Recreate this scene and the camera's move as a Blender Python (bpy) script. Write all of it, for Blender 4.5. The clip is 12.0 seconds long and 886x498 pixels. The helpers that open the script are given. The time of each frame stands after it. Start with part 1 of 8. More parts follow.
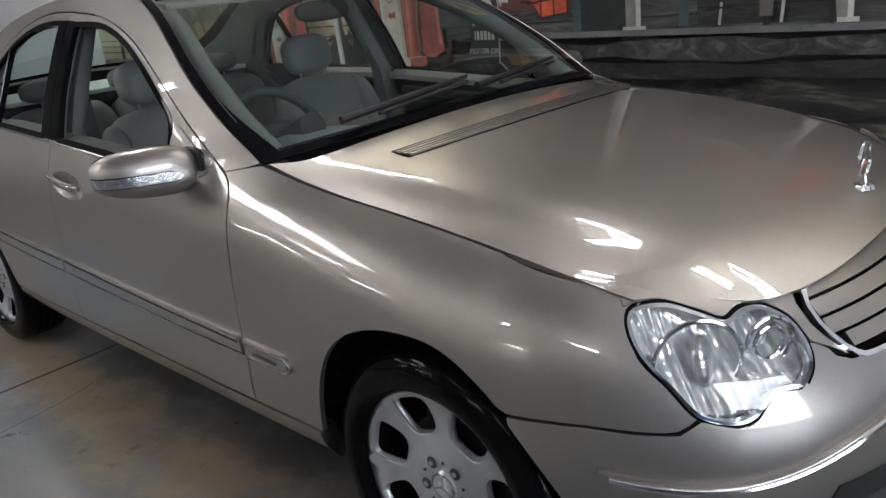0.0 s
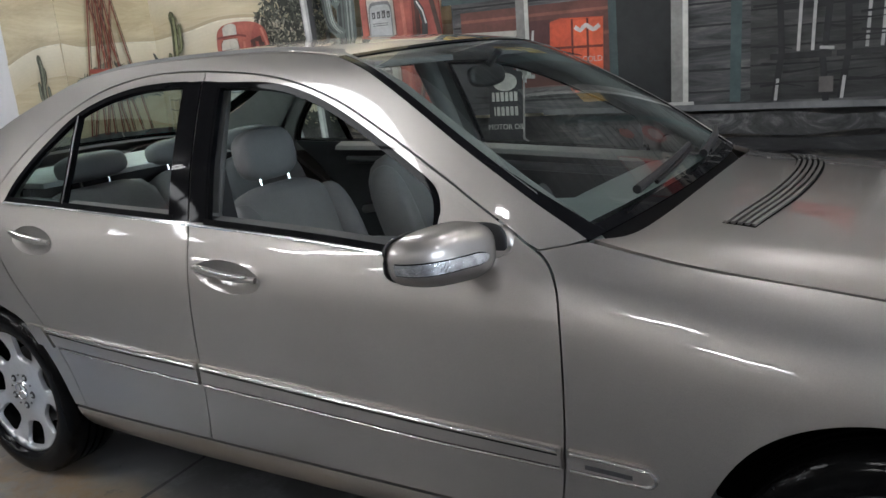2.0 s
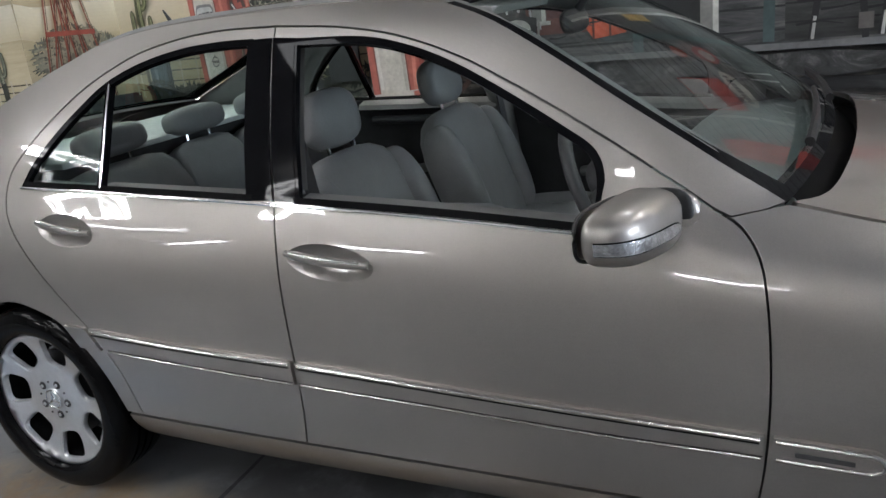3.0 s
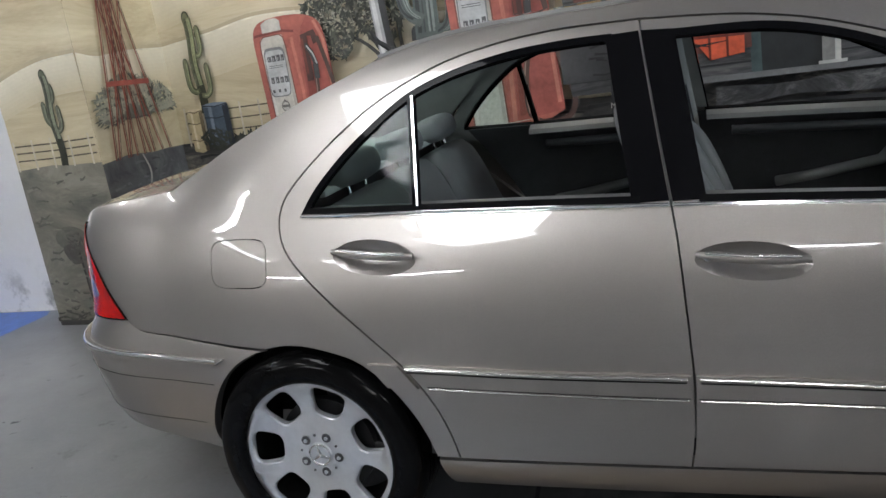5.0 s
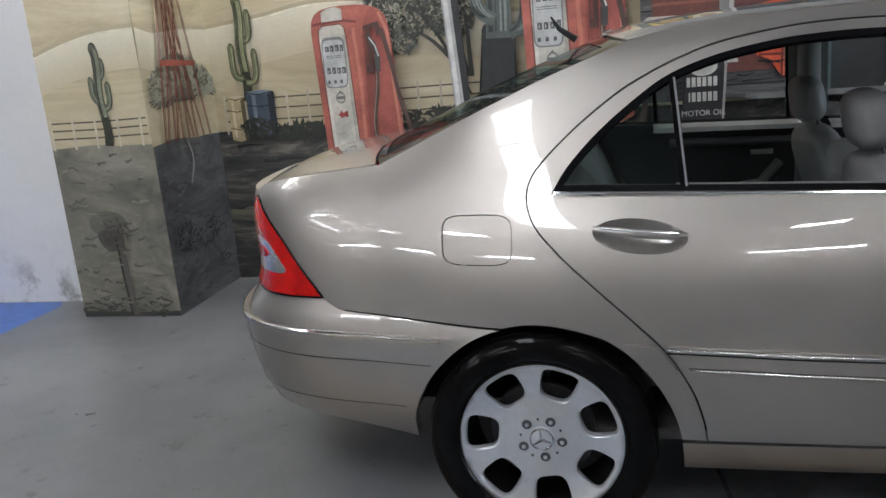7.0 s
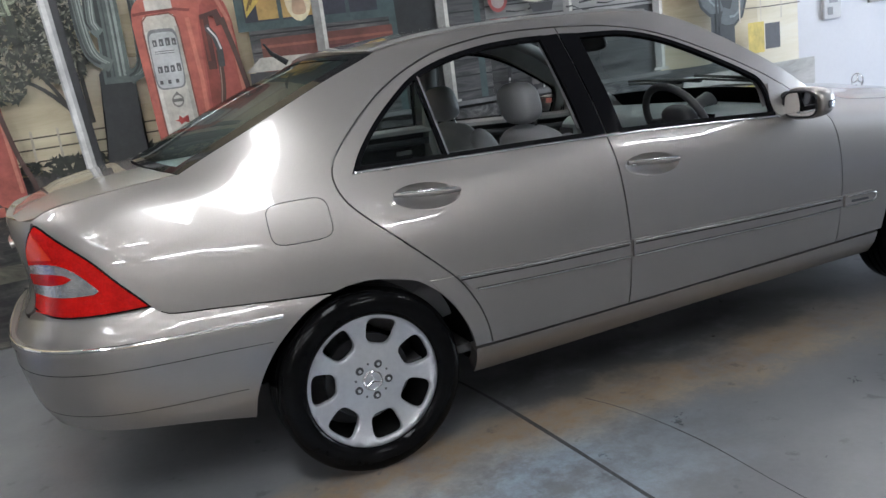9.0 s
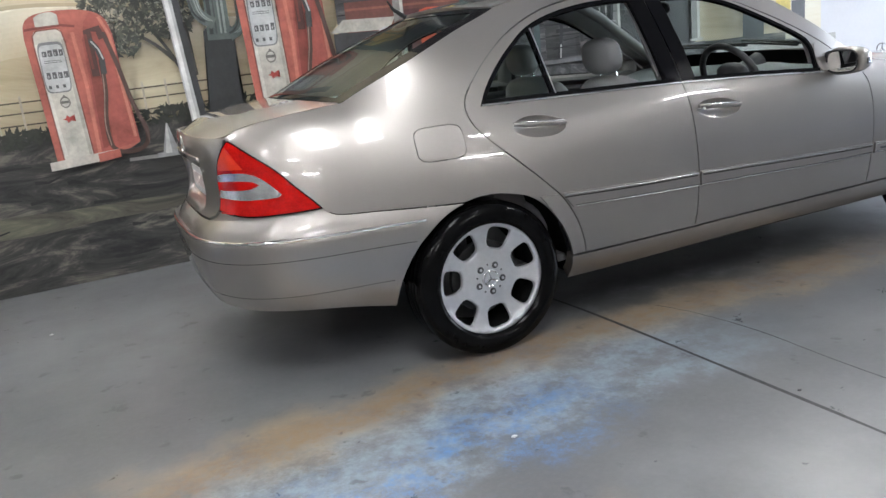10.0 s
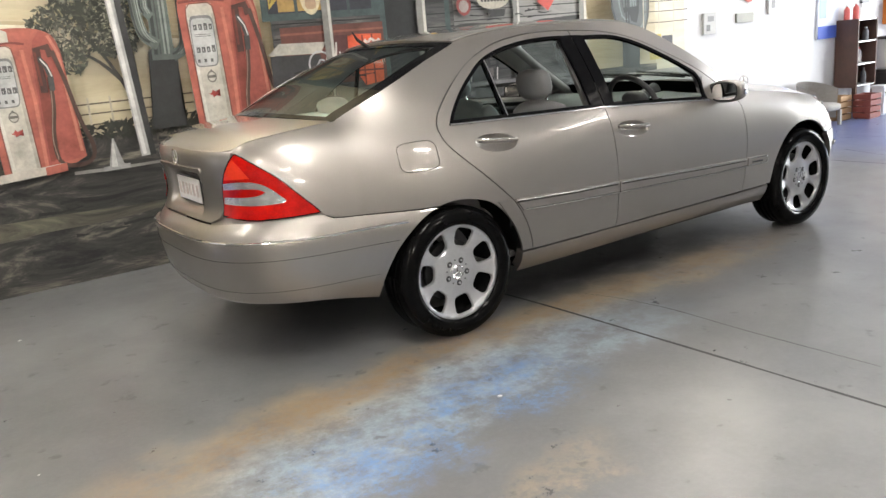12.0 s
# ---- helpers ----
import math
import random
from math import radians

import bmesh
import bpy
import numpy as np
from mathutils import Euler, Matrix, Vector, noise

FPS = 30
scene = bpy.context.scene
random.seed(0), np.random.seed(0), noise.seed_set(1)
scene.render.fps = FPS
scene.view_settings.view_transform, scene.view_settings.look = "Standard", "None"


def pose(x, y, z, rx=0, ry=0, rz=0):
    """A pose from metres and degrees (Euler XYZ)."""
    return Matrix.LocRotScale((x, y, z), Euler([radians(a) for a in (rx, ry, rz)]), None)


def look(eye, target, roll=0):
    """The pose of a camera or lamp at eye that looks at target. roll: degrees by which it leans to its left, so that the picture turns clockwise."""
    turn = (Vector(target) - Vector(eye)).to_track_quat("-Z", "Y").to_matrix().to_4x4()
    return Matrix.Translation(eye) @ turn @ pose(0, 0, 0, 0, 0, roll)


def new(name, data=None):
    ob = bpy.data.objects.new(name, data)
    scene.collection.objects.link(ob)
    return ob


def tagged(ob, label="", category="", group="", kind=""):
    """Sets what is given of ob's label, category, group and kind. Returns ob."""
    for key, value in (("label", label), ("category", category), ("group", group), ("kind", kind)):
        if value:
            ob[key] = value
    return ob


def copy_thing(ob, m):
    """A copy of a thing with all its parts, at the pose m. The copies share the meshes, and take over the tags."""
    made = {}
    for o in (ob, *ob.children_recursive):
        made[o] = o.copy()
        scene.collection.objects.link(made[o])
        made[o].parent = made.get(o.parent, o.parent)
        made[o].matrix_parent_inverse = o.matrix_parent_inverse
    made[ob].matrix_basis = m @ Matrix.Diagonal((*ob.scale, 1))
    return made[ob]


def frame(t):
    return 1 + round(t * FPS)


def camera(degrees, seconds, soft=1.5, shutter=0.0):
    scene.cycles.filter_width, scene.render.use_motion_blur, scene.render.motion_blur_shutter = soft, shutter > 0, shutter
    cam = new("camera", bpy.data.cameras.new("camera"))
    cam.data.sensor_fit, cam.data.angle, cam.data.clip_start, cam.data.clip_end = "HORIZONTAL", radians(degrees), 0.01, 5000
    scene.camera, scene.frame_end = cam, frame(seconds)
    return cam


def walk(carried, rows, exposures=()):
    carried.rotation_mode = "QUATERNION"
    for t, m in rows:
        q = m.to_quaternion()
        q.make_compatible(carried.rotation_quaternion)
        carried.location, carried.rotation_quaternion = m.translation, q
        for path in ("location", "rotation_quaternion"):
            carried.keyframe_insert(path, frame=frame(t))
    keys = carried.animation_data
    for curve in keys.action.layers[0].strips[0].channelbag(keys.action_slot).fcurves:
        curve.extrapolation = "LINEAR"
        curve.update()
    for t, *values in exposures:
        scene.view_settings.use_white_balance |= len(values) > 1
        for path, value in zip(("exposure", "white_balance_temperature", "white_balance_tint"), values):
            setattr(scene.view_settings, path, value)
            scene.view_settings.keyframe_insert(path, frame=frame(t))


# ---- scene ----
cam = camera(57.9, 12.0)
PATH = [
    (0, (3.783, -1.793, 1.324), (2.436, -0.457, 0.691), -6.3),
    (0.5, (3.515, -1.882, 1.306), (2.257, -0.442, 0.72), -4.8),
    (1, (3.166, -1.983, 1.319), (1.919, -0.49, 0.855), -4.2),
    (1.5, (2.928, -2.096, 1.326), (1.799, -0.52, 0.835), -4.0),
    (2, (2.709, -2.264, 1.352), (1.686, -0.613, 0.875), -4.9),
    (2.5, (2.487, -2.284, 1.347), (1.589, -0.573, 0.83), -6.8),
    (3, (2.186, -2.275, 1.382), (1.317, -0.578, 0.779), -6.8),
    (3.2, (2.122, -2.31, 1.382), (1.246, -0.594, 0.845), -5.6),
    (4.8, (1.153, -2.604, 1.293), (0.479, -0.776, 0.84), -6.2),
    (5, (1.106, -2.574, 1.367), (0.438, -0.755, 0.873), -8.7),
    (5.5, (0.89, -2.699, 1.373), (0.235, -0.887, 0.837), -5.2),
    (6, (0.678, -2.866, 1.391), (0.12, -1.039, 0.798), -7.4),
    (6.5, (0.47, -2.837, 1.365), (-0.022, -0.982, 0.801), -5.6),
    (7, (0.232, -2.796, 1.367), (-0.206, -0.906, 0.884), -4.9),
    (7.5, (0.02, -2.819, 1.351), (0.007, -0.885, 0.842), -3.9),
    (7.7, (-0.045, -2.842, 1.343), (0.098, -0.92, 0.807), -4.9),
    (9.3, (-0.907, -3.238, 1.297), (-0.119, -1.456, 0.845), -7.8),
    (9.5, (-1.053, -3.28, 1.293), (-0.301, -1.511, 0.741), -6.7),
    (10, (-1.354, -3.531, 1.253), (-0.595, -1.751, 0.745), -6.7),
    (10.5, (-1.604, -3.705, 1.305), (-0.717, -1.995, 0.768), -8.4),
    (11, (-1.897, -3.769, 1.345), (-0.891, -2.121, 0.822), -10.8),
    (11.5, (-2.012, -3.799, 1.364), (-0.876, -2.211, 0.929), -7.2),
    (12, (-2.015, -3.768, 1.349), (-0.953, -2.148, 0.851), -5.2),
]
walk(cam, [(t, look(eye, target, roll)) for t, eye, target, roll in PATH], exposures=((0.0, -0.1, 6400, 10), (1.5, 0.1, 6200, 10), (3.0, 0.25, 6150, 10), (5.0, 0.32, 6150, 10), (6.5, 0.34, 6100, 10), (7.5, 0.28, 6100, 10), (9.5, 0.55, 6000, 10), (10.5, 0.85, 6500, 10), (12.0, 0.92, 7000, 10)))
# ---- world and light ----
world = bpy.data.worlds.new("world")
scene.world = world
world.use_nodes = True
wn = world.node_tree.nodes
sky = wn.new("ShaderNodeTexSky")
sky.sky_type = "NISHITA"
sky.sun_disc = False
sky.sun_elevation = radians(40)
sky.sun_rotation = radians(70)
world.node_tree.links.new(sky.outputs[0], wn["Background"].inputs[0])
wn["Background"].inputs[1].default_value = 0.08


def area_lamp(name, m, sx, sy, watts, colour):
    data = bpy.data.lights.new(name, "AREA")
    data.shape, data.size, data.size_y, data.energy, data.color = "RECTANGLE", sx, sy, watts, colour
    ob = new(name, data)
    ob.matrix_world = m
    return ob


# daylight through the open roller door at the front end of the workshop
area_lamp("door_daylight", look((10.6, -1.5, 1.7), (3.0, -0.7, 0.6)), 3.4, 2.6, 260, (0.86, 0.93, 1.0))


# ---- materials ----
def mat(name, colour, rough=0.5, metal=0.0, coat=0.0, var=0.0, scale=8.0, bump=0.0, fine=60.0, spec=0.5, tint=None):
    """A principled material whose colour, roughness and relief vary at two scales."""
    m = bpy.data.materials.new(name)
    m.use_nodes = True
    nt = m.node_tree
    b = nt.nodes["Principled BSDF"]
    b.inputs["Base Color"].default_value = (*colour, 1)
    b.inputs["Roughness"].default_value = rough
    b.inputs["Metallic"].default_value = metal
    b.inputs["Coat Weight"].default_value = coat
    b.inputs["Coat Roughness"].default_value = 0.03
    b.inputs["Specular IOR Level"].default_value = spec
    if var or bump:
        co = nt.nodes.new("ShaderNodeTexCoord")
        n1 = nt.nodes.new("ShaderNodeTexNoise")
        n1.inputs["Scale"].default_value = scale
        n1.inputs["Detail"].default_value = 5
        n1.inputs["Roughness"].default_value = 0.65
        nt.links.new(co.outputs["Object"], n1.inputs["Vector"])
        n2 = nt.nodes.new("ShaderNodeTexNoise")
        n2.inputs["Scale"].default_value = fine
        n2.inputs["Detail"].default_value = 3
        nt.links.new(co.outputs["Object"], n2.inputs["Vector"])
        if var:
            mix = nt.nodes.new("ShaderNodeMix")
            mix.data_type = "RGBA"
            lo = [c * (1 - var) for c in colour]
            hi = [min(1, c * (1 + var)) for c in (tint or colour)]
            mix.inputs[6].default_value = (*lo, 1)
            mix.inputs[7].default_value = (*hi, 1)
            add = nt.nodes.new("ShaderNodeMath")
            add.operation = "MULTIPLY_ADD"
            nt.links.new(n2.outputs[0], add.inputs[0])
            add.inputs[1].default_value = 0.35
            nt.links.new(n1.outputs[0], add.inputs[2])
            ramp = nt.nodes.new("ShaderNodeMapRange")
            ramp.inputs[1].default_value, ramp.inputs[2].default_value = 0.42, 0.95
            nt.links.new(add.outputs[0], ramp.inputs[0])
            nt.links.new(ramp.outputs[0], mix.inputs[0])
            nt.links.new(mix.outputs[2], b.inputs["Base Color"])
        if bump:
            bp = nt.nodes.new("ShaderNodeBump")
            bp.inputs["Strength"].default_value = bump
            bp.inputs["Distance"].default_value = 0.004
            nt.links.new(n2.outputs[0], bp.inputs["Height"])
            nt.links.new(bp.outputs[0], b.inputs["Normal"])
    return m


def glass_mat(name, colour, base=0.095, edge=0.85):
    """Thin glass: mostly clear with a tint, a mirror reflection by Fresnel."""
    m = bpy.data.materials.new(name)
    m.use_nodes = True
    nt = m.node_tree
    out = nt.nodes["Material Output"]
    nt.nodes.remove(nt.nodes["Principled BSDF"])
    tr = nt.nodes.new("ShaderNodeBsdfTransparent")
    tr.inputs[0].default_value = (*colour, 1)
    gl = nt.nodes.new("ShaderNodeBsdfGlossy")
    gl.inputs["Roughness"].default_value = 0.0
    lw = nt.nodes.new("ShaderNodeLayerWeight")
    pw = nt.nodes.new("ShaderNodeMath")
    pw.operation = "POWER"
    nt.links.new(lw.outputs["Facing"], pw.inputs[0])
    pw.inputs[1].default_value = 4.0
    fr = nt.nodes.new("ShaderNodeMath")
    fr.operation = "MULTIPLY_ADD"
    nt.links.new(pw.outputs[0], fr.inputs[0])
    fr.inputs[1].default_value, fr.inputs[2].default_value = edge, base
    mix = nt.nodes.new("ShaderNodeMixShader")
    nt.links.new(fr.outputs[0], mix.inputs[0])
    nt.links.new(tr.outputs[0], mix.inputs[1])
    nt.links.new(gl.outputs[0], mix.inputs[2])
    nt.links.new(mix.outputs[0], out.inputs[0])
    return m


def lamp_mat(name, colour, strength):
    m = bpy.data.materials.new(name)
    m.use_nodes = True
    b = m.node_tree.nodes["Principled BSDF"]
    b.inputs["Emission Color"].default_value = (*colour, 1)
    b.inputs["Emission Strength"].default_value = strength
    b.inputs["Base Color"].default_value = (0.8, 0.8, 0.8, 1)
    return m


def paint_metallic(name, colour):
    """Metallic car paint: flake sparkle under a clear coat."""
    m = bpy.data.materials.new(name)
    m.use_nodes = True
    nt = m.node_tree
    b = nt.nodes["Principled BSDF"]
    co = nt.nodes.new("ShaderNodeTexCoord")
    v = nt.nodes.new("ShaderNodeTexVoronoi")
    v.inputs["Scale"].default_value = 1400
    nt.links.new(co.outputs["Object"], v.inputs["Vector"])
    mix = nt.nodes.new("ShaderNodeMix")
    mix.data_type = "RGBA"
    mix.inputs[6].default_value = (*[c * 0.86 for c in colour], 1)
    mix.inputs[7].default_value = (*[c * 1.14 for c in colour], 1)
    nt.links.new(v.outputs["Color"], mix.inputs[0])
    nt.links.new(mix.outputs[2], b.inputs["Base Color"])
    n = nt.nodes.new("ShaderNodeTexNoise")
    n.inputs["Scale"].default_value = 5
    n.inputs["Detail"].default_value = 4
    nt.links.new(co.outputs["Object"], n.inputs["Vector"])
    mr = nt.nodes.new("ShaderNodeMapRange")
    mr.inputs[3].default_value, mr.inputs[4].default_value = 0.39, 0.45
    nt.links.new(n.outputs[0], mr.inputs[0])
    nt.links.new(mr.outputs[0], b.inputs["Roughness"])
    b.inputs["Metallic"].default_value = 0.94
    b.inputs["Coat Weight"].default_value = 1.0
    b.inputs["Coat Roughness"].default_value = 0.006
    b.inputs["Coat IOR"].default_value = 1.6
    return m


PAINT = paint_metallic("pewter_paint", (0.350, 0.325, 0.306))
CHROME = mat("chrome", (0.82, 0.82, 0.82), 0.08, 1.0)
SATIN = mat("satin_bright", (0.62, 0.61, 0.60), 0.2, 1.0)
ALLOY = mat("alloy_silver", (0.56, 0.57, 0.59), 0.3, 0.7, 0.3, 0.06, 30)
RUBBER = mat("tyre_rubber", (0.0035, 0.0035, 0.0037), 0.1, 0, 0, 0.4, 14, 0.12, 60, spec=0.09)
GLOSSBLACK = mat("gloss_black", (0.006, 0.006, 0.007), 0.03, 0, 0, spec=0.05)
BLACK = mat("black_plastic", (0.011, 0.011, 0.012), 0.45, 0, 0, 0.25, 20, 0.2, 200)
DARK = mat("underbody", (0.005, 0.005, 0.005), 0.9, 0, 0, 0.3, 10, spec=0.03)
GLASS = glass_mat("tinted_glass", (0.80, 0.88, 0.855))
SIDEGLASS = glass_mat("tinted_side_glass", (0.70, 0.80, 0.77), 0.018, 0.6)
REARGLASS = glass_mat("rear_tinted_glass", (0.56, 0.67, 0.645), 0.05, 0.42)
SHELF = mat("parcel_shelf_cloth", (0.66, 0.68, 0.67), 0.9, 0, 0, 0.12, 30, 0.3, 240)
CLEAR = glass_mat("clear_lens", (0.94, 0.95, 0.96))
LEATHER = mat("grey_leather", (0.24, 0.24, 0.246), 0.48, 0, 0, 0.1, 9, 0.25, 160)
TRIM = mat("grey_interior", (0.21, 0.208, 0.203), 0.65, 0, 0, 0.1, 12, 0.3, 220)
DASH = mat("dashboard_grey", (0.46, 0.51, 0.51), 0.55, 0, 0, 0.1, 14, 0.3, 240)
DARKTRIM = mat("dark_interior", (0.045, 0.045, 0.048), 0.5, 0, 0, 0.2, 15, 0.2, 200)
CARPET = mat("carpet", (0.06, 0.06, 0.06), 0.95, 0, 0, 0.3, 40, 0.5, 300)
MIRROR = mat("mirror_glass", (0.9, 0.9, 0.9), 0.02, 1.0)
PLATE = mat("plate_white", (0.75, 0.73, 0.72), 0.4, 0, 0, 0.05)
REDLENS = mat("red_lens", (0.26, 0.0016, 0.0012), 0.05, 0, 0.4, 0.35, 6, 0.05, 160, spec=0.25, tint=(0.52, 0.005, 0.003))
SEAL = mat("window_rubber", (0.004, 0.004, 0.0045), 0.7, 0, 0, 0.3, 20, spec=0.08)
WHITELENS = mat("white_lens", (0.60, 0.59, 0.58), 0.2, 0.8, 0.8, 0.45, 14, 0.5, 70)
ORANGELENS = mat("bright_red_lens", (0.62, 0.03, 0.008), 0.08, 0, 0.9, 0.2, 10, 0.05, 160, spec=0.4)
WALLWHITE = mat("white_wall_paint", (0.64, 0.64, 0.65), 0.6, 0, 0, 0.05, 1.3, 0.15, 30)
CEILING = mat("ceiling_pale", (0.62, 0.615, 0.61), 0.8, 0, 0, 0.12, 1.5)
SOUTHWALL = mat("dim_wall", (0.22, 0.216, 0.212), 0.7, 0, 0, 0.1, 0.8)
BACKWALL = mat("back_wall", (0.2, 0.2, 0.2), 0.7, 0, 0, 0.2, 0.8)


def floor_mat():
    """Sealed grey concrete with long brown and blue stain bands along the parked car, scuffs and dirt."""
    m = bpy.data.materials.new("sealed_concrete")
    m.use_nodes = True
    nt = m.node_tree
    b = nt.nodes["Principled BSDF"]
    N, Lk = nt.nodes, nt.links
    co = N.new("ShaderNodeTexCoord")
    sep = N.new("ShaderNodeSeparateXYZ")
    Lk.new(co.outputs["Object"], sep.inputs[0])

    def noise_tex(scale, detail=5, rough=0.6, stretch=None):
        n = N.new("ShaderNodeTexNoise")
        n.inputs["Scale"].default_value = scale
        n.inputs["Detail"].default_value = detail
        n.inputs["Roughness"].default_value = rough
        if stretch:
            mp = N.new("ShaderNodeMapping")
            mp.inputs["Scale"].default_value = stretch
            Lk.new(co.outputs["Object"], mp.inputs[0])
            Lk.new(mp.outputs[0], n.inputs["Vector"])
        else:
            Lk.new(co.outputs["Object"], n.inputs["Vector"])
        return n.outputs[0]

    def math_node(op, a, c, d=None):
        k = N.new("ShaderNodeMath")
        k.operation = op
        for i, v in enumerate((a, c, d)):
            if v is None:
                continue
            if isinstance(v, (int, float)):
                k.inputs[i].default_value = v
            else:
                Lk.new(v, k.inputs[i])
        return k.outputs[0]

    def ramp(v, a, c):
        k = N.new("ShaderNodeMapRange")
        k.interpolation_type = "SMOOTHSTEP"
        Lk.new(v, k.inputs[0])
        k.inputs[1].default_value, k.inputs[2].default_value = a, c
        return k.outputs[0]

    def mix(f, a, c):
        k = N.new("ShaderNodeMix")
        k.data_type = "RGBA"
        Lk.new(f, k.inputs[0])
        for i, v in ((6, a), (7, c)):
            if isinstance(v, tuple):
                k.inputs[i].default_value = (*v, 1)
            else:
                Lk.new(v, k.inputs[i])
        return k.outputs[2]

    big, mid, fine = noise_tex(0.9), noise_tex(4.0, 6, 0.7), noise_tex(45, 4, 0.7)
    base = mix(ramp(big, 0.35, 0.7), (0.115, 0.118, 0.125), (0.185, 0.188, 0.195))
    base = mix(math_node("MULTIPLY", ramp(fine, 0.35, 0.75), 0.16), base, (0.22, 0.22, 0.225))
    # distance across the car, wobbled by noise
    wob = math_node("MULTIPLY_ADD", math_node("SUBTRACT", mid, 0.5), 0.5, sep.outputs[1])
    wob = math_node("MULTIPLY_ADD", math_node("SUBTRACT", big, 0.5), 0.25, wob)
    wob = math_node("MULTIPLY_ADD", math_node("MINIMUM", sep.outputs[0], 0.0), -0.2, wob)

    def band(v, c, w):
        d = math_node("ABSOLUTE", math_node("SUBTRACT", v, c), 0)
        return math_node("SUBTRACT", 1.0, ramp(d, w * 0.35, w))

    along = math_node("MULTIPLY", ramp(sep.outputs[0], -2.1, -1.1), math_node("SUBTRACT", 1.0, ramp(sep.outputs[0], 1.5, 2.9)))
    brown = math_node("MULTIPLY", math_node("MULTIPLY", band(wob, -0.87, 0.28), along), ramp(noise_tex(3, 6, 0.7), 0.3, 0.6))
    grain = ramp(noise_tex(16, 8, 0.8), 0.34, 0.66)
    base = mix(math_node("MULTIPLY", brown, math_node("MULTIPLY_ADD", grain, 0.5, 0.45)), base, (0.33, 0.255, 0.17))
    rust = math_node("MULTIPLY", math_node("MULTIPLY", math_node("MULTIPLY", band(wob, -0.84, 0.12), along), grain), 0.6)
    base = mix(rust, base, (0.21, 0.125, 0.06))
    jag = math_node("MULTIPLY_ADD", math_node("SUBTRACT", mid, 0.5), 0.5, sep.outputs[0])
    edge = ramp(jag, -1.5, -1.25)
    fade = math_node("MULTIPLY", edge, math_node("SUBTRACT", 1.0, ramp(jag, 0.3, 1.25)))
    strong = math_node("MULTIPLY", edge, math_node("SUBTRACT", 1.0, ramp(jag, -0.2, 0.25)))
    pale = math_node("MULTIPLY", math_node("MULTIPLY", math_node("MULTIPLY", band(wob, -1.22, 0.36), along), fade), math_node("MULTIPLY", ramp(noise_tex(6, 7, 0.75), 0.34, 0.60), math_node("MULTIPLY_ADD", grain, 0.6, 0.35)))
    base = mix(math_node("MULTIPLY", pale, 0.75), base, (0.34, 0.43, 0.52))
    blue = math_node("MULTIPLY", math_node("MULTIPLY", math_node("MULTIPLY", band(wob, -1.40, 0.30), along), strong), math_node("MULTIPLY", ramp(noise_tex(2.6, 8, 0.8), 0.44, 0.60), math_node("MULTIPLY_ADD", ramp(noise_tex(22, 8, 0.8), 0.38, 0.6), 0.75, 0.25)))
    base = mix(math_node("MULTIPLY", blue, 0.85), base, (0.10, 0.24, 0.52))
    tan_patch = math_node("MULTIPLY", math_node("MULTIPLY", band(wob, -1.98, 0.16), band(jag, -0.55, 0.4)), math_node("MULTIPLY", grain, 0.45))
    base = mix(tan_patch, base, (0.36, 0.28, 0.19))
    # dark band under the near sill: the car's shade painted into the floor colour
    sill_shade = math_node("MULTIPLY", math_node("MULTIPLY", band(wob, -0.55, 0.3), ramp(sep.outputs[0], 0.2, 0.6)), math_node("SUBTRACT", 1.0, ramp(sep.outputs[0], 2.1, 2.6)))
    base = mix(math_node("MULTIPLY", math_node("MULTIPLY", sill_shade, 0.7), ramp(noise_tex(5, 6, 0.7), 0.25, 0.55)), base, (0.035, 0.034, 0.033))
    spots = math_node("MULTIPLY", ramp(noise_tex(8, 5, 0.6), 0.62, 0.70), 0.65)
    base = mix(spots, base, (0.07, 0.07, 0.075))
    bluefar = ramp(sep.outputs[0], 4.6, 6.2)
    base = mix(math_node("MULTIPLY", bluefar, 0.75), base, (0.09, 0.13, 0.30))
    Lk.new(base, b.inputs["Base Color"])
    rg = N.new("ShaderNodeMapRange")
    rg.inputs[3].default_value, rg.inputs[4].default_value = 0.2, 0.42
    Lk.new(mid, rg.inputs[0])
    Lk.new(rg.outputs[0], b.inputs["Roughness"])
    bp = N.new("ShaderNodeBump")
    bp.inputs["Strength"].default_value = 0.12
    bp.inputs["Distance"].default_value = 0.003
    Lk.new(fine, bp.inputs["Height"])
    Lk.new(bp.outputs[0], b.inputs["Normal"])
    return m


FLOOR = floor_mat()


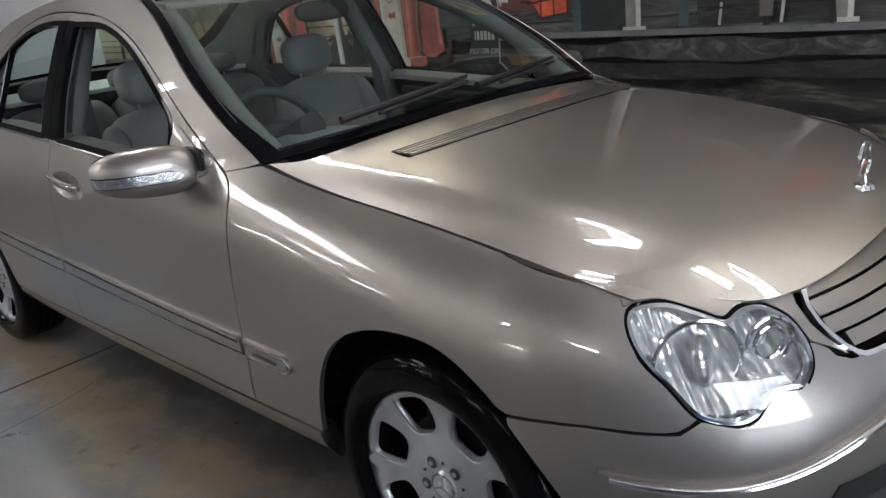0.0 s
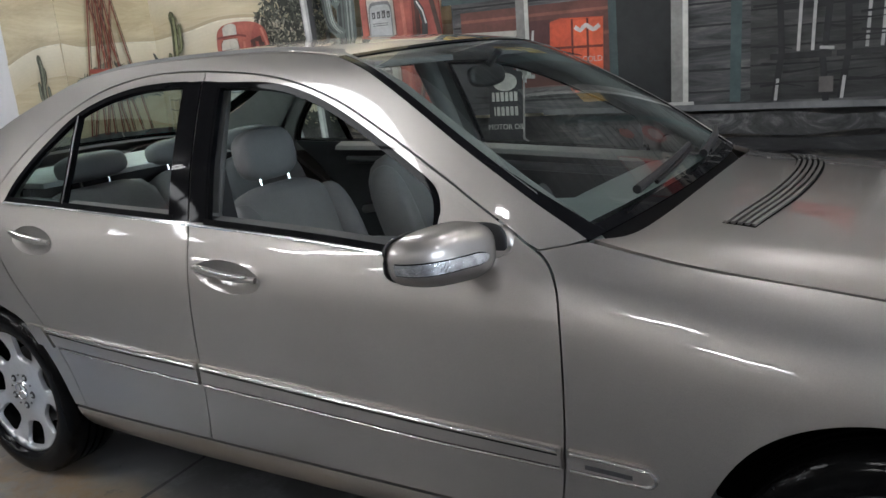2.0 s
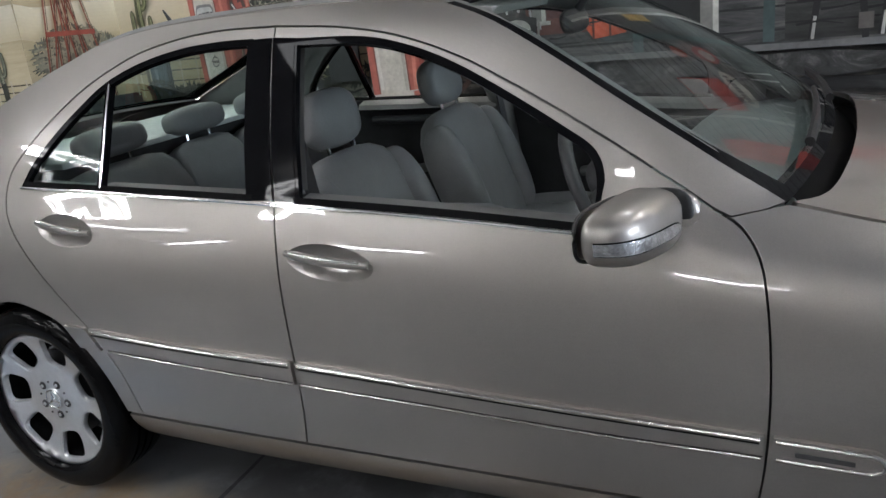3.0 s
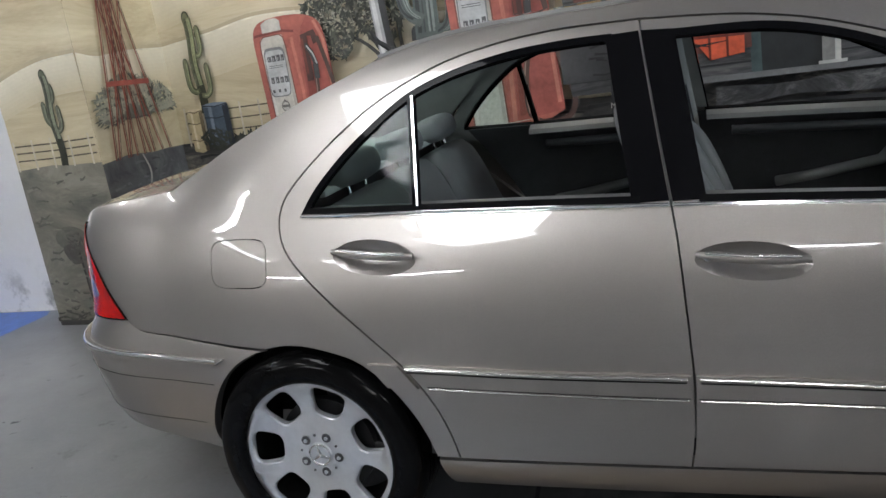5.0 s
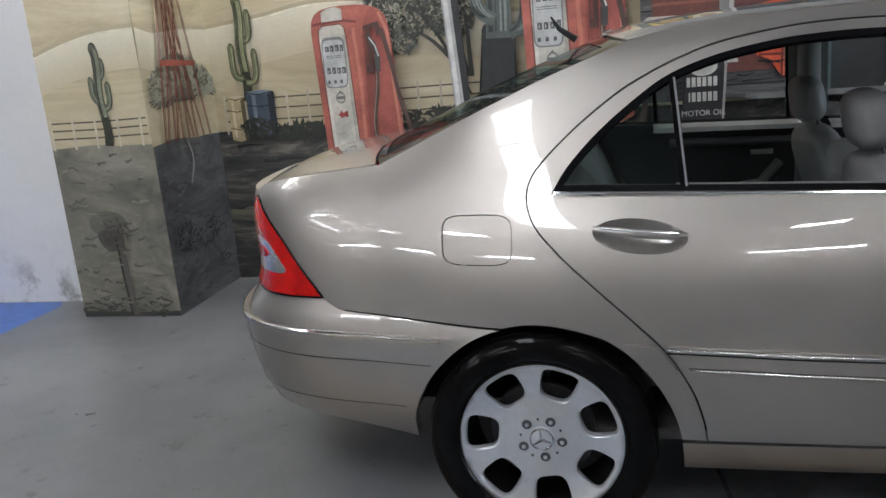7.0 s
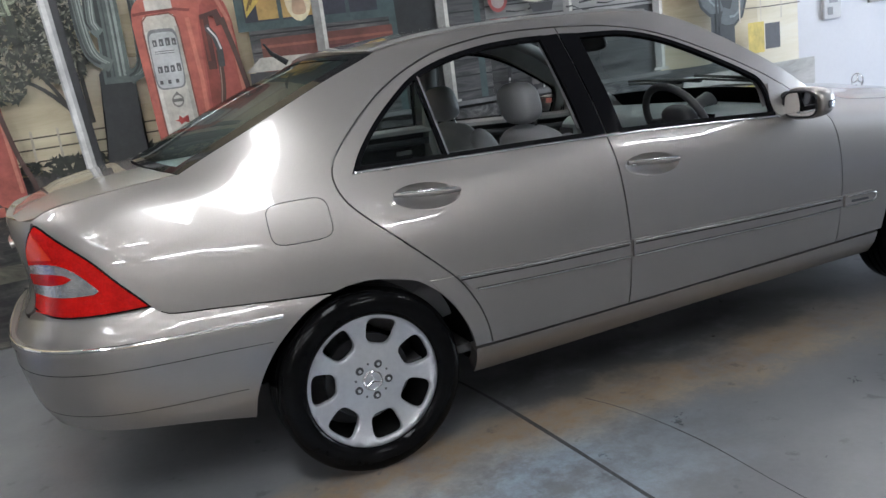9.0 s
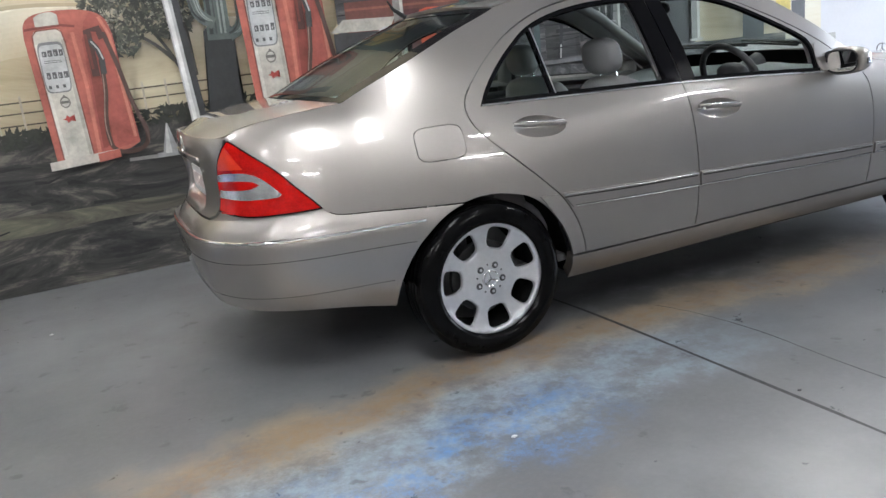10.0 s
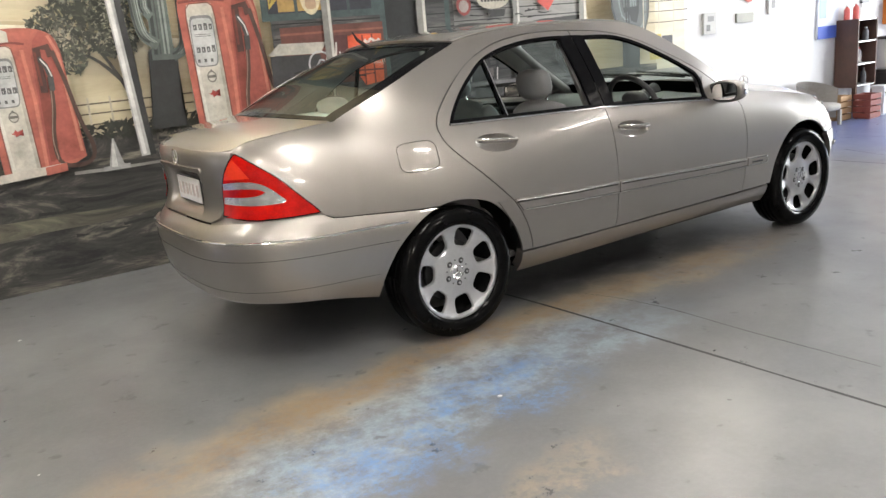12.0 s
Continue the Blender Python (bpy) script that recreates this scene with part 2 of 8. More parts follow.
def scuffed_wall():
    """White wall paint with grey dirt kicked up near its foot."""
    m = mat("scuffed_white_paint", (0.72, 0.72, 0.73), 0.6, 0, 0, 0.05, 1.3, 0.15, 30)
    nt = m.node_tree
    b = nt.nodes["Principled BSDF"]
    old = b.inputs["Base Color"].links[0].from_socket
    co, sep, n, lo, hi, mul, mx = (nt.nodes.new("ShaderNode" + k) for k in ("TexCoord", "SeparateXYZ", "TexNoise", "MapRange", "MapRange", "Math", "Mix"))
    n.inputs["Scale"].default_value, n.inputs["Detail"].default_value, n.inputs["Roughness"].default_value = 5.5, 6, 0.7
    nt.links.new(co.outputs["Object"], sep.inputs[0])
    nt.links.new(co.outputs["Object"], n.inputs["Vector"])
    lo.inputs[1].default_value, lo.inputs[2].default_value, lo.inputs[3].default_value, lo.inputs[4].default_value = 0.0, 0.4, 1.0, 0.0
    nt.links.new(sep.outputs[2], lo.inputs[0])
    hi.inputs[1].default_value, hi.inputs[2].default_value = 0.5, 0.66
    nt.links.new(n.outputs[0], hi.inputs[0])
    mul.operation = "MULTIPLY"
    nt.links.new(lo.outputs[0], mul.inputs[0])
    nt.links.new(hi.outputs[0], mul.inputs[1])
    mx.data_type = "RGBA"
    nt.links.new(mul.outputs[0], mx.inputs[0])
    nt.links.new(old, mx.inputs[6])
    mx.inputs[7].default_value = (0.22, 0.22, 0.23, 1)
    nt.links.new(mx.outputs[2], b.inputs["Base Color"])
    return m


SCUFFED = scuffed_wall()


# ---- mesh helpers ----
def link(name, me, material, parent=None, label=""):
    ob = new(name, me)
    if material:
        me.materials.append(material)
    if parent:
        ob.parent = parent
    if label:
        ob["label"] = label
    return ob


def part(name, bm, material, parent=None, label="", smooth=False):
    """Links a bmesh as one mesh object under a thing or under a part."""
    me = bpy.data.meshes.new(name)
    bmesh.ops.recalc_face_normals(bm, faces=bm.faces)
    bm.to_mesh(me)
    bm.free()
    if smooth:
        me.polygons.foreach_set("use_smooth", [True] * len(me.polygons))
        me.set_sharp_from_angle(angle=radians(40))
    return link(name, me, material, parent, label)


def box_bm(x0, x1, y0, y1, z0, z1, bevel=0.0, segs=2, bm=None):
    bm2 = bmesh.new()
    bmesh.ops.create_cube(bm2, size=1)
    for v in bm2.verts:
        v.co = Vector(((x0 + x1) / 2 + v.co.x * (x1 - x0), (y0 + y1) / 2 + v.co.y * (y1 - y0), (z0 + z1) / 2 + v.co.z * (z1 - z0)))
    if bevel:
        bmesh.ops.bevel(bm2, geom=bm2.edges[:], offset=bevel, segments=segs, affect="EDGES", profile=0.6)
    if bm is None:
        return bm2
    join_bm(bm, bm2)
    return bm


def join_bm(bm, other):
    me = bpy.data.meshes.new("tmp")
    other.to_mesh(me)
    other.free()
    bm.from_mesh(me)
    bpy.data.meshes.remove(me)


def move_bm(bm, m):
    bmesh.ops.transform(bm, matrix=m, verts=bm.verts)
    return bm


def lathe_bm(profile, n=48, axis="y"):
    """Turns a profile of (radius, along) about the y axis."""
    bm = bmesh.new()
    rings = []
    for r, a in profile:
        ring = []
        for i in range(n):
            t = 2 * math.pi * i / n
            ring.append(bm.verts.new((r * math.cos(t), a, r * math.sin(t))))
        rings.append(ring)
    for p, q in zip(rings, rings[1:]):
        for i in range(n):
            bm.faces.new((p[i], p[(i + 1) % n], q[(i + 1) % n], q[i]))
    return bm


def tube_bm(pts, radius, n=8, closed=False, bm=None):
    """A round tube along a line of points."""
    bm = bm or bmesh.new()
    pts = [Vector(p) for p in pts]
    rings = []
    m = len(pts)
    for i, p in enumerate(pts):
        d = (pts[(i + 1) % m] if closed or i < m - 1 else pts[i]) - (pts[i - 1] if closed or i > 0 else pts[i])
        d.normalize()
        a = d.cross(Vector((0, 0, 1)))
        if a.length < 0.1:
            a = d.cross(Vector((0, 1, 0)))
        a.normalize()
        c = a.cross(d)
        r = radius[i] if isinstance(radius, (list, tuple)) else radius
        rings.append([bm.verts.new(p + (a * math.cos(2 * math.pi * k / n) + c * math.sin(2 * math.pi * k / n)) * r) for k in range(n)])
    for i in range(m if closed else m - 1):
        p, q = rings[i], rings[(i + 1) % m]
        for k in range(n):
            bm.faces.new((p[k], p[(k + 1) % n], q[(k + 1) % n], q[k]))
    if not closed:
        bm.faces.new(rings[0][::-1])
        bm.faces.new(rings[-1])
    return bm


def curve_pts(pts, step=0.03, closed=False):
    """Points along a smooth (Catmull-Rom) line through pts."""
    P = [np.array(p, float) for p in pts]
    n = len(P)
    out = []
    for i in range(n if closed else n - 1):
        p1, p2 = P[i], P[(i + 1) % n]
        p0 = P[i - 1] if closed or i > 0 else 2 * p1 - p2
        p3 = P[(i + 2) % n] if closed or i < n - 2 else 2 * p2 - p1
        k = max(1, int(math.ceil(np.linalg.norm(p2 - p1) / step)))
        for j in range(k):
            t = j / k
            out.append(0.5 * (2 * p1 + (p2 - p0) * t + (2 * p0 - 5 * p1 + 4 * p2 - p3) * t * t + (3 * p1 - p0 - 3 * p2 + p3) * t ** 3))
    if not closed:
        out.append(P[-1])
    return [tuple(float(c) for c in p) for p in out]


def line_pts(a, b, step=0.03):
    k = max(1, int(math.ceil(math.dist(a, b) / step)))
    return [tuple(a[i] + (b[i] - a[i]) * j / k for i in range(len(a))) for j in range(k + 1)]


def chain(*runs):
    """One closed outline out of several runs of points; doubled points go."""
    out = []
    for r in runs:
        for p in r:
            if not out or math.dist(out[-1], p) > 1e-4:
                out.append(p)
    if math.dist(out[0], out[-1]) < 1e-4:
        out.pop()
    return out


def resample(poly, step):
    out = []
    for a, b in zip(poly, poly[1:] + poly[:1]):
        out += line_pts(a, b, step)[:-1]
    return out


def inset(poly, d):
    """Moves an outline inward by d."""
    area = sum(a[0] * b[1] - b[0] * a[1] for a, b in zip(poly, poly[1:] + poly[:1]))
    s = 1 if area > 0 else -1
    out = []
    n = len(poly)
    for i in range(n):
        a, p, b = Vector(poly[i - 1]), Vector(poly[i]), Vector(poly[(i + 1) % n])
        e1, e2 = (p - a).normalized(), (b - p).normalized()
        n1, n2 = Vector((-e1.y, e1.x)) * s, Vector((-e2.y, e2.x)) * s
        m = n1 + n2
        if m.length < 1e-4:
            m = n1.copy()
        m.normalize()
        k = max(0.5, m.dot(n1))
        out.append(tuple(p + m * (d / k)))
    return out


def inside(poly, x, y):
    r = False
    n = len(poly)
    for i in range(n):
        (x1, y1), (x2, y2) = poly[i - 1], poly[i]
        if (y1 > y) != (y2 > y) and x < (x2 - x1) * (y - y1) / (y2 - y1) + x1:
            r = not r
    return r


from mathutils.geometry import delaunay_2d_cdt


def sheet(name, f, poly, material, parent=None, label="", step=0.035, holes=(), gap=0.0, depth=0.014, lift=0.0, mirror=False):
    """A panel cut out of the surface f(s, t) by an outline in (s, t), with a turned-in edge of the given depth.
    gap: how far the edge keeps from the outline. lift: how far it stands out of the surface."""
    polys = [inset(resample(poly, step * 0.6), gap) if gap else resample(poly, step * 0.6)]
    polys += [resample(h, step * 0.6) for h in holes]
    pts, edges = [], []
    for p in polys:
        k = len(pts)
        pts += [Vector(q) for q in p]
        edges += [(k + i, k + (i + 1) % len(p)) for i in range(len(p))]
    nb = len(pts)
    A = np.array([tuple(p) for p in pts])
    (x0, y0), (x1, y1) = A.min(0), A.max(0)
    gx, gy = np.meshgrid(np.arange(x0 + step / 2, x1, step), np.arange(y0 + step / 2, y1, step))
    G2 = np.stack([gx.ravel(), gy.ravel()], 1)
    if len(G2):
        dist = np.min(np.hypot(G2[:, None, 0] - A[None, :, 0], G2[:, None, 1] - A[None, :, 1]), 1)
        for q, d in zip(G2, dist):
            if d > step * 0.45 and inside(polys[0], *q) and not any(inside(h, *q) for h in polys[1:]):
                pts.append(Vector(q))
    r = delaunay_2d_cdt(pts, edges, [], 0, 1e-6)
    V2, F = r[0], []
    for fc in r[2]:
        cx, cy = sum(V2[i][0] for i in fc) / len(fc), sum(V2[i][1] for i in fc) / len(fc)
        if inside(polys[0], cx, cy) and not any(inside(q, cx, cy) for q in polys[1:]):
            F.append(fc)
    h = 1e-3
    V, Nn = [], []
    for p in V2:
        s, t = p
        a = Vector(f(s, t))
        n = (Vector(f(s + h, t)) - Vector(f(s - h, t))).cross(Vector(f(s, t + h)) - Vector(f(s, t - h)))
        n.normalize()
        V.append(a)
        Nn.append(n)
    centre = Vector((1.2, 0, 0.6))
    if sum(n.dot(v - centre) for n, v in zip(Nn, V)) < 0:
        Nn = [-n for n in Nn]
    V = [v + n * lift for v, n in zip(V, Nn)]
    tris = []
    for fc in F:
        fc = list(fc)
        fn = (V[fc[1]] - V[fc[0]]).cross(V[fc[2]] - V[fc[0]])
        if fn.dot(Nn[fc[0]]) < 0:
            fc.reverse()
        tris.append(fc)
    count = {}
    for fc in tris:
        for i in range(len(fc)):
            a, b = fc[i], fc[(i + 1) % len(fc)]
            count[(a, b)] = 1
    rim = [(a, b) for a, b in count if (b, a) not in count]
    verts = list(V)
    norms = list(Nn)
    quads = []
    if depth:
        idx = {}
        for a, b in rim:
            e = (V[b] - V[a])
            n = e.cross(Nn[a]).normalized()
            for k in (a, b):
                if k not in idx:
                    idx[k] = (len(verts), len(verts) + 1)
                    verts += [V[k].copy(), V[k] - Nn[k] * depth]
                    norms += [n.copy(), n.copy()]
                else:
                    for j in idx[k]:
                        norms[j] = (norms[j] + n)
            quads.append((idx[b][0], idx[a][0], idx[a][1], idx[b][1]))
        norms = [n.normalized() if n.length > 1e-6 else Vector((0, 0, 1)) for n in norms]
    obs = []
    for side in ((1, -1) if mirror is True else (-1,) if mirror == "left" else (1,)):
        me = bpy.data.meshes.new(name)
        fs = tris + quads
        if side < 0:
            fs = [tuple(reversed(q)) for q in fs]
        me.from_pydata([(v.x, v.y * side, v.z) for v in verts], [], fs)
        me.polygons.foreach_set("use_smooth", [True] * len(me.polygons))
        me.normals_split_custom_set_from_vertices([(n.x, n.y * side, n.z) for n in norms])
        obs.append(link(name, me, material, parent, label))
    return obs if mirror is True else obs[0]
# ---- the car's body surface ----
# x runs along the car (0 at the rear axle, 2.715 at the front axle), the side seen is at negative y
def spline(xs, ys):
    """Natural cubic spline through the points; straight beyond the ends."""
    xs, ys = np.array(xs, float), np.array(ys, float)
    keep = np.concatenate(([True], np.abs(np.diff(xs)) > 1e-6))
    xs, ys = xs[keep], ys[keep]
    n = len(xs)
    h = np.diff(xs)
    A = np.zeros((n, n))
    r = np.zeros(n)
    A[0, 0] = A[-1, -1] = 1
    for i in range(1, n - 1):
        A[i, i - 1], A[i, i], A[i, i + 1] = h[i - 1], 2 * (h[i - 1] + h[i]), h[i]
        r[i] = 6 * ((ys[i + 1] - ys[i]) / h[i] - (ys[i] - ys[i - 1]) / h[i - 1])
    M = np.linalg.solve(A, r)

    def f(x):
        x = np.asarray(x, float)
        i = np.clip(np.searchsorted(xs, x) - 1, 0, n - 2)
        xc = np.clip(x, xs[0], xs[-1])
        a, b = xs[i + 1] - xc, xc - xs[i]
        y = (M[i] * a ** 3 + M[i + 1] * b ** 3) / (6 * h[i]) + (ys[i] / h[i] - M[i] * h[i] / 6) * a + (ys[i + 1] / h[i] - M[i + 1] * h[i] / 6) * b
        s0 = (ys[1] - ys[0]) / h[0] - h[0] * M[1] / 6
        s1 = (ys[-1] - ys[-2]) / h[-1] + h[-1] * M[-2] / 6
        return y + np.where(x < xs[0], (x - xs[0]) * s0, 0) + np.where(x > xs[-1], (x - xs[-1]) * s1, 0)
    return f


# half width at heights, station by station
SECTIONS = {
    -0.45: ((0.2, 0.69), (0.335, 0.735), (0.45, 0.752), (0.56, 0.76), (0.66, 0.757), (0.75, 0.748), (0.83, 0.735), (0.9, 0.716), (0.955, 0.692), (1.0, 0.662), (1.04, 0.622), (1.08, 0.575), (1.17, 0.49), (1.3, 0.4)),
    -0.2: ((0.2, 0.74), (0.335, 0.785), (0.45, 0.802), (0.56, 0.81), (0.66, 0.81), (0.75, 0.803), (0.83, 0.789), (0.9, 0.767), (0.955, 0.744), (1.0, 0.722), (1.04, 0.702), (1.1, 0.67), (1.17, 0.63), (1.24, 0.58), (1.3, 0.53)),
    0.07: ((0.2, 0.765), (0.335, 0.82), (0.45, 0.836), (0.56, 0.843), (0.66, 0.843), (0.75, 0.836), (0.83, 0.82), (0.9, 0.795), (0.955, 0.767), (1.0, 0.745), (1.04, 0.728), (1.1, 0.70), (1.17, 0.665), (1.24, 0.625), (1.3, 0.586), (1.345, 0.55), (1.39, 0.505)),
    0.37: ((0.2, 0.785), (0.335, 0.836), (0.45, 0.849), (0.56, 0.855), (0.66, 0.855), (0.75, 0.849), (0.83, 0.834), (0.9, 0.807), (0.955, 0.774), (1.0, 0.75), (1.04, 0.73), (1.1, 0.70), (1.17, 0.667), (1.24, 0.631), (1.3, 0.598), (1.345, 0.568), (1.39, 0.528)),
    1.0: ((0.2, 0.80), (0.335, 0.842), (0.45, 0.852), (0.56, 0.858), (0.66, 0.858), (0.75, 0.852), (0.83, 0.84), (0.9, 0.82), (0.955, 0.798), (1.0, 0.781), (1.04, 0.766), (1.1, 0.742), (1.17, 0.708), (1.24, 0.673), (1.3, 0.640), (1.345, 0.612), (1.39, 0.575)),
    1.5: ((0.2, 0.80), (0.335, 0.842), (0.45, 0.852), (0.56, 0.858), (0.66, 0.858), (0.75, 0.852), (0.83, 0.84), (0.9, 0.818), (0.955, 0.794), (1.0, 0.776), (1.04, 0.76), (1.1, 0.735), (1.17, 0.702), (1.24, 0.667), (1.3, 0.634), (1.345, 0.602), (1.39, 0.56)),
    2.0: ((0.2, 0.80), (0.335, 0.842), (0.45, 0.852), (0.56, 0.858), (0.66, 0.858), (0.75, 0.851), (0.83, 0.835), (0.9, 0.80), (0.955, 0.762), (1.0, 0.741), (1.04, 0.723), (1.1, 0.695), (1.17, 0.66), (1.24, 0.62), (1.3, 0.58)),
    2.3: ((0.2, 0.80), (0.335, 0.839), (0.45, 0.851), (0.56, 0.859), (0.66, 0.858), (0.75, 0.847), (0.81, 0.829), (0.86, 0.789), (0.90, 0.722), (0.93, 0.675), (1.0, 0.62), (1.1, 0.57), (1.2, 0.52), (1.4, 0.4)),
    2.6: ((0.2, 0.80), (0.335, 0.836), (0.45, 0.85), (0.56, 0.861), (0.66, 0.859), (0.74, 0.843), (0.79, 0.818), (0.83, 0.775), (0.866, 0.71), (0.9, 0.64), (1.0, 0.56), (1.1, 0.5), (1.4, 0.35)),
    2.85: ((0.2, 0.785), (0.335, 0.83), (0.45, 0.846), (0.56, 0.854), (0.64, 0.848), (0.71, 0.829), (0.76, 0.798), (0.80, 0.755), (0.83, 0.707), (0.86, 0.65), (0.95, 0.56), (1.1, 0.46), (1.4, 0.3)),
}
XR, XF = -0.45, 2.85
TX, TZ = np.arange(XR - 0.03, XF + 0.031, 0.01), np.arange(0.1, 1.5, 0.005)
rows_z = np.array([spline(*zip(*sec))(TZ) for sec in SECTIONS.values()])
TABLE = np.array([spline(list(SECTIONS), rows_z[:, j])(TX) for j in range(len(TZ))]).T
TABLE_LIST = TABLE.tolist()


def half_width(x, z):
    """Half the body's width at x and z, smooth in both."""
    fx, fz = (x - TX[0]) / 0.01, (z - TZ[0]) / 0.005
    i, j = min(max(int(fx), 1), len(TX) - 3), min(max(int(fz), 1), len(TZ) - 3)
    u, v = fx - i, fz - j
    wu = (-0.5 * u + u * u - 0.5 * u ** 3, 1 - 2.5 * u * u + 1.5 * u ** 3, 0.5 * u + 2 * u * u - 1.5 * u ** 3, -0.5 * u * u + 0.5 * u ** 3)
    wv = (-0.5 * v + v * v - 0.5 * v ** 3, 1 - 2.5 * v * v + 1.5 * v ** 3, 0.5 * v + 2 * v * v - 1.5 * v ** 3, -0.5 * v * v + 0.5 * v ** 3)
    return sum(wu[a] * sum(wv[b] * TABLE_LIST[i - 1 + a][j - 1 + b] for b in range(4)) for a in range(4))


REAR = spline((0.2, 0.3, 0.42, 0.55, 0.64, 0.70, 0.85, 0.95, 1.0, 1.04, 1.1), (0.93, 0.985, 1.02, 1.03, 1.005, 0.97, 0.96, 0.975, 0.965, 0.935, 0.88))
NOSE = spline((0.2, 0.3, 0.45, 0.55, 0.62, 0.68, 0.74, 0.79, 0.84, 0.9), (3.40, 3.45, 3.48, 3.48, 3.45, 3.40, 3.33, 3.25, 3.14, 3.0))
ARC_R, ARC_F, P_R, P_F = 1.15, 1.15, 3.4, 2.3


def body(s, z):
    """The body's skin. s is x along the side and goes on round the corners to the back and the front."""
    if XR <= s <= XF:
        return (s, -half_width(s, z), z)
    if s < XR:
        a, w, k, p, q = -float(REAR(z)) - XR, half_width(XR, z), 0.15, P_R, (XR - s) / ARC_R
    else:
        a, w, k, p, q = float(NOSE(z)) - XF, half_width(XF, z), 0.07, P_F, (s - XF) / ARC_F
    phi = q * math.pi / 2
    si, c = math.sin(phi), math.cos(phi)
    r = (abs(si) ** p + abs(c) ** p) ** (-1 / p)
    return ((XR if s < XR else XF) + a * r * si, -(w - k * abs(a) * r * si) * r * c, z)


def along(x, z):
    """The s at which the skin at height z stands at x (near side)."""
    if XR <= x <= XF:
        return x
    lo, hi = (XR - ARC_R, XR) if x < XR else (XF, XF + ARC_F)
    for _ in range(40):
        m = (lo + hi) / 2
        if body(m, z)[0] < x:
            lo = m
        else:
            hi = m
    return (lo + hi) / 2


def across(y, z, back=True):
    """The s at which the skin at height z stands at y on the back or the front."""
    lo, hi = (XR - 2 * ARC_R, XR) if back else (XF, XF + 2 * ARC_F)
    for _ in range(40):
        m = (lo + hi) / 2
        if (body(m, z)[1] > y) == back:
            lo = m
        else:
            hi = m
    return (lo + hi) / 2


# outlines on the side of the body, as (x, z)
REAR_CUT = curve_pts(((0.431, 0.335), (0.42, 0.40), (0.392, 0.483), (0.335, 0.58), (0.255, 0.664), (0.158, 0.755), (0.066, 0.842), (0.012, 0.905), (-0.008, 0.962), (-0.002, 1.01), (0.03, 1.057), (0.11, 1.132), (0.20, 1.20), (0.27, 1.243), (0.365, 1.287), (0.48, 1.325), (0.63, 1.349), (0.77, 1.357), (0.945, 1.353)), 0.02)
FRONT_CUT = curve_pts(((0.945, 1.353), (1.136, 1.336), (1.29, 1.307), (1.437, 1.258), (1.572, 1.195), (1.697, 1.13), (1.813, 1.063), (1.923, 0.992), (1.99, 0.945), (2.04, 0.912), (2.075, 0.86), (2.089, 0.79), (2.096, 0.69), (2.096, 0.58), (2.087, 0.45), (2.07, 0.335)), 0.02)
B_CUT = chain(line_pts((0.945, 1.353), (0.997, 0.95), 0.02), curve_pts(((0.997, 0.95), (1.007, 0.86), (1.013, 0.755), (1.018, 0.65), (1.02, 0.55), (1.013, 0.42), (1.0, 0.333)), 0.02))
SCREEN_EDGE = curve_pts(((2.115, 0.948), (2.02, 1.012), (1.92, 1.08), (1.81, 1.15), (1.69, 1.225), (1.56, 1.3), (1.48, 1.338), (1.40, 1.366)), 0.03)
ROOF_EDGE = curve_pts(((1.40, 1.366), (1.2, 1.386), (0.95, 1.393), (0.6, 1.389), (0.4, 1.374), (0.25, 1.347)), 0.03)
GLASS_EDGE = curve_pts(((0.25, 1.347), (0.192, 1.325), (0.045, 1.273), (-0.134, 1.2), (-0.271, 1.14), (-0.39, 1.087), (-0.445, 1.062)), 0.03)
DECK_EDGE = curve_pts(((-0.445, 1.062), (-0.55, 1.052), (-0.7, 1.037), (-0.82, 1.016), (-0.885, 0.985)), 0.03)
REAR_ARCH = curve_pts(((-0.375, 0.268), (-0.361, 0.353), (-0.324, 0.439), (-0.265, 0.523), (-0.178, 0.6), (-0.075, 0.643), (0.023, 0.653), (0.124, 0.635), (0.2, 0.605), (0.276, 0.536), (0.333, 0.445), (0.364, 0.35), (0.378, 0.225)), 0.02)
FRONT_ARCH = curve_pts(((2.335, 0.225), (2.35, 0.33), (2.383, 0.46), (2.44, 0.565), (2.51, 0.63), (2.6, 0.667), (2.70, 0.677), (2.79, 0.664), (2.88, 0.618), (2.955, 0.545), (3.01, 0.46), (3.05, 0.36), (3.06, 0.27)), 0.02)
# ---- the room ----
WALL_Y, PIER_Y, CEIL = 1.96, 1.18, 3.6


def slab(name, x0, x1, y0, y1, z0, z1, material, label, bevel=0.0):
    ob = part(name, box_bm(x0, x1, y0, y1, z0, z1, bevel), material)
    return tagged(ob, label, kind="structure")


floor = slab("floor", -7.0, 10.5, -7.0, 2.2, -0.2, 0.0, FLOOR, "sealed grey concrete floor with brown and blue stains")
slab("ceiling", -7.0, 10.5, -7.0, 2.2, CEIL, CEIL + 0.2, CEILING, "plain pale workshop ceiling with tube lights")
slab("wall_south", -7.0, 10.5, -7.2, -7.0, 0.0, CEIL, SOUTHWALL, "dim grey workshop wall behind the parking bays")
slab("wall_west", -7.2, -7.0, -7.0, 2.2, 0.0, CEIL, BACKWALL, "grey painted end wall of the workshop")
slab("wall_alcove", -7.0, -2.9, 1.485, 2.2, 0.0, CEIL, SCUFFED, "white painted wall with dirty scuffs beside the mural")
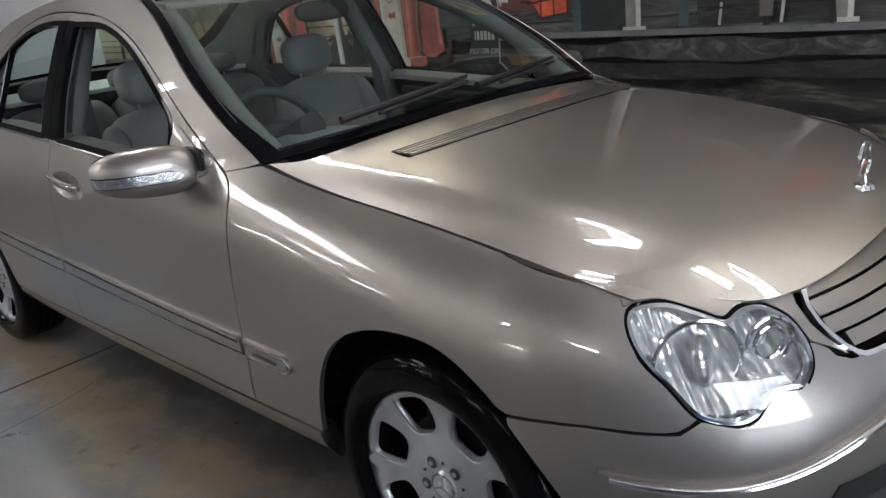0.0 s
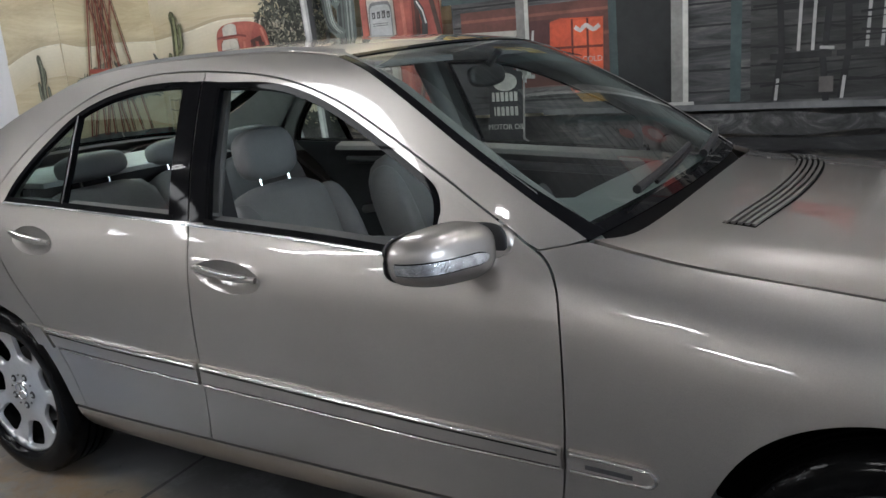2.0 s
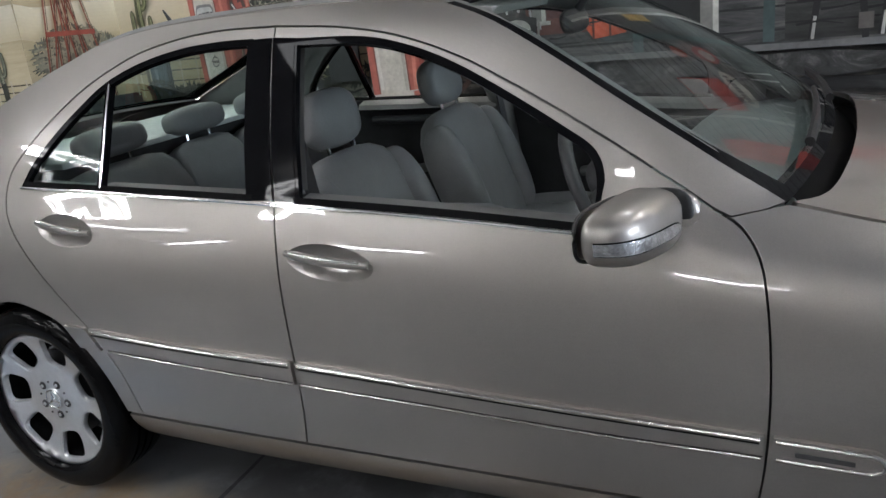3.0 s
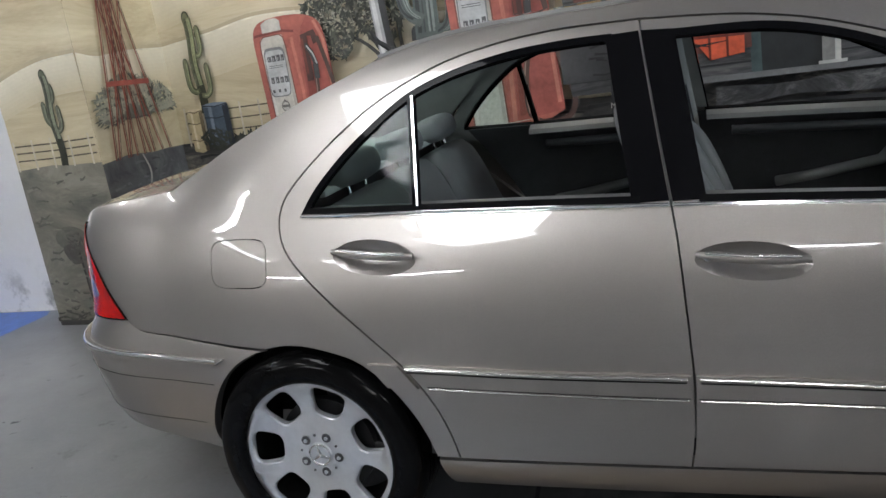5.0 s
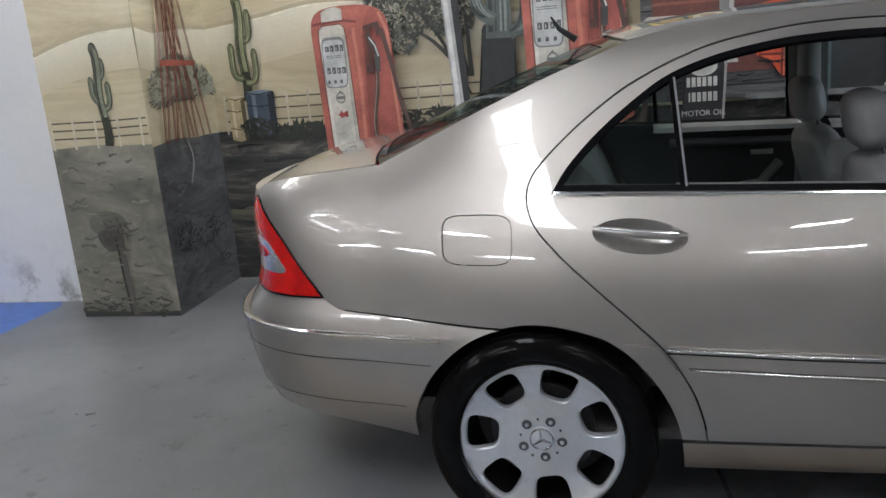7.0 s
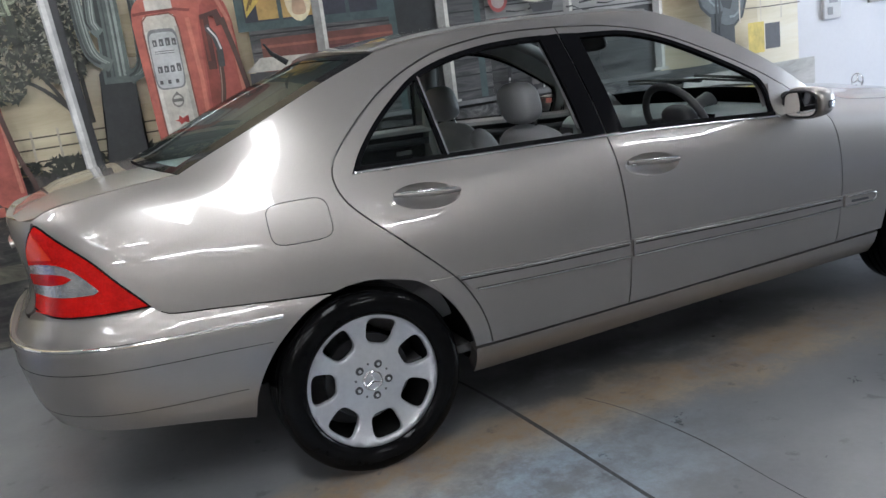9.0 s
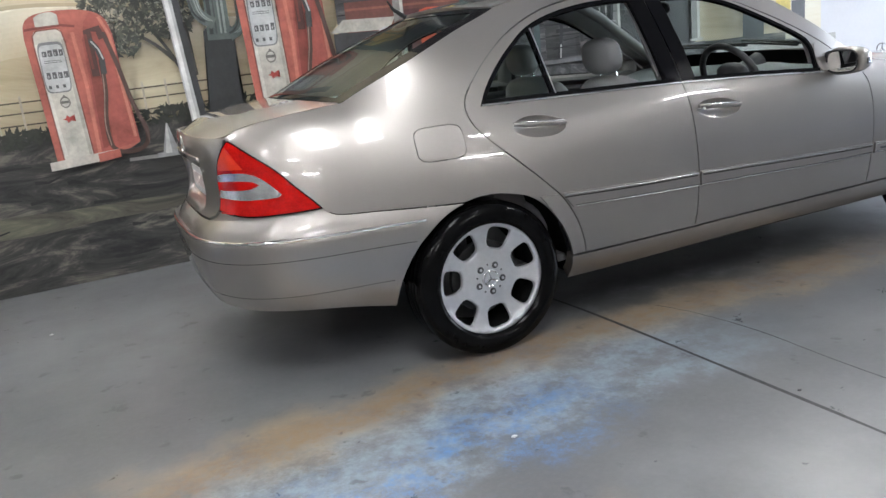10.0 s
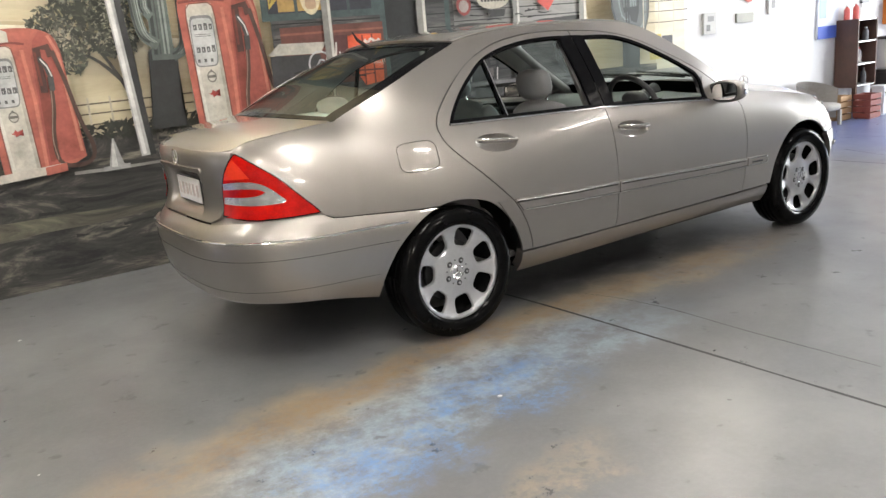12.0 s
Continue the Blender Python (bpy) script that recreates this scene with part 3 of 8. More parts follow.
# end wall with the open roller door
slab("wall_east", 10.5, 10.7, 0.4, 2.2, 0.0, CEIL, BACKWALL, "grey end wall beside the roller door")
slab("wall_east", 10.5, 10.7, -7.0, -3.4, 0.0, CEIL, BACKWALL, "grey end wall beside the roller door")
slab("wall_east", 10.5, 10.7, -3.4, 0.4, 3.2, CEIL, BACKWALL, "grey wall over the roller door opening")
slab("ground", 10.5, 60.0, -40.0, 40.0, -0.22, -0.02, mat("yard_concrete", (0.35, 0.34, 0.32), 0.8, 0, 0, 0.2, 0.5), "sunlit concrete yard outside")
wall_mural = slab("wall_mural", -2.27, 10.5, WALL_Y, WALL_Y + 0.24, 0.0, CEIL, WALLWHITE, "wall painted with a desert gas station mural")
pier = slab("pier", -2.9, -2.27, PIER_Y, 2.2, 0.0, CEIL, mat("pier_paint", (0.20, 0.185, 0.145), 0.6, 0, 0, 0.3, 5, 0.2, 40), "projecting painted pier at the end of the mural")

BATTENS = ((-3.7, 0.1), (-0.3, 1.3), (4.4, 1.1), (5.3, -0.6), (-4.3, -3.4), (5.0, -4.6))
# ---- the car: panels ----
car = new("car")
tagged(car, "pewter silver four-door sedan with alloy wheels on the concrete floor", "car")


def sk(pts):
    """An outline of (x, z) on the side, carried over to the skin's own measure."""
    return [(along(x, z), z) for x, z in pts]


tail_front = line_pts((-0.885, 0.985), (-0.612, 0.703), 0.03)
bumper_cut = curve_pts(((-0.612, 0.703), (-0.565, 0.673), (-0.387, 0.659), (-0.175, 0.645), (-0.085, 0.641)), 0.03)
arch_front = [p for p in REAR_ARCH if p[0] > -0.085 and p[1] > 0.335]
cut_top = [p for p in FRONT_CUT if p[0] < 2.0]
side_poly = chain(REAR_CUT, cut_top, [(2.02, 0.93), (2.075, 0.937)], SCREEN_EDGE, ROOF_EDGE, GLASS_EDGE, DECK_EDGE, tail_front, bumper_cut, arch_front, [(0.366, 0.337)])


def oval(cx, cz, rx, rz, tilt=0.0, power=2.0, n=40):
    """A rounded outline about (cx, cz)."""
    out = []
    for i in range(n):
        a = 2 * math.pi * i / n
        c, d = math.cos(a), math.sin(a)
        u, v = rx * math.copysign(abs(c) ** (2 / power), c), rz * math.copysign(abs(d) ** (2 / power), d)
        out.append((cx + u * math.cos(tilt) - v * math.sin(tilt), cz + u * math.sin(tilt) + v * math.cos(tilt)))
    return out


FLAP = oval(-0.143, 0.873, 0.096, 0.064, 0.0, 4.5)
sheet("quarter_panel", body, sk(side_poly), PAINT, car, step=0.04, gap=0.0022, mirror="left")
sheet("quarter_panel", body, sk(side_poly), PAINT, car, step=0.04, gap=0.0022, holes=[FLAP])
sheet("fuel_flap", body, FLAP, PAINT, car, step=0.03, gap=0.0025)
BOWL_F, BOWL_R = oval(1.155, 0.828, 0.119, 0.041, -0.09), oval(0.273, 0.877, 0.115, 0.042, -0.09)

# doors: the outline with the window cut out of it
win_r = chain(curve_pts(((0.062, 0.985), (0.10, 1.042), (0.167, 1.112), (0.25, 1.18), (0.355, 1.249), (0.48, 1.292), (0.63, 1.318), (0.77, 1.326), (0.878, 1.325)), 0.02), line_pts((0.878, 1.325), (0.925, 0.958), 0.03), curve_pts(((0.925, 0.958), (0.43, 0.972), (0.062, 0.985)), 0.03))
win_f = chain(line_pts((1.06, 0.952), (1.01, 1.317), 0.03), curve_pts(((1.01, 1.317), (1.20, 1.307), (1.325, 1.28), (1.44, 1.237), (1.574, 1.17), (1.699, 1.10), (1.765, 1.055), (1.785, 0.995), (1.775, 0.905)), 0.02), curve_pts(((1.775, 0.905), (1.5, 0.925), (1.32, 0.937), (1.06, 0.952)), 0.03))
door_r = chain(REAR_CUT, B_CUT, line_pts((1.0, 0.333), (0.431, 0.335), 0.03))
door_f = chain(B_CUT[::-1], FRONT_CUT, line_pts((2.07, 0.335), (1.0, 0.333), 0.03))
front_doors = sheet("front_door", body, door_f, PAINT, car, "closed door with its window wound down", step=0.04, holes=[win_f, BOWL_F], gap=0.0022, mirror=True, depth=0.02)
rear_doors = sheet("rear_door", body, door_r, PAINT, car, "closed door with its window wound down", step=0.04, holes=[win_r, BOWL_R], gap=0.0022, mirror=True, depth=0.02)

# sill under the doors
sill = chain(line_pts((0.364, 0.332), (2.334, 0.332), 0.04), line_pts((2.334, 0.332), (2.335, 0.224), 0.04), curve_pts(((2.335, 0.224), (1.4, 0.233), (0.374, 0.216)), 0.04))
def sill_skin(s, z):
    x, y, z = body(s, z)
    return (x, y + 0.034 * max(0.0, (0.315 - z) / 0.10) ** 2, z)


sheet("sill", sill_skin, sill, PAINT, car, step=0.04, gap=0.0045, mirror=True, depth=0.05)

# front fender
HOOD_EDGE = [(2.115, 0.945), (2.25, 0.913), (2.38, 0.892), (2.56, 0.871), (2.72, 0.85), (2.86, 0.827), (2.99, 0.802), (3.06, 0.786), (3.115, 0.766)]
fender = chain(curve_pts(HOOD_EDGE, 0.03), curve_pts(((3.11, 0.745), (3.14, 0.69), (3.19, 0.64), (3.236, 0.59)), 0.03), curve_pts(((3.236, 0.59), (3.21, 0.566), (3.16, 0.568), (3.07, 0.577), (2.94, 0.575)), 0.03),
               [p for p in FRONT_ARCH[::-1] if p[0] < 2.93 and p[1] > 0.336], [(2.351, 0.335)], [(min((p for p in FRONT_CUT if p[0] > 2.0), key=lambda p: p[1])[0], 0.335)], [p for p in FRONT_CUT[::-1] if p[1] > 0.338 and p[0] > 2.0], [(2.02, 0.932), (2.075, 0.94)])
sheet("front_fender", body, sk(fender), PAINT, car, step=0.035, gap=0.0022, mirror=True)


def bump_skin(offsets):
    off = spline(*zip(*offsets))

    def f(s, z):
        x, y, z2 = body(s, z)
        h = 1e-3
        a, b = Vector(body(s + h, z)), Vector(body(s - h, z))
        n = (a - b).cross(Vector((0, 0, 1))).normalized()
        p = Vector((x, y, z2)) + n * float(off(z))
        return tuple(p)
    return f


# the bumpers run right round
rear_bumper_skin = bump_skin(((0.25, -0.03), (0.31, -0.012), (0.365, 0.0), (0.40, 0.004), (0.52, 0.012), (0.57, 0.016), (0.62, 0.010), (0.66, 0.0)))
w_r = XR - 2 * ARC_R
mir = lambda pts: [(2 * (XR - ARC_R) - s, z) for s, z in pts]
rb_side = sk(chain(bumper_cut[::-1]))
rb_side = chain([(-0.092, 0.636)], [p for p in rb_side if p[0] < -0.1])
low = sk(curve_pts(((-0.378, 0.262), (-0.6, 0.305), (-0.84, 0.325)), 0.03))
arch_low = sk([p for p in REAR_ARCH if p[0] < -0.096])
lid_low = curve_pts(((along(-0.612, 0.703), 0.703), (-0.85, 0.692), (-1.05, 0.685), (-1.12, 0.68), (-1.24, 0.672), (-1.5, 0.672), (-1.6, 0.672)), 0.04)
half_top = chain(rb_side, lid_low)
half_bot = chain(low, [(-1.2, 0.33), (-1.6, 0.33)])
rear_bumper_poly = chain(half_top, mir(half_top)[::-1], mir(arch_low)[::-1], mir(half_bot), half_bot[::-1], arch_low)
rear_bumper = sheet("rear_bumper", rear_bumper_skin, rear_bumper_poly, PAINT, car, "painted bumper with a slim rubbing strip", step=0.045, gap=0.002, depth=0.03)

front_bumper_skin = bump_skin(((0.2, -0.03), (0.27, -0.008), (0.35, 0.004), (0.45, 0.012), (0.52, 0.012), (0.58, 0.004), (0.66, -0.004)))
mirf = lambda pts: [(2 * (XF + ARC_F) - s, z) for s, z in pts]
fb_top = chain(sk(curve_pts(((2.94, 0.575), (3.07, 0.578), (3.16, 0.569), (3.21, 0.566)), 0.03)), curve_pts(((3.319, 0.586), (3.376, 0.568), (3.41, 0.576), (3.435, 0.598), (3.467, 0.612), (3.50, 0.607), (3.535, 0.636), (3.55, 0.668), (3.585, 0.65), (3.616, 0.625), (3.8, 0.622), (4.0, 0.622)), 0.03))
fb_arch = sk([p for p in FRONT_ARCH if p[0] > 2.93 and p[1] < 0.57])
fb_bot = curve_pts(((along(3.06, 0.27), 0.27), (3.3, 0.235), (3.6, 0.225), (4.0, 0.225)), 0.04)
front_bumper_poly = chain(fb_arch[::-1], fb_top, mirf(fb_top)[::-1], mirf(fb_arch), mirf(fb_bot), fb_bot[::-1])
front_bumper = sheet("front_bumper", front_bumper_skin, front_bumper_poly, PAINT, car, "painted bumper with a slim rubbing strip", step=0.045, gap=0.002, depth=0.03)

# hood, roof, boot lid: crowned between their edges
edge_y = lambda pts: spline([p[0] for p in pts], [-body(along(*p), p[1])[1] for p in pts])
edge_z = lambda pts: spline([p[0] for p in pts], [p[1] for p in pts])
hx = HOOD_EDGE + [(3.17, 0.742), (3.25, 0.715), (3.33, 0.69), (3.40, 0.665)]
hood_z = edge_z(hx)
hood_y = spline((2.1, 2.25, 2.4, 2.6, 2.8, 3.0, 3.1, 3.2, 3.3, 3.4), (0.712, 0.711, 0.712, 0.711, 0.708, 0.699, 0.683, 0.63, 0.53, 0.36))
hood_c = spline((2.1, 2.3, 2.5, 2.8, 3.0, 3.2, 3.32, 3.40, 3.44), (0.985, 0.972, 0.955, 0.92, 0.885, 0.835, 0.79, 0.745, 0.70))


hood_r = spline((2.1, 2.45, 2.8, 3.1, 3.3, 3.4), (0.62, 0.60, 0.56, 0.485, 0.43, 0.40))


def hood_skin(x, w):
    ys, zs, zc = float(hood_y(x)), float(hood_z(x)), float(hood_c(x))
    a = abs(w)
    y = a * ys
    yr = float(hood_r(x))
    ridge = 0.010 * math.exp(-((y - yr) / (0.055 if y > yr else 0.13)) ** 2) * min(1, max(0, (x - 2.2) / 0.3))
    valley = 0.004 * math.exp(-((y - yr - 0.095) / 0.05) ** 2) * min(1, max(0, (x - 2.25) / 0.3))
    fade = min(1, max(0, (1 - a) / 0.16)) * min(1, max(0, (3.32 - x) / 0.45)) ** 1.5
    return (x, w * ys, zs + (zc - zs) * (1 - a ** 2.3) + (ridge - valley) * fade)


hood_half = chain(curve_pts(((2.118, -1.0), (2.18, -0.88), (2.215, -0.62), (2.232, -0.3), (2.236, 0.0)), 0.04))
hood_rear = chain(hood_half, [(x, -w) for x, w in hood_half][::-1])
hood_front = curve_pts(((3.108, 0.995), (3.13, 0.96), (3.17, 0.92), (3.21, 0.90)), 0.03)
hood_nose = curve_pts(((3.21, 0.90), (3.27, 0.86), (3.32, 0.70), (3.345, 0.4), (3.35, 0.0)), 0.03)
hf = chain(hood_front, hood_nose)
hood_poly = chain(hood_rear[::-1], [(x, -1.0) for x in np.arange(2.2, 3.1, 0.05).tolist()], [(x, -w) for x, w in hf], hf[::-1], [(x, 1.0) for x in np.arange(2.2, 3.1, 0.05).tolist()[::-1]])
hood = sheet("hood", hood_skin, hood_poly, PAINT, car, "closed hood with an air intake grille", step=0.028, gap=0.002)

re_pts = [SCREEN_EDGE[-4], *ROOF_EDGE[1:], GLASS_EDGE[3]][::-1]
roof_y, roof_z = edge_y(re_pts), edge_z(re_pts)
roof_c = spline((0.1, 0.3, 0.6, 0.9, 1.2, 1.4, 1.56), (1.366, 1.396, 1.418, 1.426, 1.418, 1.399, 1.372))


def roof_skin(x, w):
    ys, zs, zc = float(roof_y(x)), float(roof_z(x)), float(roof_c(x))
    return (x, w * ys, zs + (zc - zs) * (1 - abs(w) ** 2.2))


roof_front = curve_pts(((1.40, -0.985), (1.47, -0.7), (1.51, -0.35), (1.52, 0), (1.51, 0.35), (1.47, 0.7), (1.40, 0.985)), 0.04)
roof_back = curve_pts(((0.255, 0.985), (0.215, 0.7), (0.19, 0.35), (0.18, 0), (0.19, -0.35), (0.215, -0.7), (0.255, -0.985)), 0.04)
roof = sheet("roof", roof_skin, chain(roof_front, roof_back), PAINT, car, step=0.05, gap=0.002)

deck_pts = [(x, z) for x, z in DECK_EDGE][::-1]
deck_y, deck_z = edge_y([p for i, p in enumerate(deck_pts) if i % 3 == 0] + [deck_pts[-1]]), edge_z([p for i, p in enumerate(deck_pts) if i % 3 == 0] + [deck_pts[-1]])


def deck_skin(x, w):
    ys, zs = float(deck_y(x)), float(deck_z(x))
    lip = 0.014 * max(0.0, min(1.0, (-x - 0.72) / 0.2)) ** 2
    return (x, w * ys, zs + (0.022 + lip) * (1 - abs(w) ** 2.5))


deck_back = curve_pts(((-0.875, -0.985), (-0.925, -0.8), (-0.955, -0.5), (-0.965, 0), (-0.955, 0.5), (-0.925, 0.8), (-0.875, 0.985)), 0.04)
deck_front = curve_pts(((-0.455, 0.985), (-0.50, 0.7), (-0.53, 0.35), (-0.54, 0), (-0.53, -0.35), (-0.50, -0.7), (-0.455, -0.985)), 0.04)
boot = sheet("boot_lid", deck_skin, chain(deck_back, deck_front), PAINT, car, "closed boot lid with a chrome handle strip", step=0.045, gap=0.002)


def lid_skin(s, z):
    x, y, z = body(s, z)
    q = max(0.0, 1 - (y / 0.24) ** 4) * max(0.0, 1 - ((z - 0.80) / 0.085) ** 4)
    return (x + 0.055 * q ** 0.5, y, z)


mid_s = XR - ARC_R
lid_side = curve_pts(((-1.03, 0.988), (-1.05, 0.95), (-1.12, 0.86), (-1.16, 0.76), (-1.19, 0.70), (-1.25, 0.676)), 0.03)
lid_half = chain(lid_side, line_pts((-1.25, 0.676), (-1.6, 0.676), 0.05))
lid_top = line_pts((-1.6, 0.995), (-1.03, 0.988), 0.05)
lid_poly = chain(lid_half, mir(lid_half)[::-1], mir(lid_top)[::-1], lid_top)
sheet("boot_panel", lid_skin, lid_poly, PAINT, boot, step=0.03, gap=0.002, depth=0.02)

# glass
def loft_skin(edge, bow_top, bow_low, rise):
    L = np.cumsum([0] + [math.dist(a, b) for a, b in zip(edge, edge[1:])])
    fx, fz = spline(L, [p[0] for p in edge]), spline(L, [p[1] for p in edge])
    fy = spline(L, [-body(along(*p), p[1])[1] for p in edge])

    def f(t, w):
        k = t / L[-1]
        q = 1 - abs(w) ** 2.2
        return (float(fx(t)) + q * (bow_low + (bow_top - bow_low) * k), w * float(fy(t)), float(fz(t)) + rise * q)
    return f, float(L[-1])


scr_edge = [SCREEN_EDGE[i] for i in range(0, len(SCREEN_EDGE), 4)] + [SCREEN_EDGE[-1]]
screen_skin, sl = loft_skin(scr_edge, 0.11, 0.075, 0.022)
screen = sheet("windscreen", screen_skin, [(0.0, -0.99), (sl, -0.985), (sl, 0.985), (0.0, 0.99)], GLASS, car, "tinted laminated windscreen", step=0.06, depth=0.004, lift=-0.006)
frit_out = [(0.0, -0.995), (sl, -0.99), (sl, 0.99), (0.0, 0.995)]
frit_in = chain(curve_pts(((0.028, -0.91), (0.3, -0.952), (sl - 0.02, -0.955)), 0.05), curve_pts(((sl - 0.02, 0.955), (0.3, 0.952), (0.028, 0.91)), 0.05))
sheet("screen_border", screen_skin, frit_out, GLOSSBLACK, screen, step=0.05, holes=[frit_in], depth=0.006, lift=-0.004)
gl_edge = [GLASS_EDGE[i] for i in range(0, len(GLASS_EDGE), 4)] + [GLASS_EDGE[-1]]
back_skin, bl = loft_skin(gl_edge[::-1], -0.075, -0.09, 0.02)
back = sheet("rear_window", back_skin, [(0.0, -0.985), (bl, -0.985), (bl, 0.985), (0.0, 0.985)], REARGLASS, car, "tinted heated rear window", step=0.05, depth=0.004, lift=-0.005)
sheet("window_border", back_skin, [(0.0, -0.99), (bl, -0.99), (bl, 0.99), (0.0, 0.99)], GLOSSBLACK, back, step=0.05, holes=[chain(line_pts((0.03, -0.87), (bl - 0.04, -0.87), 0.05), line_pts((bl - 0.04, 0.87), (0.03, 0.87), 0.05))], depth=0.005, lift=-0.003)
# ---- the car: trim, lamps, wheels ----
def pillow(cx, cy, cz, sx, sy, sz, tilt=0.0, p=3.2, nu=28, nv=16):
    """A soft rounded block, tilted back about its middle (degrees)."""
    bm = bmesh.new()
    bmesh.ops.create_uvsphere(bm, u_segments=nu, v_segments=nv, radius=1.0)
    for v in bm.verts:
        d = v.co.normalized()
        r = (abs(d.x) ** p + abs(d.y) ** p + abs(d.z) ** p) ** (-1 / p)
        v.co = Vector((d.x * r * sx / 2, d.y * r * sy / 2, d.z * r * sz / 2))
    return move_bm(bm, pose(cx, cy, cz, 0, tilt, 0))


def strip(top, bot, x0, x1, n=40, round_end=None, lean=0.0):
    """A long outline between two lines z = top(x) and z = bot(x); round_end: a rounded front end."""
    xs = np.linspace(x0, x1, n).tolist()
    up, lo = [(x, float(top(x))) for x in xs], [(x, float(bot(x))) for x in np.linspace(x0 + lean, x1 + (lean if x1 < 0.4 else 0), n).tolist()]
    if round_end:
        zc, r = (up[-1][1] + lo[-1][1]) / 2, (up[-1][1] - lo[-1][1]) / 2
        end = [(x1 + r * 1.1 * math.sin(a), zc + r * math.cos(a)) for a in np.linspace(0.2, math.pi - 0.2, 9).tolist()]
        return chain(up, end, lo[::-1])
    return chain(up, lo[::-1])


def skin_tube(name, skin, pts, r, lift, material, parent, label="", mirror=False):
    """A slim round moulding laid along the skin."""
    out = []
    for s, z in pts:
        p = Vector(skin(s, z))
        n = (Vector(skin(s + 1e-3, z)) - Vector(skin(s - 1e-3, z))).cross(Vector(skin(s, z + 1e-3)) - Vector(skin(s, z - 1e-3))).normalized()
        if n.dot(p - Vector((1.2, 0, 0.6))) < 0:
            n = -n
        p = p + n * lift
        out.append((p.x, -p.y, p.z) if mirror == "left" else tuple(p))
    return part(name, tube_bm(out, r, 8), material, parent, label, smooth=True)


RUB_TOP = spline((0.15, 0.335, 0.6, 1.0, 1.4, 1.8, 2.1, 2.3), (0.612, 0.606, 0.592, 0.578, 0.560, 0.543, 0.533, 0.525))
RUB_BOT = spline((0.15, 0.335, 0.6, 1.0, 1.4, 1.8, 2.1, 2.3), (0.548, 0.541, 0.528, 0.511, 0.497, 0.482, 0.478, 0.472))
for side, m in ((0, False), (1, "left")):
    for door, x0, x1, tip in ((rear_doors[side], 0.322, 1.014, None), (front_doors[side], 1.024, 2.088, None), (car, 2.102, 2.265, True), (car, 0.222, 0.308, None)):
        rub = sheet("rubbing_strip", body, strip(RUB_TOP, RUB_BOT, x0, x1, round_end=tip, lean=0.05 if x0 < 0.4 else 0), PAINT, door, "raised painted strip with a bright edge", step=0.03, gap=0.0015, lift=0.010, depth=0.011, mirror=m)
        if tip is None and x0 < 0.3:
            continue
        if tip is None:
            skin_tube("bright_line", body, [(x, float(RUB_TOP(x)) - 0.009) for x in np.linspace(x0 + 0.008, x1 - 0.008, 30).tolist()], 0.0045, 0.010, SATIN, rub, mirror=m)
            sheet("groove", body, strip(lambda x: RUB_TOP(x) - 0.016, lambda x: RUB_TOP(x) - 0.020, x0 + 0.01, x1 - 0.01), DARK, rub, step=0.03, lift=0.0105, depth=0.001, mirror=m)
            sheet("groove", body, strip(lambda x: RUB_BOT(x) + 0.0105, lambda x: RUB_BOT(x) + 0.0088, x0 + (0.06 if x0 < 0.4 else 0.004), x1 - 0.004), DARK, rub, step=0.03, lift=0.0105, depth=0.001, mirror=m)
            skin_tube("bright_line", body, [(x, float(RUB_BOT(x)) + 0.005) for x in np.linspace(x0 + (0.064 if x0 < 0.4 else 0.008), x1 - 0.008, 30).tolist()], 0.003, 0.0095, SATIN, rub, mirror=m)
        else:
            sheet("badge", body, strip(lambda x: RUB_TOP(x) - 0.026, lambda x: RUB_TOP(x) - 0.036, 2.14, 2.24), DARKTRIM, rub, step=0.02, lift=0.0115, depth=0.002, mirror=m)
            zt, zb = float(RUB_TOP(2.262)) - 0.008, float(RUB_BOT(2.262)) + 0.007
            bend = [(2.262 + 0.026 * math.sin(a), (zt + zb) / 2 + (zt - zb) / 2 * math.cos(a)) for a in np.linspace(0, math.pi, 12).tolist()]
            skin_tube("bright_line", body, [(x, float(RUB_TOP(x)) - 0.008) for x in np.linspace(2.108, 2.25, 10).tolist()] + bend + [(x, float(RUB_BOT(x)) + 0.007) for x in np.linspace(2.25, 2.108, 10).tolist()], 0.0042, 0.010, SATIN, rub, mirror=m)

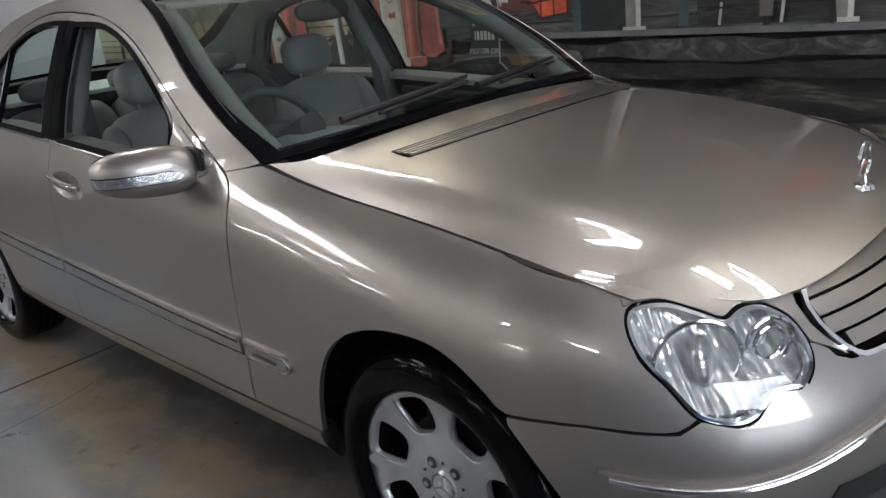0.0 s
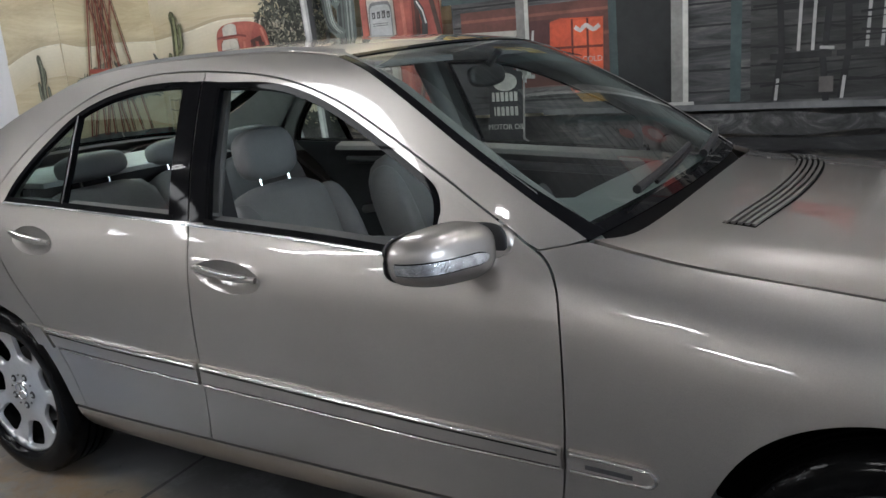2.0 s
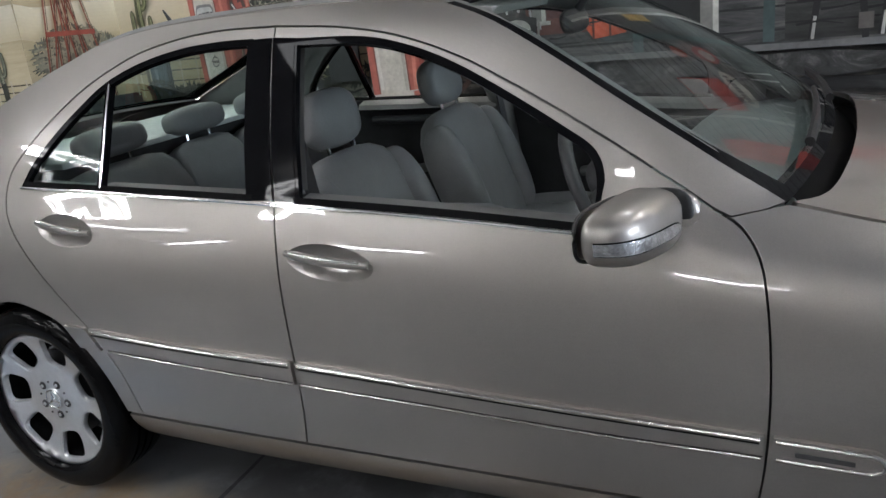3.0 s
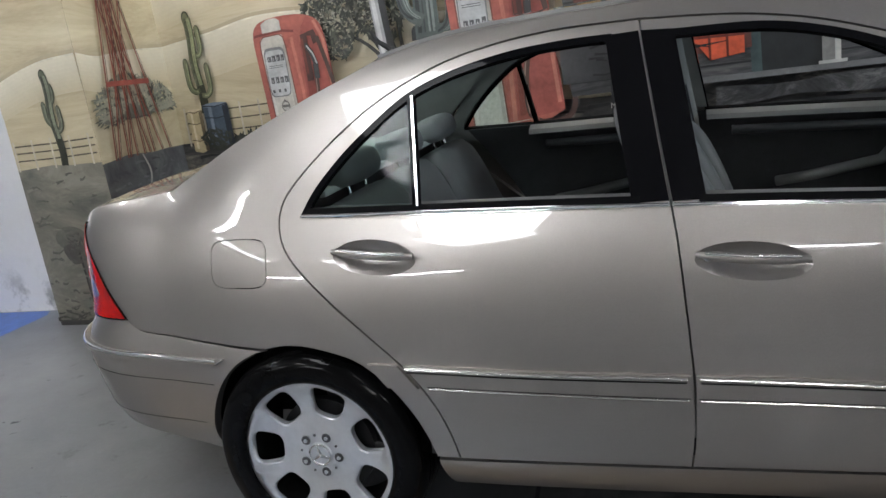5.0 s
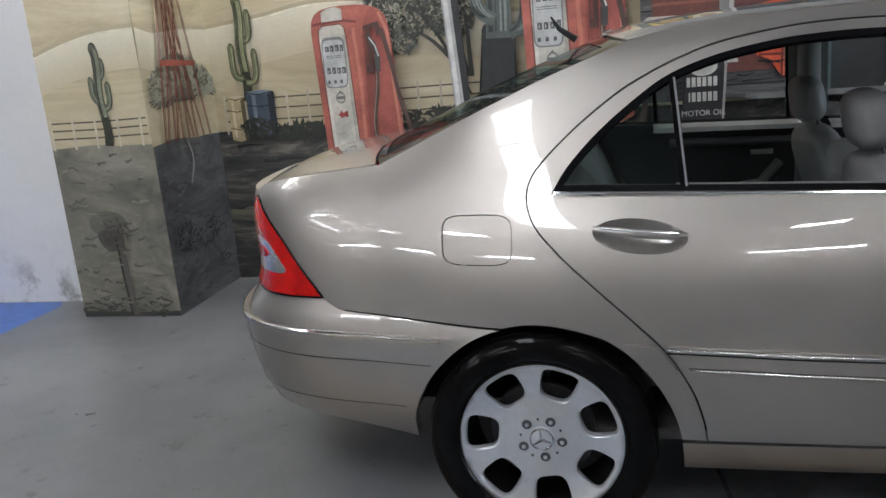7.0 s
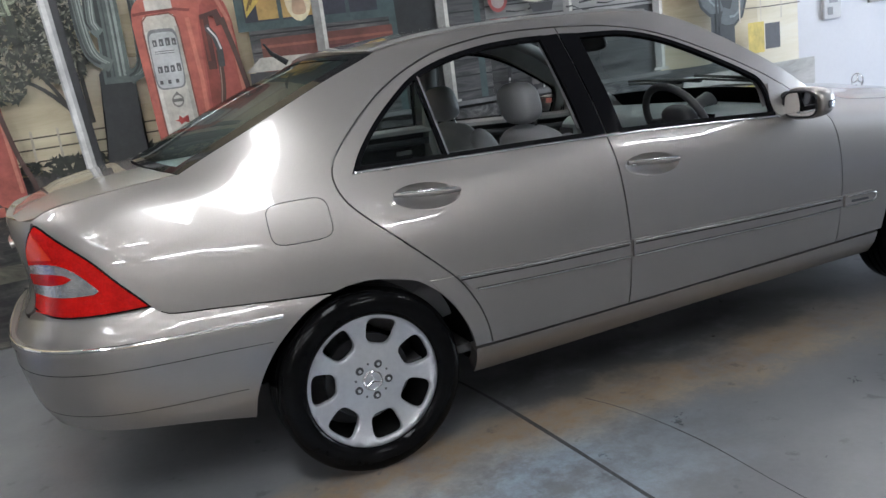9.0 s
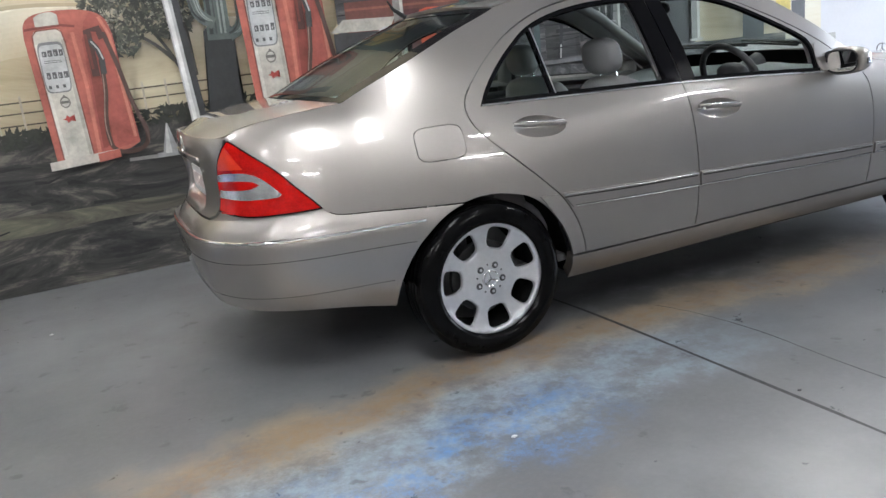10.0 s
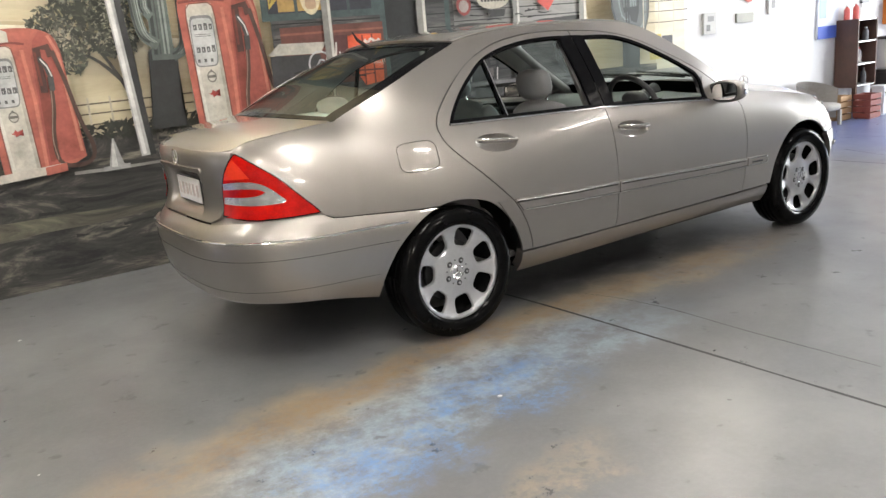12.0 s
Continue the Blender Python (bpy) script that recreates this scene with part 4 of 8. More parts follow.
# window surrounds, pillar covers, belt mouldings
BELT = spline((0.05, 0.43, 1.0, 1.32, 1.55, 1.78), (0.985, 0.972, 0.955, 0.937, 0.922, 0.905))
for side, m in ((0, False), (1, "left")):
    rd, fd = rear_doors[side], front_doors[side]
    sheet("window_seal", body, inset(win_r, -0.004), GLOSSBLACK, rd, step=0.03, holes=[inset(resample(win_r, 0.02), 0.012)], lift=0.002, depth=0.016, mirror=m)
    sheet("window_seal", body, inset(win_f, -0.004), GLOSSBLACK, fd, step=0.03, holes=[inset(resample(win_f, 0.02), 0.012)], lift=0.002, depth=0.016, mirror=m)
    sheet("pillar_cover", body, [(0.876, 1.326), (0.9425, 1.3265), (0.9925, 0.962), (0.922, 0.962)], GLOSSBLACK, rd, "gloss black pillar cover", step=0.03, lift=0.003, depth=0.006, mirror=m)
    sheet("pillar_cover", body, [(0.9475, 1.3265), (1.015, 1.321), (1.062, 0.960), (0.9995, 0.960)], GLOSSBLACK, fd, "gloss black pillar cover", step=0.03, lift=0.003, depth=0.006, mirror=m)
    sheet("belt_moulding", body, strip(lambda x: BELT(x) + 0.002, lambda x: BELT(x) - 0.006, 0.062, 0.994), CHROME, rd, "chrome belt moulding", step=0.03, lift=0.007, depth=0.008, mirror=m)
    sheet("belt_moulding", body, strip(lambda x: BELT(x) + 0.002, lambda x: BELT(x) - 0.006, 0.999, 1.80), CHROME, fd, "chrome belt moulding", step=0.03, lift=0.007, depth=0.008, mirror=m)
    sheet("belt_seal", body, strip(lambda x: BELT(x) + 0.018, lambda x: BELT(x) + 0.003, 0.075, 0.93), SEAL, rd, step=0.03, lift=0.004, depth=0.02, mirror=m)
    sheet("belt_seal", body, strip(lambda x: BELT(x) + 0.018, lambda x: BELT(x) + 0.003, 1.055, 1.785), SEAL, fd, step=0.03, lift=0.004, depth=0.02, mirror=m)
    for door, x0, x1 in ((rd, 0.066, 0.990), (fd, 1.003, 1.79)):
        skin_tube("bright_line", body, [(x, float(BELT(x)) - 0.002) for x in np.linspace(x0, x1, 30).tolist()], 0.0042, 0.006, CHROME, door, mirror=m)
    # fixed quarter light and its dividing bar
    qt = [p for p in resample(win_r, 0.02) if p[0] < 0.38]
    sheet("quarter_glass", body, inset(sorted([p for p in qt if p[1] > 0.99 or p[0] > 0.07], key=lambda p: math.atan2(p[1] - 1.06, p[0] - 0.28)), 0.004), SIDEGLASS, rd, "fixed tinted quarter light", step=0.03, lift=-0.004, depth=0.004, mirror=m)
    sheet("divider_bar", body, [(0.377, 0.985), (0.394, 0.985), (0.375, 1.248), (0.358, 1.248)], GLOSSBLACK, rd, step=0.03, lift=0.004, depth=0.02, mirror=m)
    sheet("bright_line", body, [(0.388, 0.987), (0.3935, 0.987), (0.3745, 1.246), (0.369, 1.246)], CHROME, rd, step=0.03, lift=0.0065, depth=0.004, mirror=m)

    # door handles: a bowl pressed into the door, with a bar across it
    for door, cx, cz in ((fd, 1.155, 0.828), (rd, 0.273, 0.877)):
        sgn = 1 if m is False else -1

        def bowl(s, z, cx=cx, cz=cz):
            x, y, z2 = body(s, z)
            u, v = (s - cx) / 0.119, (z - cz + 0.09 * (s - cx)) / 0.042
            return (x, y + 0.032 * max(0.0, 1 - u * u - v * v), z2)
        sheet("handle_bowl", bowl, oval(cx, cz, 0.1185, 0.0415, -0.09), PAINT, door, step=0.014, depth=0.004, mirror=m)
        pts, rad = [], []
        for k in range(13):
            t = k / 12
            x = cx - 0.112 + 0.224 * t
            z = cz + 0.012 - 0.09 * (x - cx)
            out = 0.012 + 0.012 * math.sin(math.pi * t)
            pts.append((x, -(half_width(x, z) + out) * sgn, z))
            rad.append(0.0115 if 1 < k < 11 else 0.008)
        handle = part("door_handle", tube_bm(pts, rad, 12), PAINT, door, "silver bar handle with a chrome strip", smooth=True)
        pts2 = [(x, y - 0.0085 * sgn, z + 0.008) for x, y, z in pts[1:12]]
        part("chrome_strip", tube_bm(pts2, 0.0042, 8), SATIN, handle, smooth=True)
        if door is fd:
            bm = bmesh.new()
            bmesh.ops.create_uvsphere(bm, u_segments=14, v_segments=8, radius=0.013)
            part("lock", move_bm(bm, pose(cx - 0.088, -(half_width(cx - 0.088, cz) + 0.006) * sgn, cz + 0.016)), CHROME, handle, smooth=True)

# rubbing strips on the bumpers
rs = chain([(-0.225, 0.612)], [(s, 0.611) for s in np.linspace(-0.3, 2 * mid_s + 0.3, 90).tolist()], [(2 * mid_s + 0.225, 0.61)], [(s, 0.588) for s in np.linspace(2 * mid_s + 0.27, -0.27, 90).tolist()])
rbs = sheet("bumper_strip", rear_bumper_skin, rs, PAINT, rear_bumper, step=0.03, lift=0.012, depth=0.014)
skin_tube("bright_line", rear_bumper_skin, [(s, 0.604) for s in np.linspace(-0.25, 2 * mid_s + 0.25, 90).tolist()], 0.006, 0.012, CHROME, rbs)
sheet("groove", rear_bumper_skin, [*[(s, 0.528) for s in np.linspace(-0.29, 2 * mid_s + 0.29, 80).tolist()], *[(s, 0.526) for s in np.linspace(2 * mid_s + 0.29, -0.29, 80).tolist()]], DARK, rear_bumper, step=0.04, lift=0.0008, depth=0.0005)
sheet("groove", rear_bumper_skin, [*[(s, 0.385) for s in np.linspace(-0.385, 2 * mid_s + 0.385, 80).tolist()], *[(s, 0.3835) for s in np.linspace(2 * mid_s + 0.385, -0.385, 80).tolist()]], DARK, rear_bumper, step=0.04, lift=0.0008, depth=0.0005)
FS = spline((3.13, 3.25, 3.41, 3.52, 3.66, 3.8, 4.0), (0.487, 0.463, 0.452, 0.475, 0.515, 0.53, 0.535))
fsx = np.linspace(3.136, 4.0, 50).tolist()
fs_up, fs_lo = [(s, float(FS(s)) + 0.016) for s in fsx], [(s, float(FS(s)) - 0.016) for s in fsx]
fbs = sheet("bumper_strip", front_bumper_skin, chain(fs_up, mirf(fs_up)[::-1], mirf(fs_lo), fs_lo[::-1]), PAINT, front_bumper, step=0.03, lift=0.01, depth=0.012)
fl = [(s, float(FS(s)) + 0.006) for s in fsx[1:]]
skin_tube("bright_line", front_bumper_skin, chain(fl, mirf(fl)[::-1]), 0.006, 0.010, CHROME, fbs)
in_up, in_lo = [(s, 0.395) for s in np.linspace(3.56, 4.0, 20).tolist()], [(s, 0.31) for s in np.linspace(3.54, 4.0, 20).tolist()]
sheet("lower_intake", front_bumper_skin, chain(in_up, mirf(in_up)[::-1], mirf(in_lo), in_lo[::-1]), BLACK, front_bumper, step=0.04, lift=0.003, depth=0.01)

# tail lamps
TAIL = chain(curve_pts(((-1.02, 0.972), (-0.99, 0.962), (-0.862, 0.870), (-0.78, 0.79), (-0.675, 0.705)), 0.02), curve_pts(((-0.675, 0.705), (-0.86, 0.699), (-1.01, 0.697), (-1.165, 0.712)), 0.03), curve_pts(((-1.165, 0.712), (-1.16, 0.80), (-1.12, 0.875), (-1.06, 0.94), (-1.02, 0.972)), 0.02))
TW = chain(curve_pts(((-1.134, 0.852), (-1.05, 0.858), (-0.975, 0.855), (-0.915, 0.832), (-0.845, 0.772)), 0.02), curve_pts(((-0.845, 0.772), (-0.86, 0.763), (-1.0, 0.757), (-1.158, 0.763)), 0.02), line_pts((-1.158, 0.763), (-1.134, 0.852), 0.02))
TS = chain(curve_pts(((-1.144, 0.824), (-1.05, 0.829), (-0.97, 0.826), (-0.932, 0.812)), 0.02), curve_pts(((-0.932, 0.812), (-0.97, 0.799), (-1.05, 0.793), (-1.153, 0.793)), 0.02), line_pts((-1.153, 0.793), (-1.144, 0.824), 0.02))
TI = chain(curve_pts(((-1.12, 0.868), (-1.09, 0.905), (-1.035, 0.952)), 0.02), curve_pts(((-1.035, 0.952), (-1.01, 0.915), (-0.985, 0.872)), 0.02), line_pts((-0.985, 0.872), (-1.12, 0.868), 0.02))


for m in (False, "left"):
    tl = sheet("tail_light", body, TAIL, REDLENS, car, "red tail light with a clear band", step=0.025, gap=0.003, lift=0.004, depth=0.03, mirror=m)
    sheet("clear_band", body, TW, WHITELENS, tl, "clear ribbed reversing light band", step=0.02, lift=0.006, depth=0.003, mirror=m)
    for k in range(4):
        z0 = 0.704 + 0.0125 * k
        sheet("lens_rib", body, strip(lambda q: z0 + 0.004, lambda q: z0, -1.145, -0.80 - 0.012 * k), REDLENS, tl, step=0.03, lift=0.0055, depth=0.002, mirror=m)
    sheet("indicator_lens", body, TI, ORANGELENS, tl, "brighter orange-red lens segment", step=0.02, lift=0.0055, depth=0.002, mirror=m)
    for k in range(5):
        z0 = 0.772 - 0.0125 * k
        sheet("lens_rib", body, strip(lambda q: z0 + 0.004, lambda q: z0, -0.80 + 0.012 * k, -0.765 + 0.0145 * k, 6), REDLENS, tl, step=0.03, lift=0.0055, depth=0.002, mirror=m)
    sheet("red_stripe", body, TS, REDLENS, tl, step=0.02, lift=0.008, depth=0.003, mirror=m)
    sheet("lamp_seal", body, inset(TAIL, -0.003), GLOSSBLACK, tl, step=0.03, holes=[inset(resample(TAIL, 0.015), 0.004)], lift=0.003, depth=0.02, mirror=m)

for m in (False, "left"):
    sheet("bumper_filler", body, strip(lambda s: 0.716, lambda s: 0.62, -1.26, -0.64), PAINT, car, step=0.03, lift=-0.012, depth=0.004, mirror=m)
PLATEBAR = mat("plate_bar", (0.62, 0.53, 0.52), 0.4, 0, 0, 0.1)
# boot: chrome badge, handle strip, number plate in its recess
def on_back(y0, y1, z0, z1):
    return [(across(y0, z0), z0), (across(y1, z0), z0), (across(y1, z1), z1), (across(y0, z1), z1)]


sheet("handle_strip", body, on_back(0.30, -0.30, 0.893, 0.912), PAINT, boot, "painted grip strip over the plate", step=0.03, lift=0.009, depth=0.015)
badge = tube_bm([(-0.975, 0.036 * math.cos(a), 0.945 + 0.036 * math.sin(a)) for a in np.linspace(0, 2 * math.pi, 24, endpoint=False).tolist()], 0.004, 8, True)
for a in (90, 210, 330):
    tube_bm([(-0.975, 0, 0.945), (-0.975, 0.035 * math.cos(radians(a)), 0.945 + 0.035 * math.sin(radians(a)))], [0.005, 0.002], 6, bm=badge)
part("star_badge", badge, CHROME, boot, smooth=True)
plate = part("number_plate", box_bm(-0.935, -0.928, -0.165, 0.165, 0.735, 0.845, 0.002), PLATE, boot, "white number plate with a dark red line")
part("plate_frame", box_bm(-0.931, -0.923, -0.170, 0.170, 0.730, 0.850, 0.002), BLACK, plate)
for k in range(6):
    y = -0.125 + 0.05 * k
    part("plate_bar", box_bm(-0.9375, -0.9345, y - 0.012, y + 0.012, 0.762, 0.818, 0.001), PLATEBAR, plate)

# headlights: a clear cover over two round reflectors
HL = curve_pts(((3.273, 0.757), (3.342, 0.757), (3.395, 0.738), (3.433, 0.722), (3.47, 0.731), (3.513, 0.729), (3.545, 0.705), (3.55, 0.671), (3.535, 0.636), (3.502, 0.610), (3.467, 0.612), (3.433, 0.598), (3.41, 0.579), (3.376, 0.571), (3.319, 0.59), (3.285, 0.643), (3.255, 0.693), (3.25, 0.736)), 0.015, closed=True)
REFLECT = mat("lamp_reflector", (0.90, 0.91, 0.92), 0.15, 0.6, 0.4, 0.35, 30, 0.5, 55)


def reflector(s, z):
    x, y, z = body(s, z)
    d = 0.022
    for cs, cz, r in ((3.36, 0.665, 0.085), (3.495, 0.672, 0.055)):
        q = ((s - cs) ** 2 + (z - cz) ** 2) / r ** 2
        if q < 1:
            d += 0.042 * (1 - q)
    d += 0.003 * math.sin(s * 260) + 0.0015 * math.sin(z * 190)
    return (x - d * 0.75, y + d * 0.65, z)


for m in (False, "left"):
    sgn = 1 if m is False else -1
    hl = sheet("headlight", reflector, HL, REFLECT, car, "twin-round clear headlight", step=0.008, depth=0.0, mirror=m)
    sheet("lens", body, HL, CLEAR, hl, step=0.03, lift=0.004, depth=0.002, mirror=m)
    sheet("lamp_seal", body, inset(HL, -0.007), GLOSSBLACK, hl, step=0.02, holes=[inset(resample(HL, 0.012), 0.001)], lift=0.0, depth=0.012, mirror=m)
    sheet("bright_ring", body, inset(HL, -0.001), CHROME, hl, step=0.02, holes=[inset(resample(HL, 0.012), 0.005)], lift=0.003, depth=0.02, mirror=m)
    for cs, cz, r, nm in ((3.355, 0.662, 0.078, "lamp_ring"), (3.493, 0.670, 0.047, "lamp_ring"), (3.493, 0.670, 0.030, "inner_ring")):
        c = Vector(body(cs, cz)) + Vector((-0.022, 0.018, 0))
        t1 = (Vector(body(cs + 0.01, cz)) - Vector(body(cs - 0.01, cz))).normalized()
        pts = [c + t1 * (r * math.cos(a)) + Vector((0, 0, r * math.sin(a))) for a in np.linspace(0, 2 * math.pi, 36, endpoint=False).tolist()]
        part(nm, tube_bm([(p.x, p.y * sgn, p.z) for p in pts], 0.0045, 8, True), CHROME, hl, "bright round lamp surround", smooth=True)
    x, y, z = body(3.37, 0.655)
    part("bulb_shade", pillow(x - 0.036, (y + 0.030) * sgn, z, 0.03, 0.058, 0.10, -12, 2.2), WHITELENS, hl, "white pear-shaped bulb shade", smooth=True)
    x, y, z = body(3.493, 0.67)
    part("bulb_cap", pillow(x - 0.05, (y + 0.036) * sgn, z, 0.03, 0.036, 0.036, 0, 2.2), REFLECT, hl, smooth=True)

# the hood's front edge, round the headlights and over the grille
hl_top = curve_pts(((3.252, 0.762), (3.30, 0.766), (3.345, 0.763), (3.398, 0.744), (3.433, 0.729), (3.468, 0.738), (3.515, 0.736), (3.552, 0.708), (3.558, 0.668)), 0.015)
lip_low = chain(hl_top, curve_pts(((3.558, 0.668), (3.585, 0.652), (3.612, 0.632)), 0.02), curve_pts(((3.612, 0.632), (3.578, 0.69), (3.594, 0.74), (3.66, 0.759), (3.8, 0.769), (4.0, 0.772)), 0.03))
lip = chain(lip_low, mirf(lip_low)[::-1], [(s, 0.80) for s in np.linspace(mirf(lip_low)[0][0], lip_low[0][0], 40).tolist()])
sheet("hood_lip", body, lip, PAINT, hood, step=0.03, lift=0.002, depth=0.02)
# grille with chrome frame, bars, and the star on the hood
def nose_skin(s, z):
    x, y, z = body(s, z)
    return (x + 0.012, y, z)


GR = [(3.62, 0.632), (3.585, 0.69), (3.60, 0.735), (3.66, 0.752)]
gr_half = chain(curve_pts([(4.0, 0.622), (3.7, 0.622), *GR, (3.8, 0.762), (4.0, 0.765)], 0.03))
gr_poly = chain(gr_half, mirf(gr_half)[::-1])
grille = sheet("grille", nose_skin, gr_poly, DARK, car, "slatted grille in a chrome frame", step=0.04, lift=-0.03, depth=0.0)
sheet("grille_frame", nose_skin, gr_poly, CHROME, grille, step=0.03, holes=[inset(resample(gr_poly, 0.02), 0.008)], lift=0.0, depth=0.03)
for k in range(4):
    z0 = 0.645 + 0.027 * k
    ss = np.linspace(3.605 if k > 0 else 3.63, 4.395 if k > 0 else 4.37, 30).tolist()
    sheet("slat", nose_skin, chain([(s, z0) for s in ss], [(s, z0 + 0.0225) for s in ss[::-1]]), PAINT, grille, step=0.05, lift=-0.008, depth=0.02)
star = part("hood_star", tube_bm([(3.262, 0.036 * math.cos(a), 0.875 + 0.036 * math.sin(a)) for a in np.linspace(0, 2 * math.pi, 32, endpoint=False).tolist()], 0.0035, 8, True), CHROME, car, "upright chrome star ornament", smooth=True)
for a in (90, 210, 330):
    part("ray", tube_bm([(3.262, 0, 0.875), (3.262, 0.035 * math.cos(radians(a)), 0.875 + 0.035 * math.sin(radians(a)))], [0.0045, 0.002], 6), CHROME, star, smooth=True)
part("base", tube_bm([(3.262, 0, 0.812), (3.262, 0, 0.822), (3.262, 0, 0.826), (3.262, 0, 0.84)], [0.024, 0.02, 0.008, 0.006], 16), CHROME, star, smooth=True)

# slotted air intake on the hood
intake = sheet("air_intake", hood_skin, chain(curve_pts(((2.335, -0.70), (2.385, -0.35), (2.40, 0), (2.385, 0.35), (2.335, 0.70)), 0.03), curve_pts(((2.405, 0.71), (2.46, 0.35), (2.475, 0), (2.46, -0.35), (2.405, -0.71)), 0.03)), DARK, hood, "slotted intake grille at the screen", step=0.03, lift=0.001, depth=0.001)
for k in range(5):
    x0 = 0.003 + 0.0145 * k
    ed = lambda d: curve_pts(((2.335 + d, -0.70), (2.385 + d, -0.35), (2.40 + d, 0), (2.385 + d, 0.35), (2.335 + d, 0.70)), 0.03)
    sheet("slat", hood_skin, chain(ed(x0), ed(x0 + 0.0080)[::-1]), PAINT, intake, step=0.03, lift=0.006, depth=0.005)

# cowl and wipers under the screen
cowl = bmesh.new()
ring = []
for k in range(25):
    w = -0.90 + 1.80 * k / 24
    a, b = Vector(screen_skin(-0.04, w)), Vector(screen_skin(0.05, w))
    h = Vector(hood_skin(2.26 - 0.1 * abs(w) ** 3, w * 0.99))
    ring.append([cowl.verts.new(h + Vector((0.02, 0, -0.045))), cowl.verts.new((a + h) / 2 + Vector((0, 0, -0.06))), cowl.verts.new(b + Vector((0, 0, -0.012)))])
for p, q in zip(ring, ring[1:]):
    for i in range(2):
        cowl.faces.new((p[i], q[i], q[i + 1], p[i + 1]))
part("cowl", cowl, SEAL, car, smooth=True)
for y0, y1 in ((-0.48, 0.02), (0.02, 0.5)):
    pts = [Vector(screen_skin(0.035 + 0.05 * k / 8, (y0 + (y1 - y0) * k / 8) / 0.72)) + Vector((0.012, 0, 0.028)) for k in range(9)]
    wiper = part("wiper", tube_bm(pts, [0.011, 0.011, 0.01, 0.01, 0.009, 0.008, 0.007, 0.007, 0.006], 8), BLACK, car, "black wiper arm", smooth=True)
    part("wiper_blade", tube_bm([p + Vector((0.004, 0, -0.016)) for p in pts[2:]], 0.006, 6), BLACK, wiper, smooth=True)

# outside mirrors
def mirror(sgn):
    def shell(d, k=1.0):
        """The housing's point in direction d: a rounded block, blunt at its outer end, flat at the glass."""
        p = 2.9
        r = (abs(d.x) ** p + abs(d.y) ** p + abs(d.z) ** p) ** (-1 / p) * k
        px = d.x * r * (0.074 if d.x > 0 else 0.036)
        py = d.y * r * 0.122
        pz = d.z * r * (0.062 + 0.008 * d.y)
        return Vector((1.855 + px + 0.26 * py, (-0.905 + py) * sgn, 0.946 + pz - 0.05 * py))
    bm = bmesh.new()
    bmesh.ops.create_uvsphere(bm, u_segments=48, v_segments=28, radius=1.0)
    for v in bm.verts:
        v.co = shell(v.co.normalized())
    hous = part("side_mirror", bm, PAINT, car, "painted mirror with an indicator strip", smooth=True)
    g = oval(0, 0, 0.102, 0.049, 0, 3.4)
    gb = bmesh.new()
    gb.faces.new([gb.verts.new((1.8165 + 0.26 * u, (-0.905 + u) * sgn, 0.946 + v - 0.05 * u)) for u, v in g])
    part("mirror_glass", gb, MIRROR, hous)
    part("glass_rim", tube_bm([(1.816 + 0.26 * u, (-0.905 + u) * sgn, 0.946 + v - 0.05 * u) for u, v in g], 0.004, 6, True), BLACK, hous, smooth=True)
    for name, b0, b1, k, material in (("indicator_bed", -0.36, 0.10, 1.006, GLOSSBLACK), ("indicator", -0.32, 0.06, 1.02, INDICATOR)):
        lens = bmesh.new()
        rows = []
        for i in range(27):
            a = -1.5 + 1.95 * i / 26
            tip = 1 if i < 22 else math.sqrt(max(0.02, 1 - ((i - 21) / 5.2) ** 2))
            mid_b, half_b = (b0 + b1) / 2, (b1 - b0) / 2 * tip
            rows.append([lens.verts.new(shell(Vector((math.cos(a) * math.cos(b), math.sin(a) * math.cos(b), math.sin(b))), k + (0.006 if name == "indicator" and i % 2 else 0))) for b in (mid_b - half_b, mid_b, mid_b + half_b)])
        for p, q in zip(rows, rows[1:]):
            for n in range(2):
                lens.faces.new((p[n], q[n], q[n + 1], p[n + 1]))
        part(name, lens, material, hous, "clear ribbed indicator strip" if name == "indicator" else "", smooth=True)
    part("joint", pillow(1.898, -0.786 * sgn, 0.938, 0.115, 0.022, 0.105, 0, 3), BLACK, hous, smooth=True)
    part("foot", pillow(1.905, -0.765 * sgn, 0.932, 0.125, 0.06, 0.10, 0, 3), PAINT, hous, smooth=True)
    sheet("mirror_sail", body, curve_pts(((1.79, 0.915), (1.80, 1.03), (1.86, 1.008), (1.93, 0.96), (1.965, 0.93), (1.9, 0.91)), 0.02, closed=True), PAINT, hous, step=0.02, lift=0.004, depth=0.006, mirror=False if sgn > 0 else "left")


INDICATOR = mat("indicator_lens", (0.5, 0.5, 0.51), 0.1, 0.85, 0.5, 0.6, 70, 0.4, 160)
mirror(1)
mirror(-1)

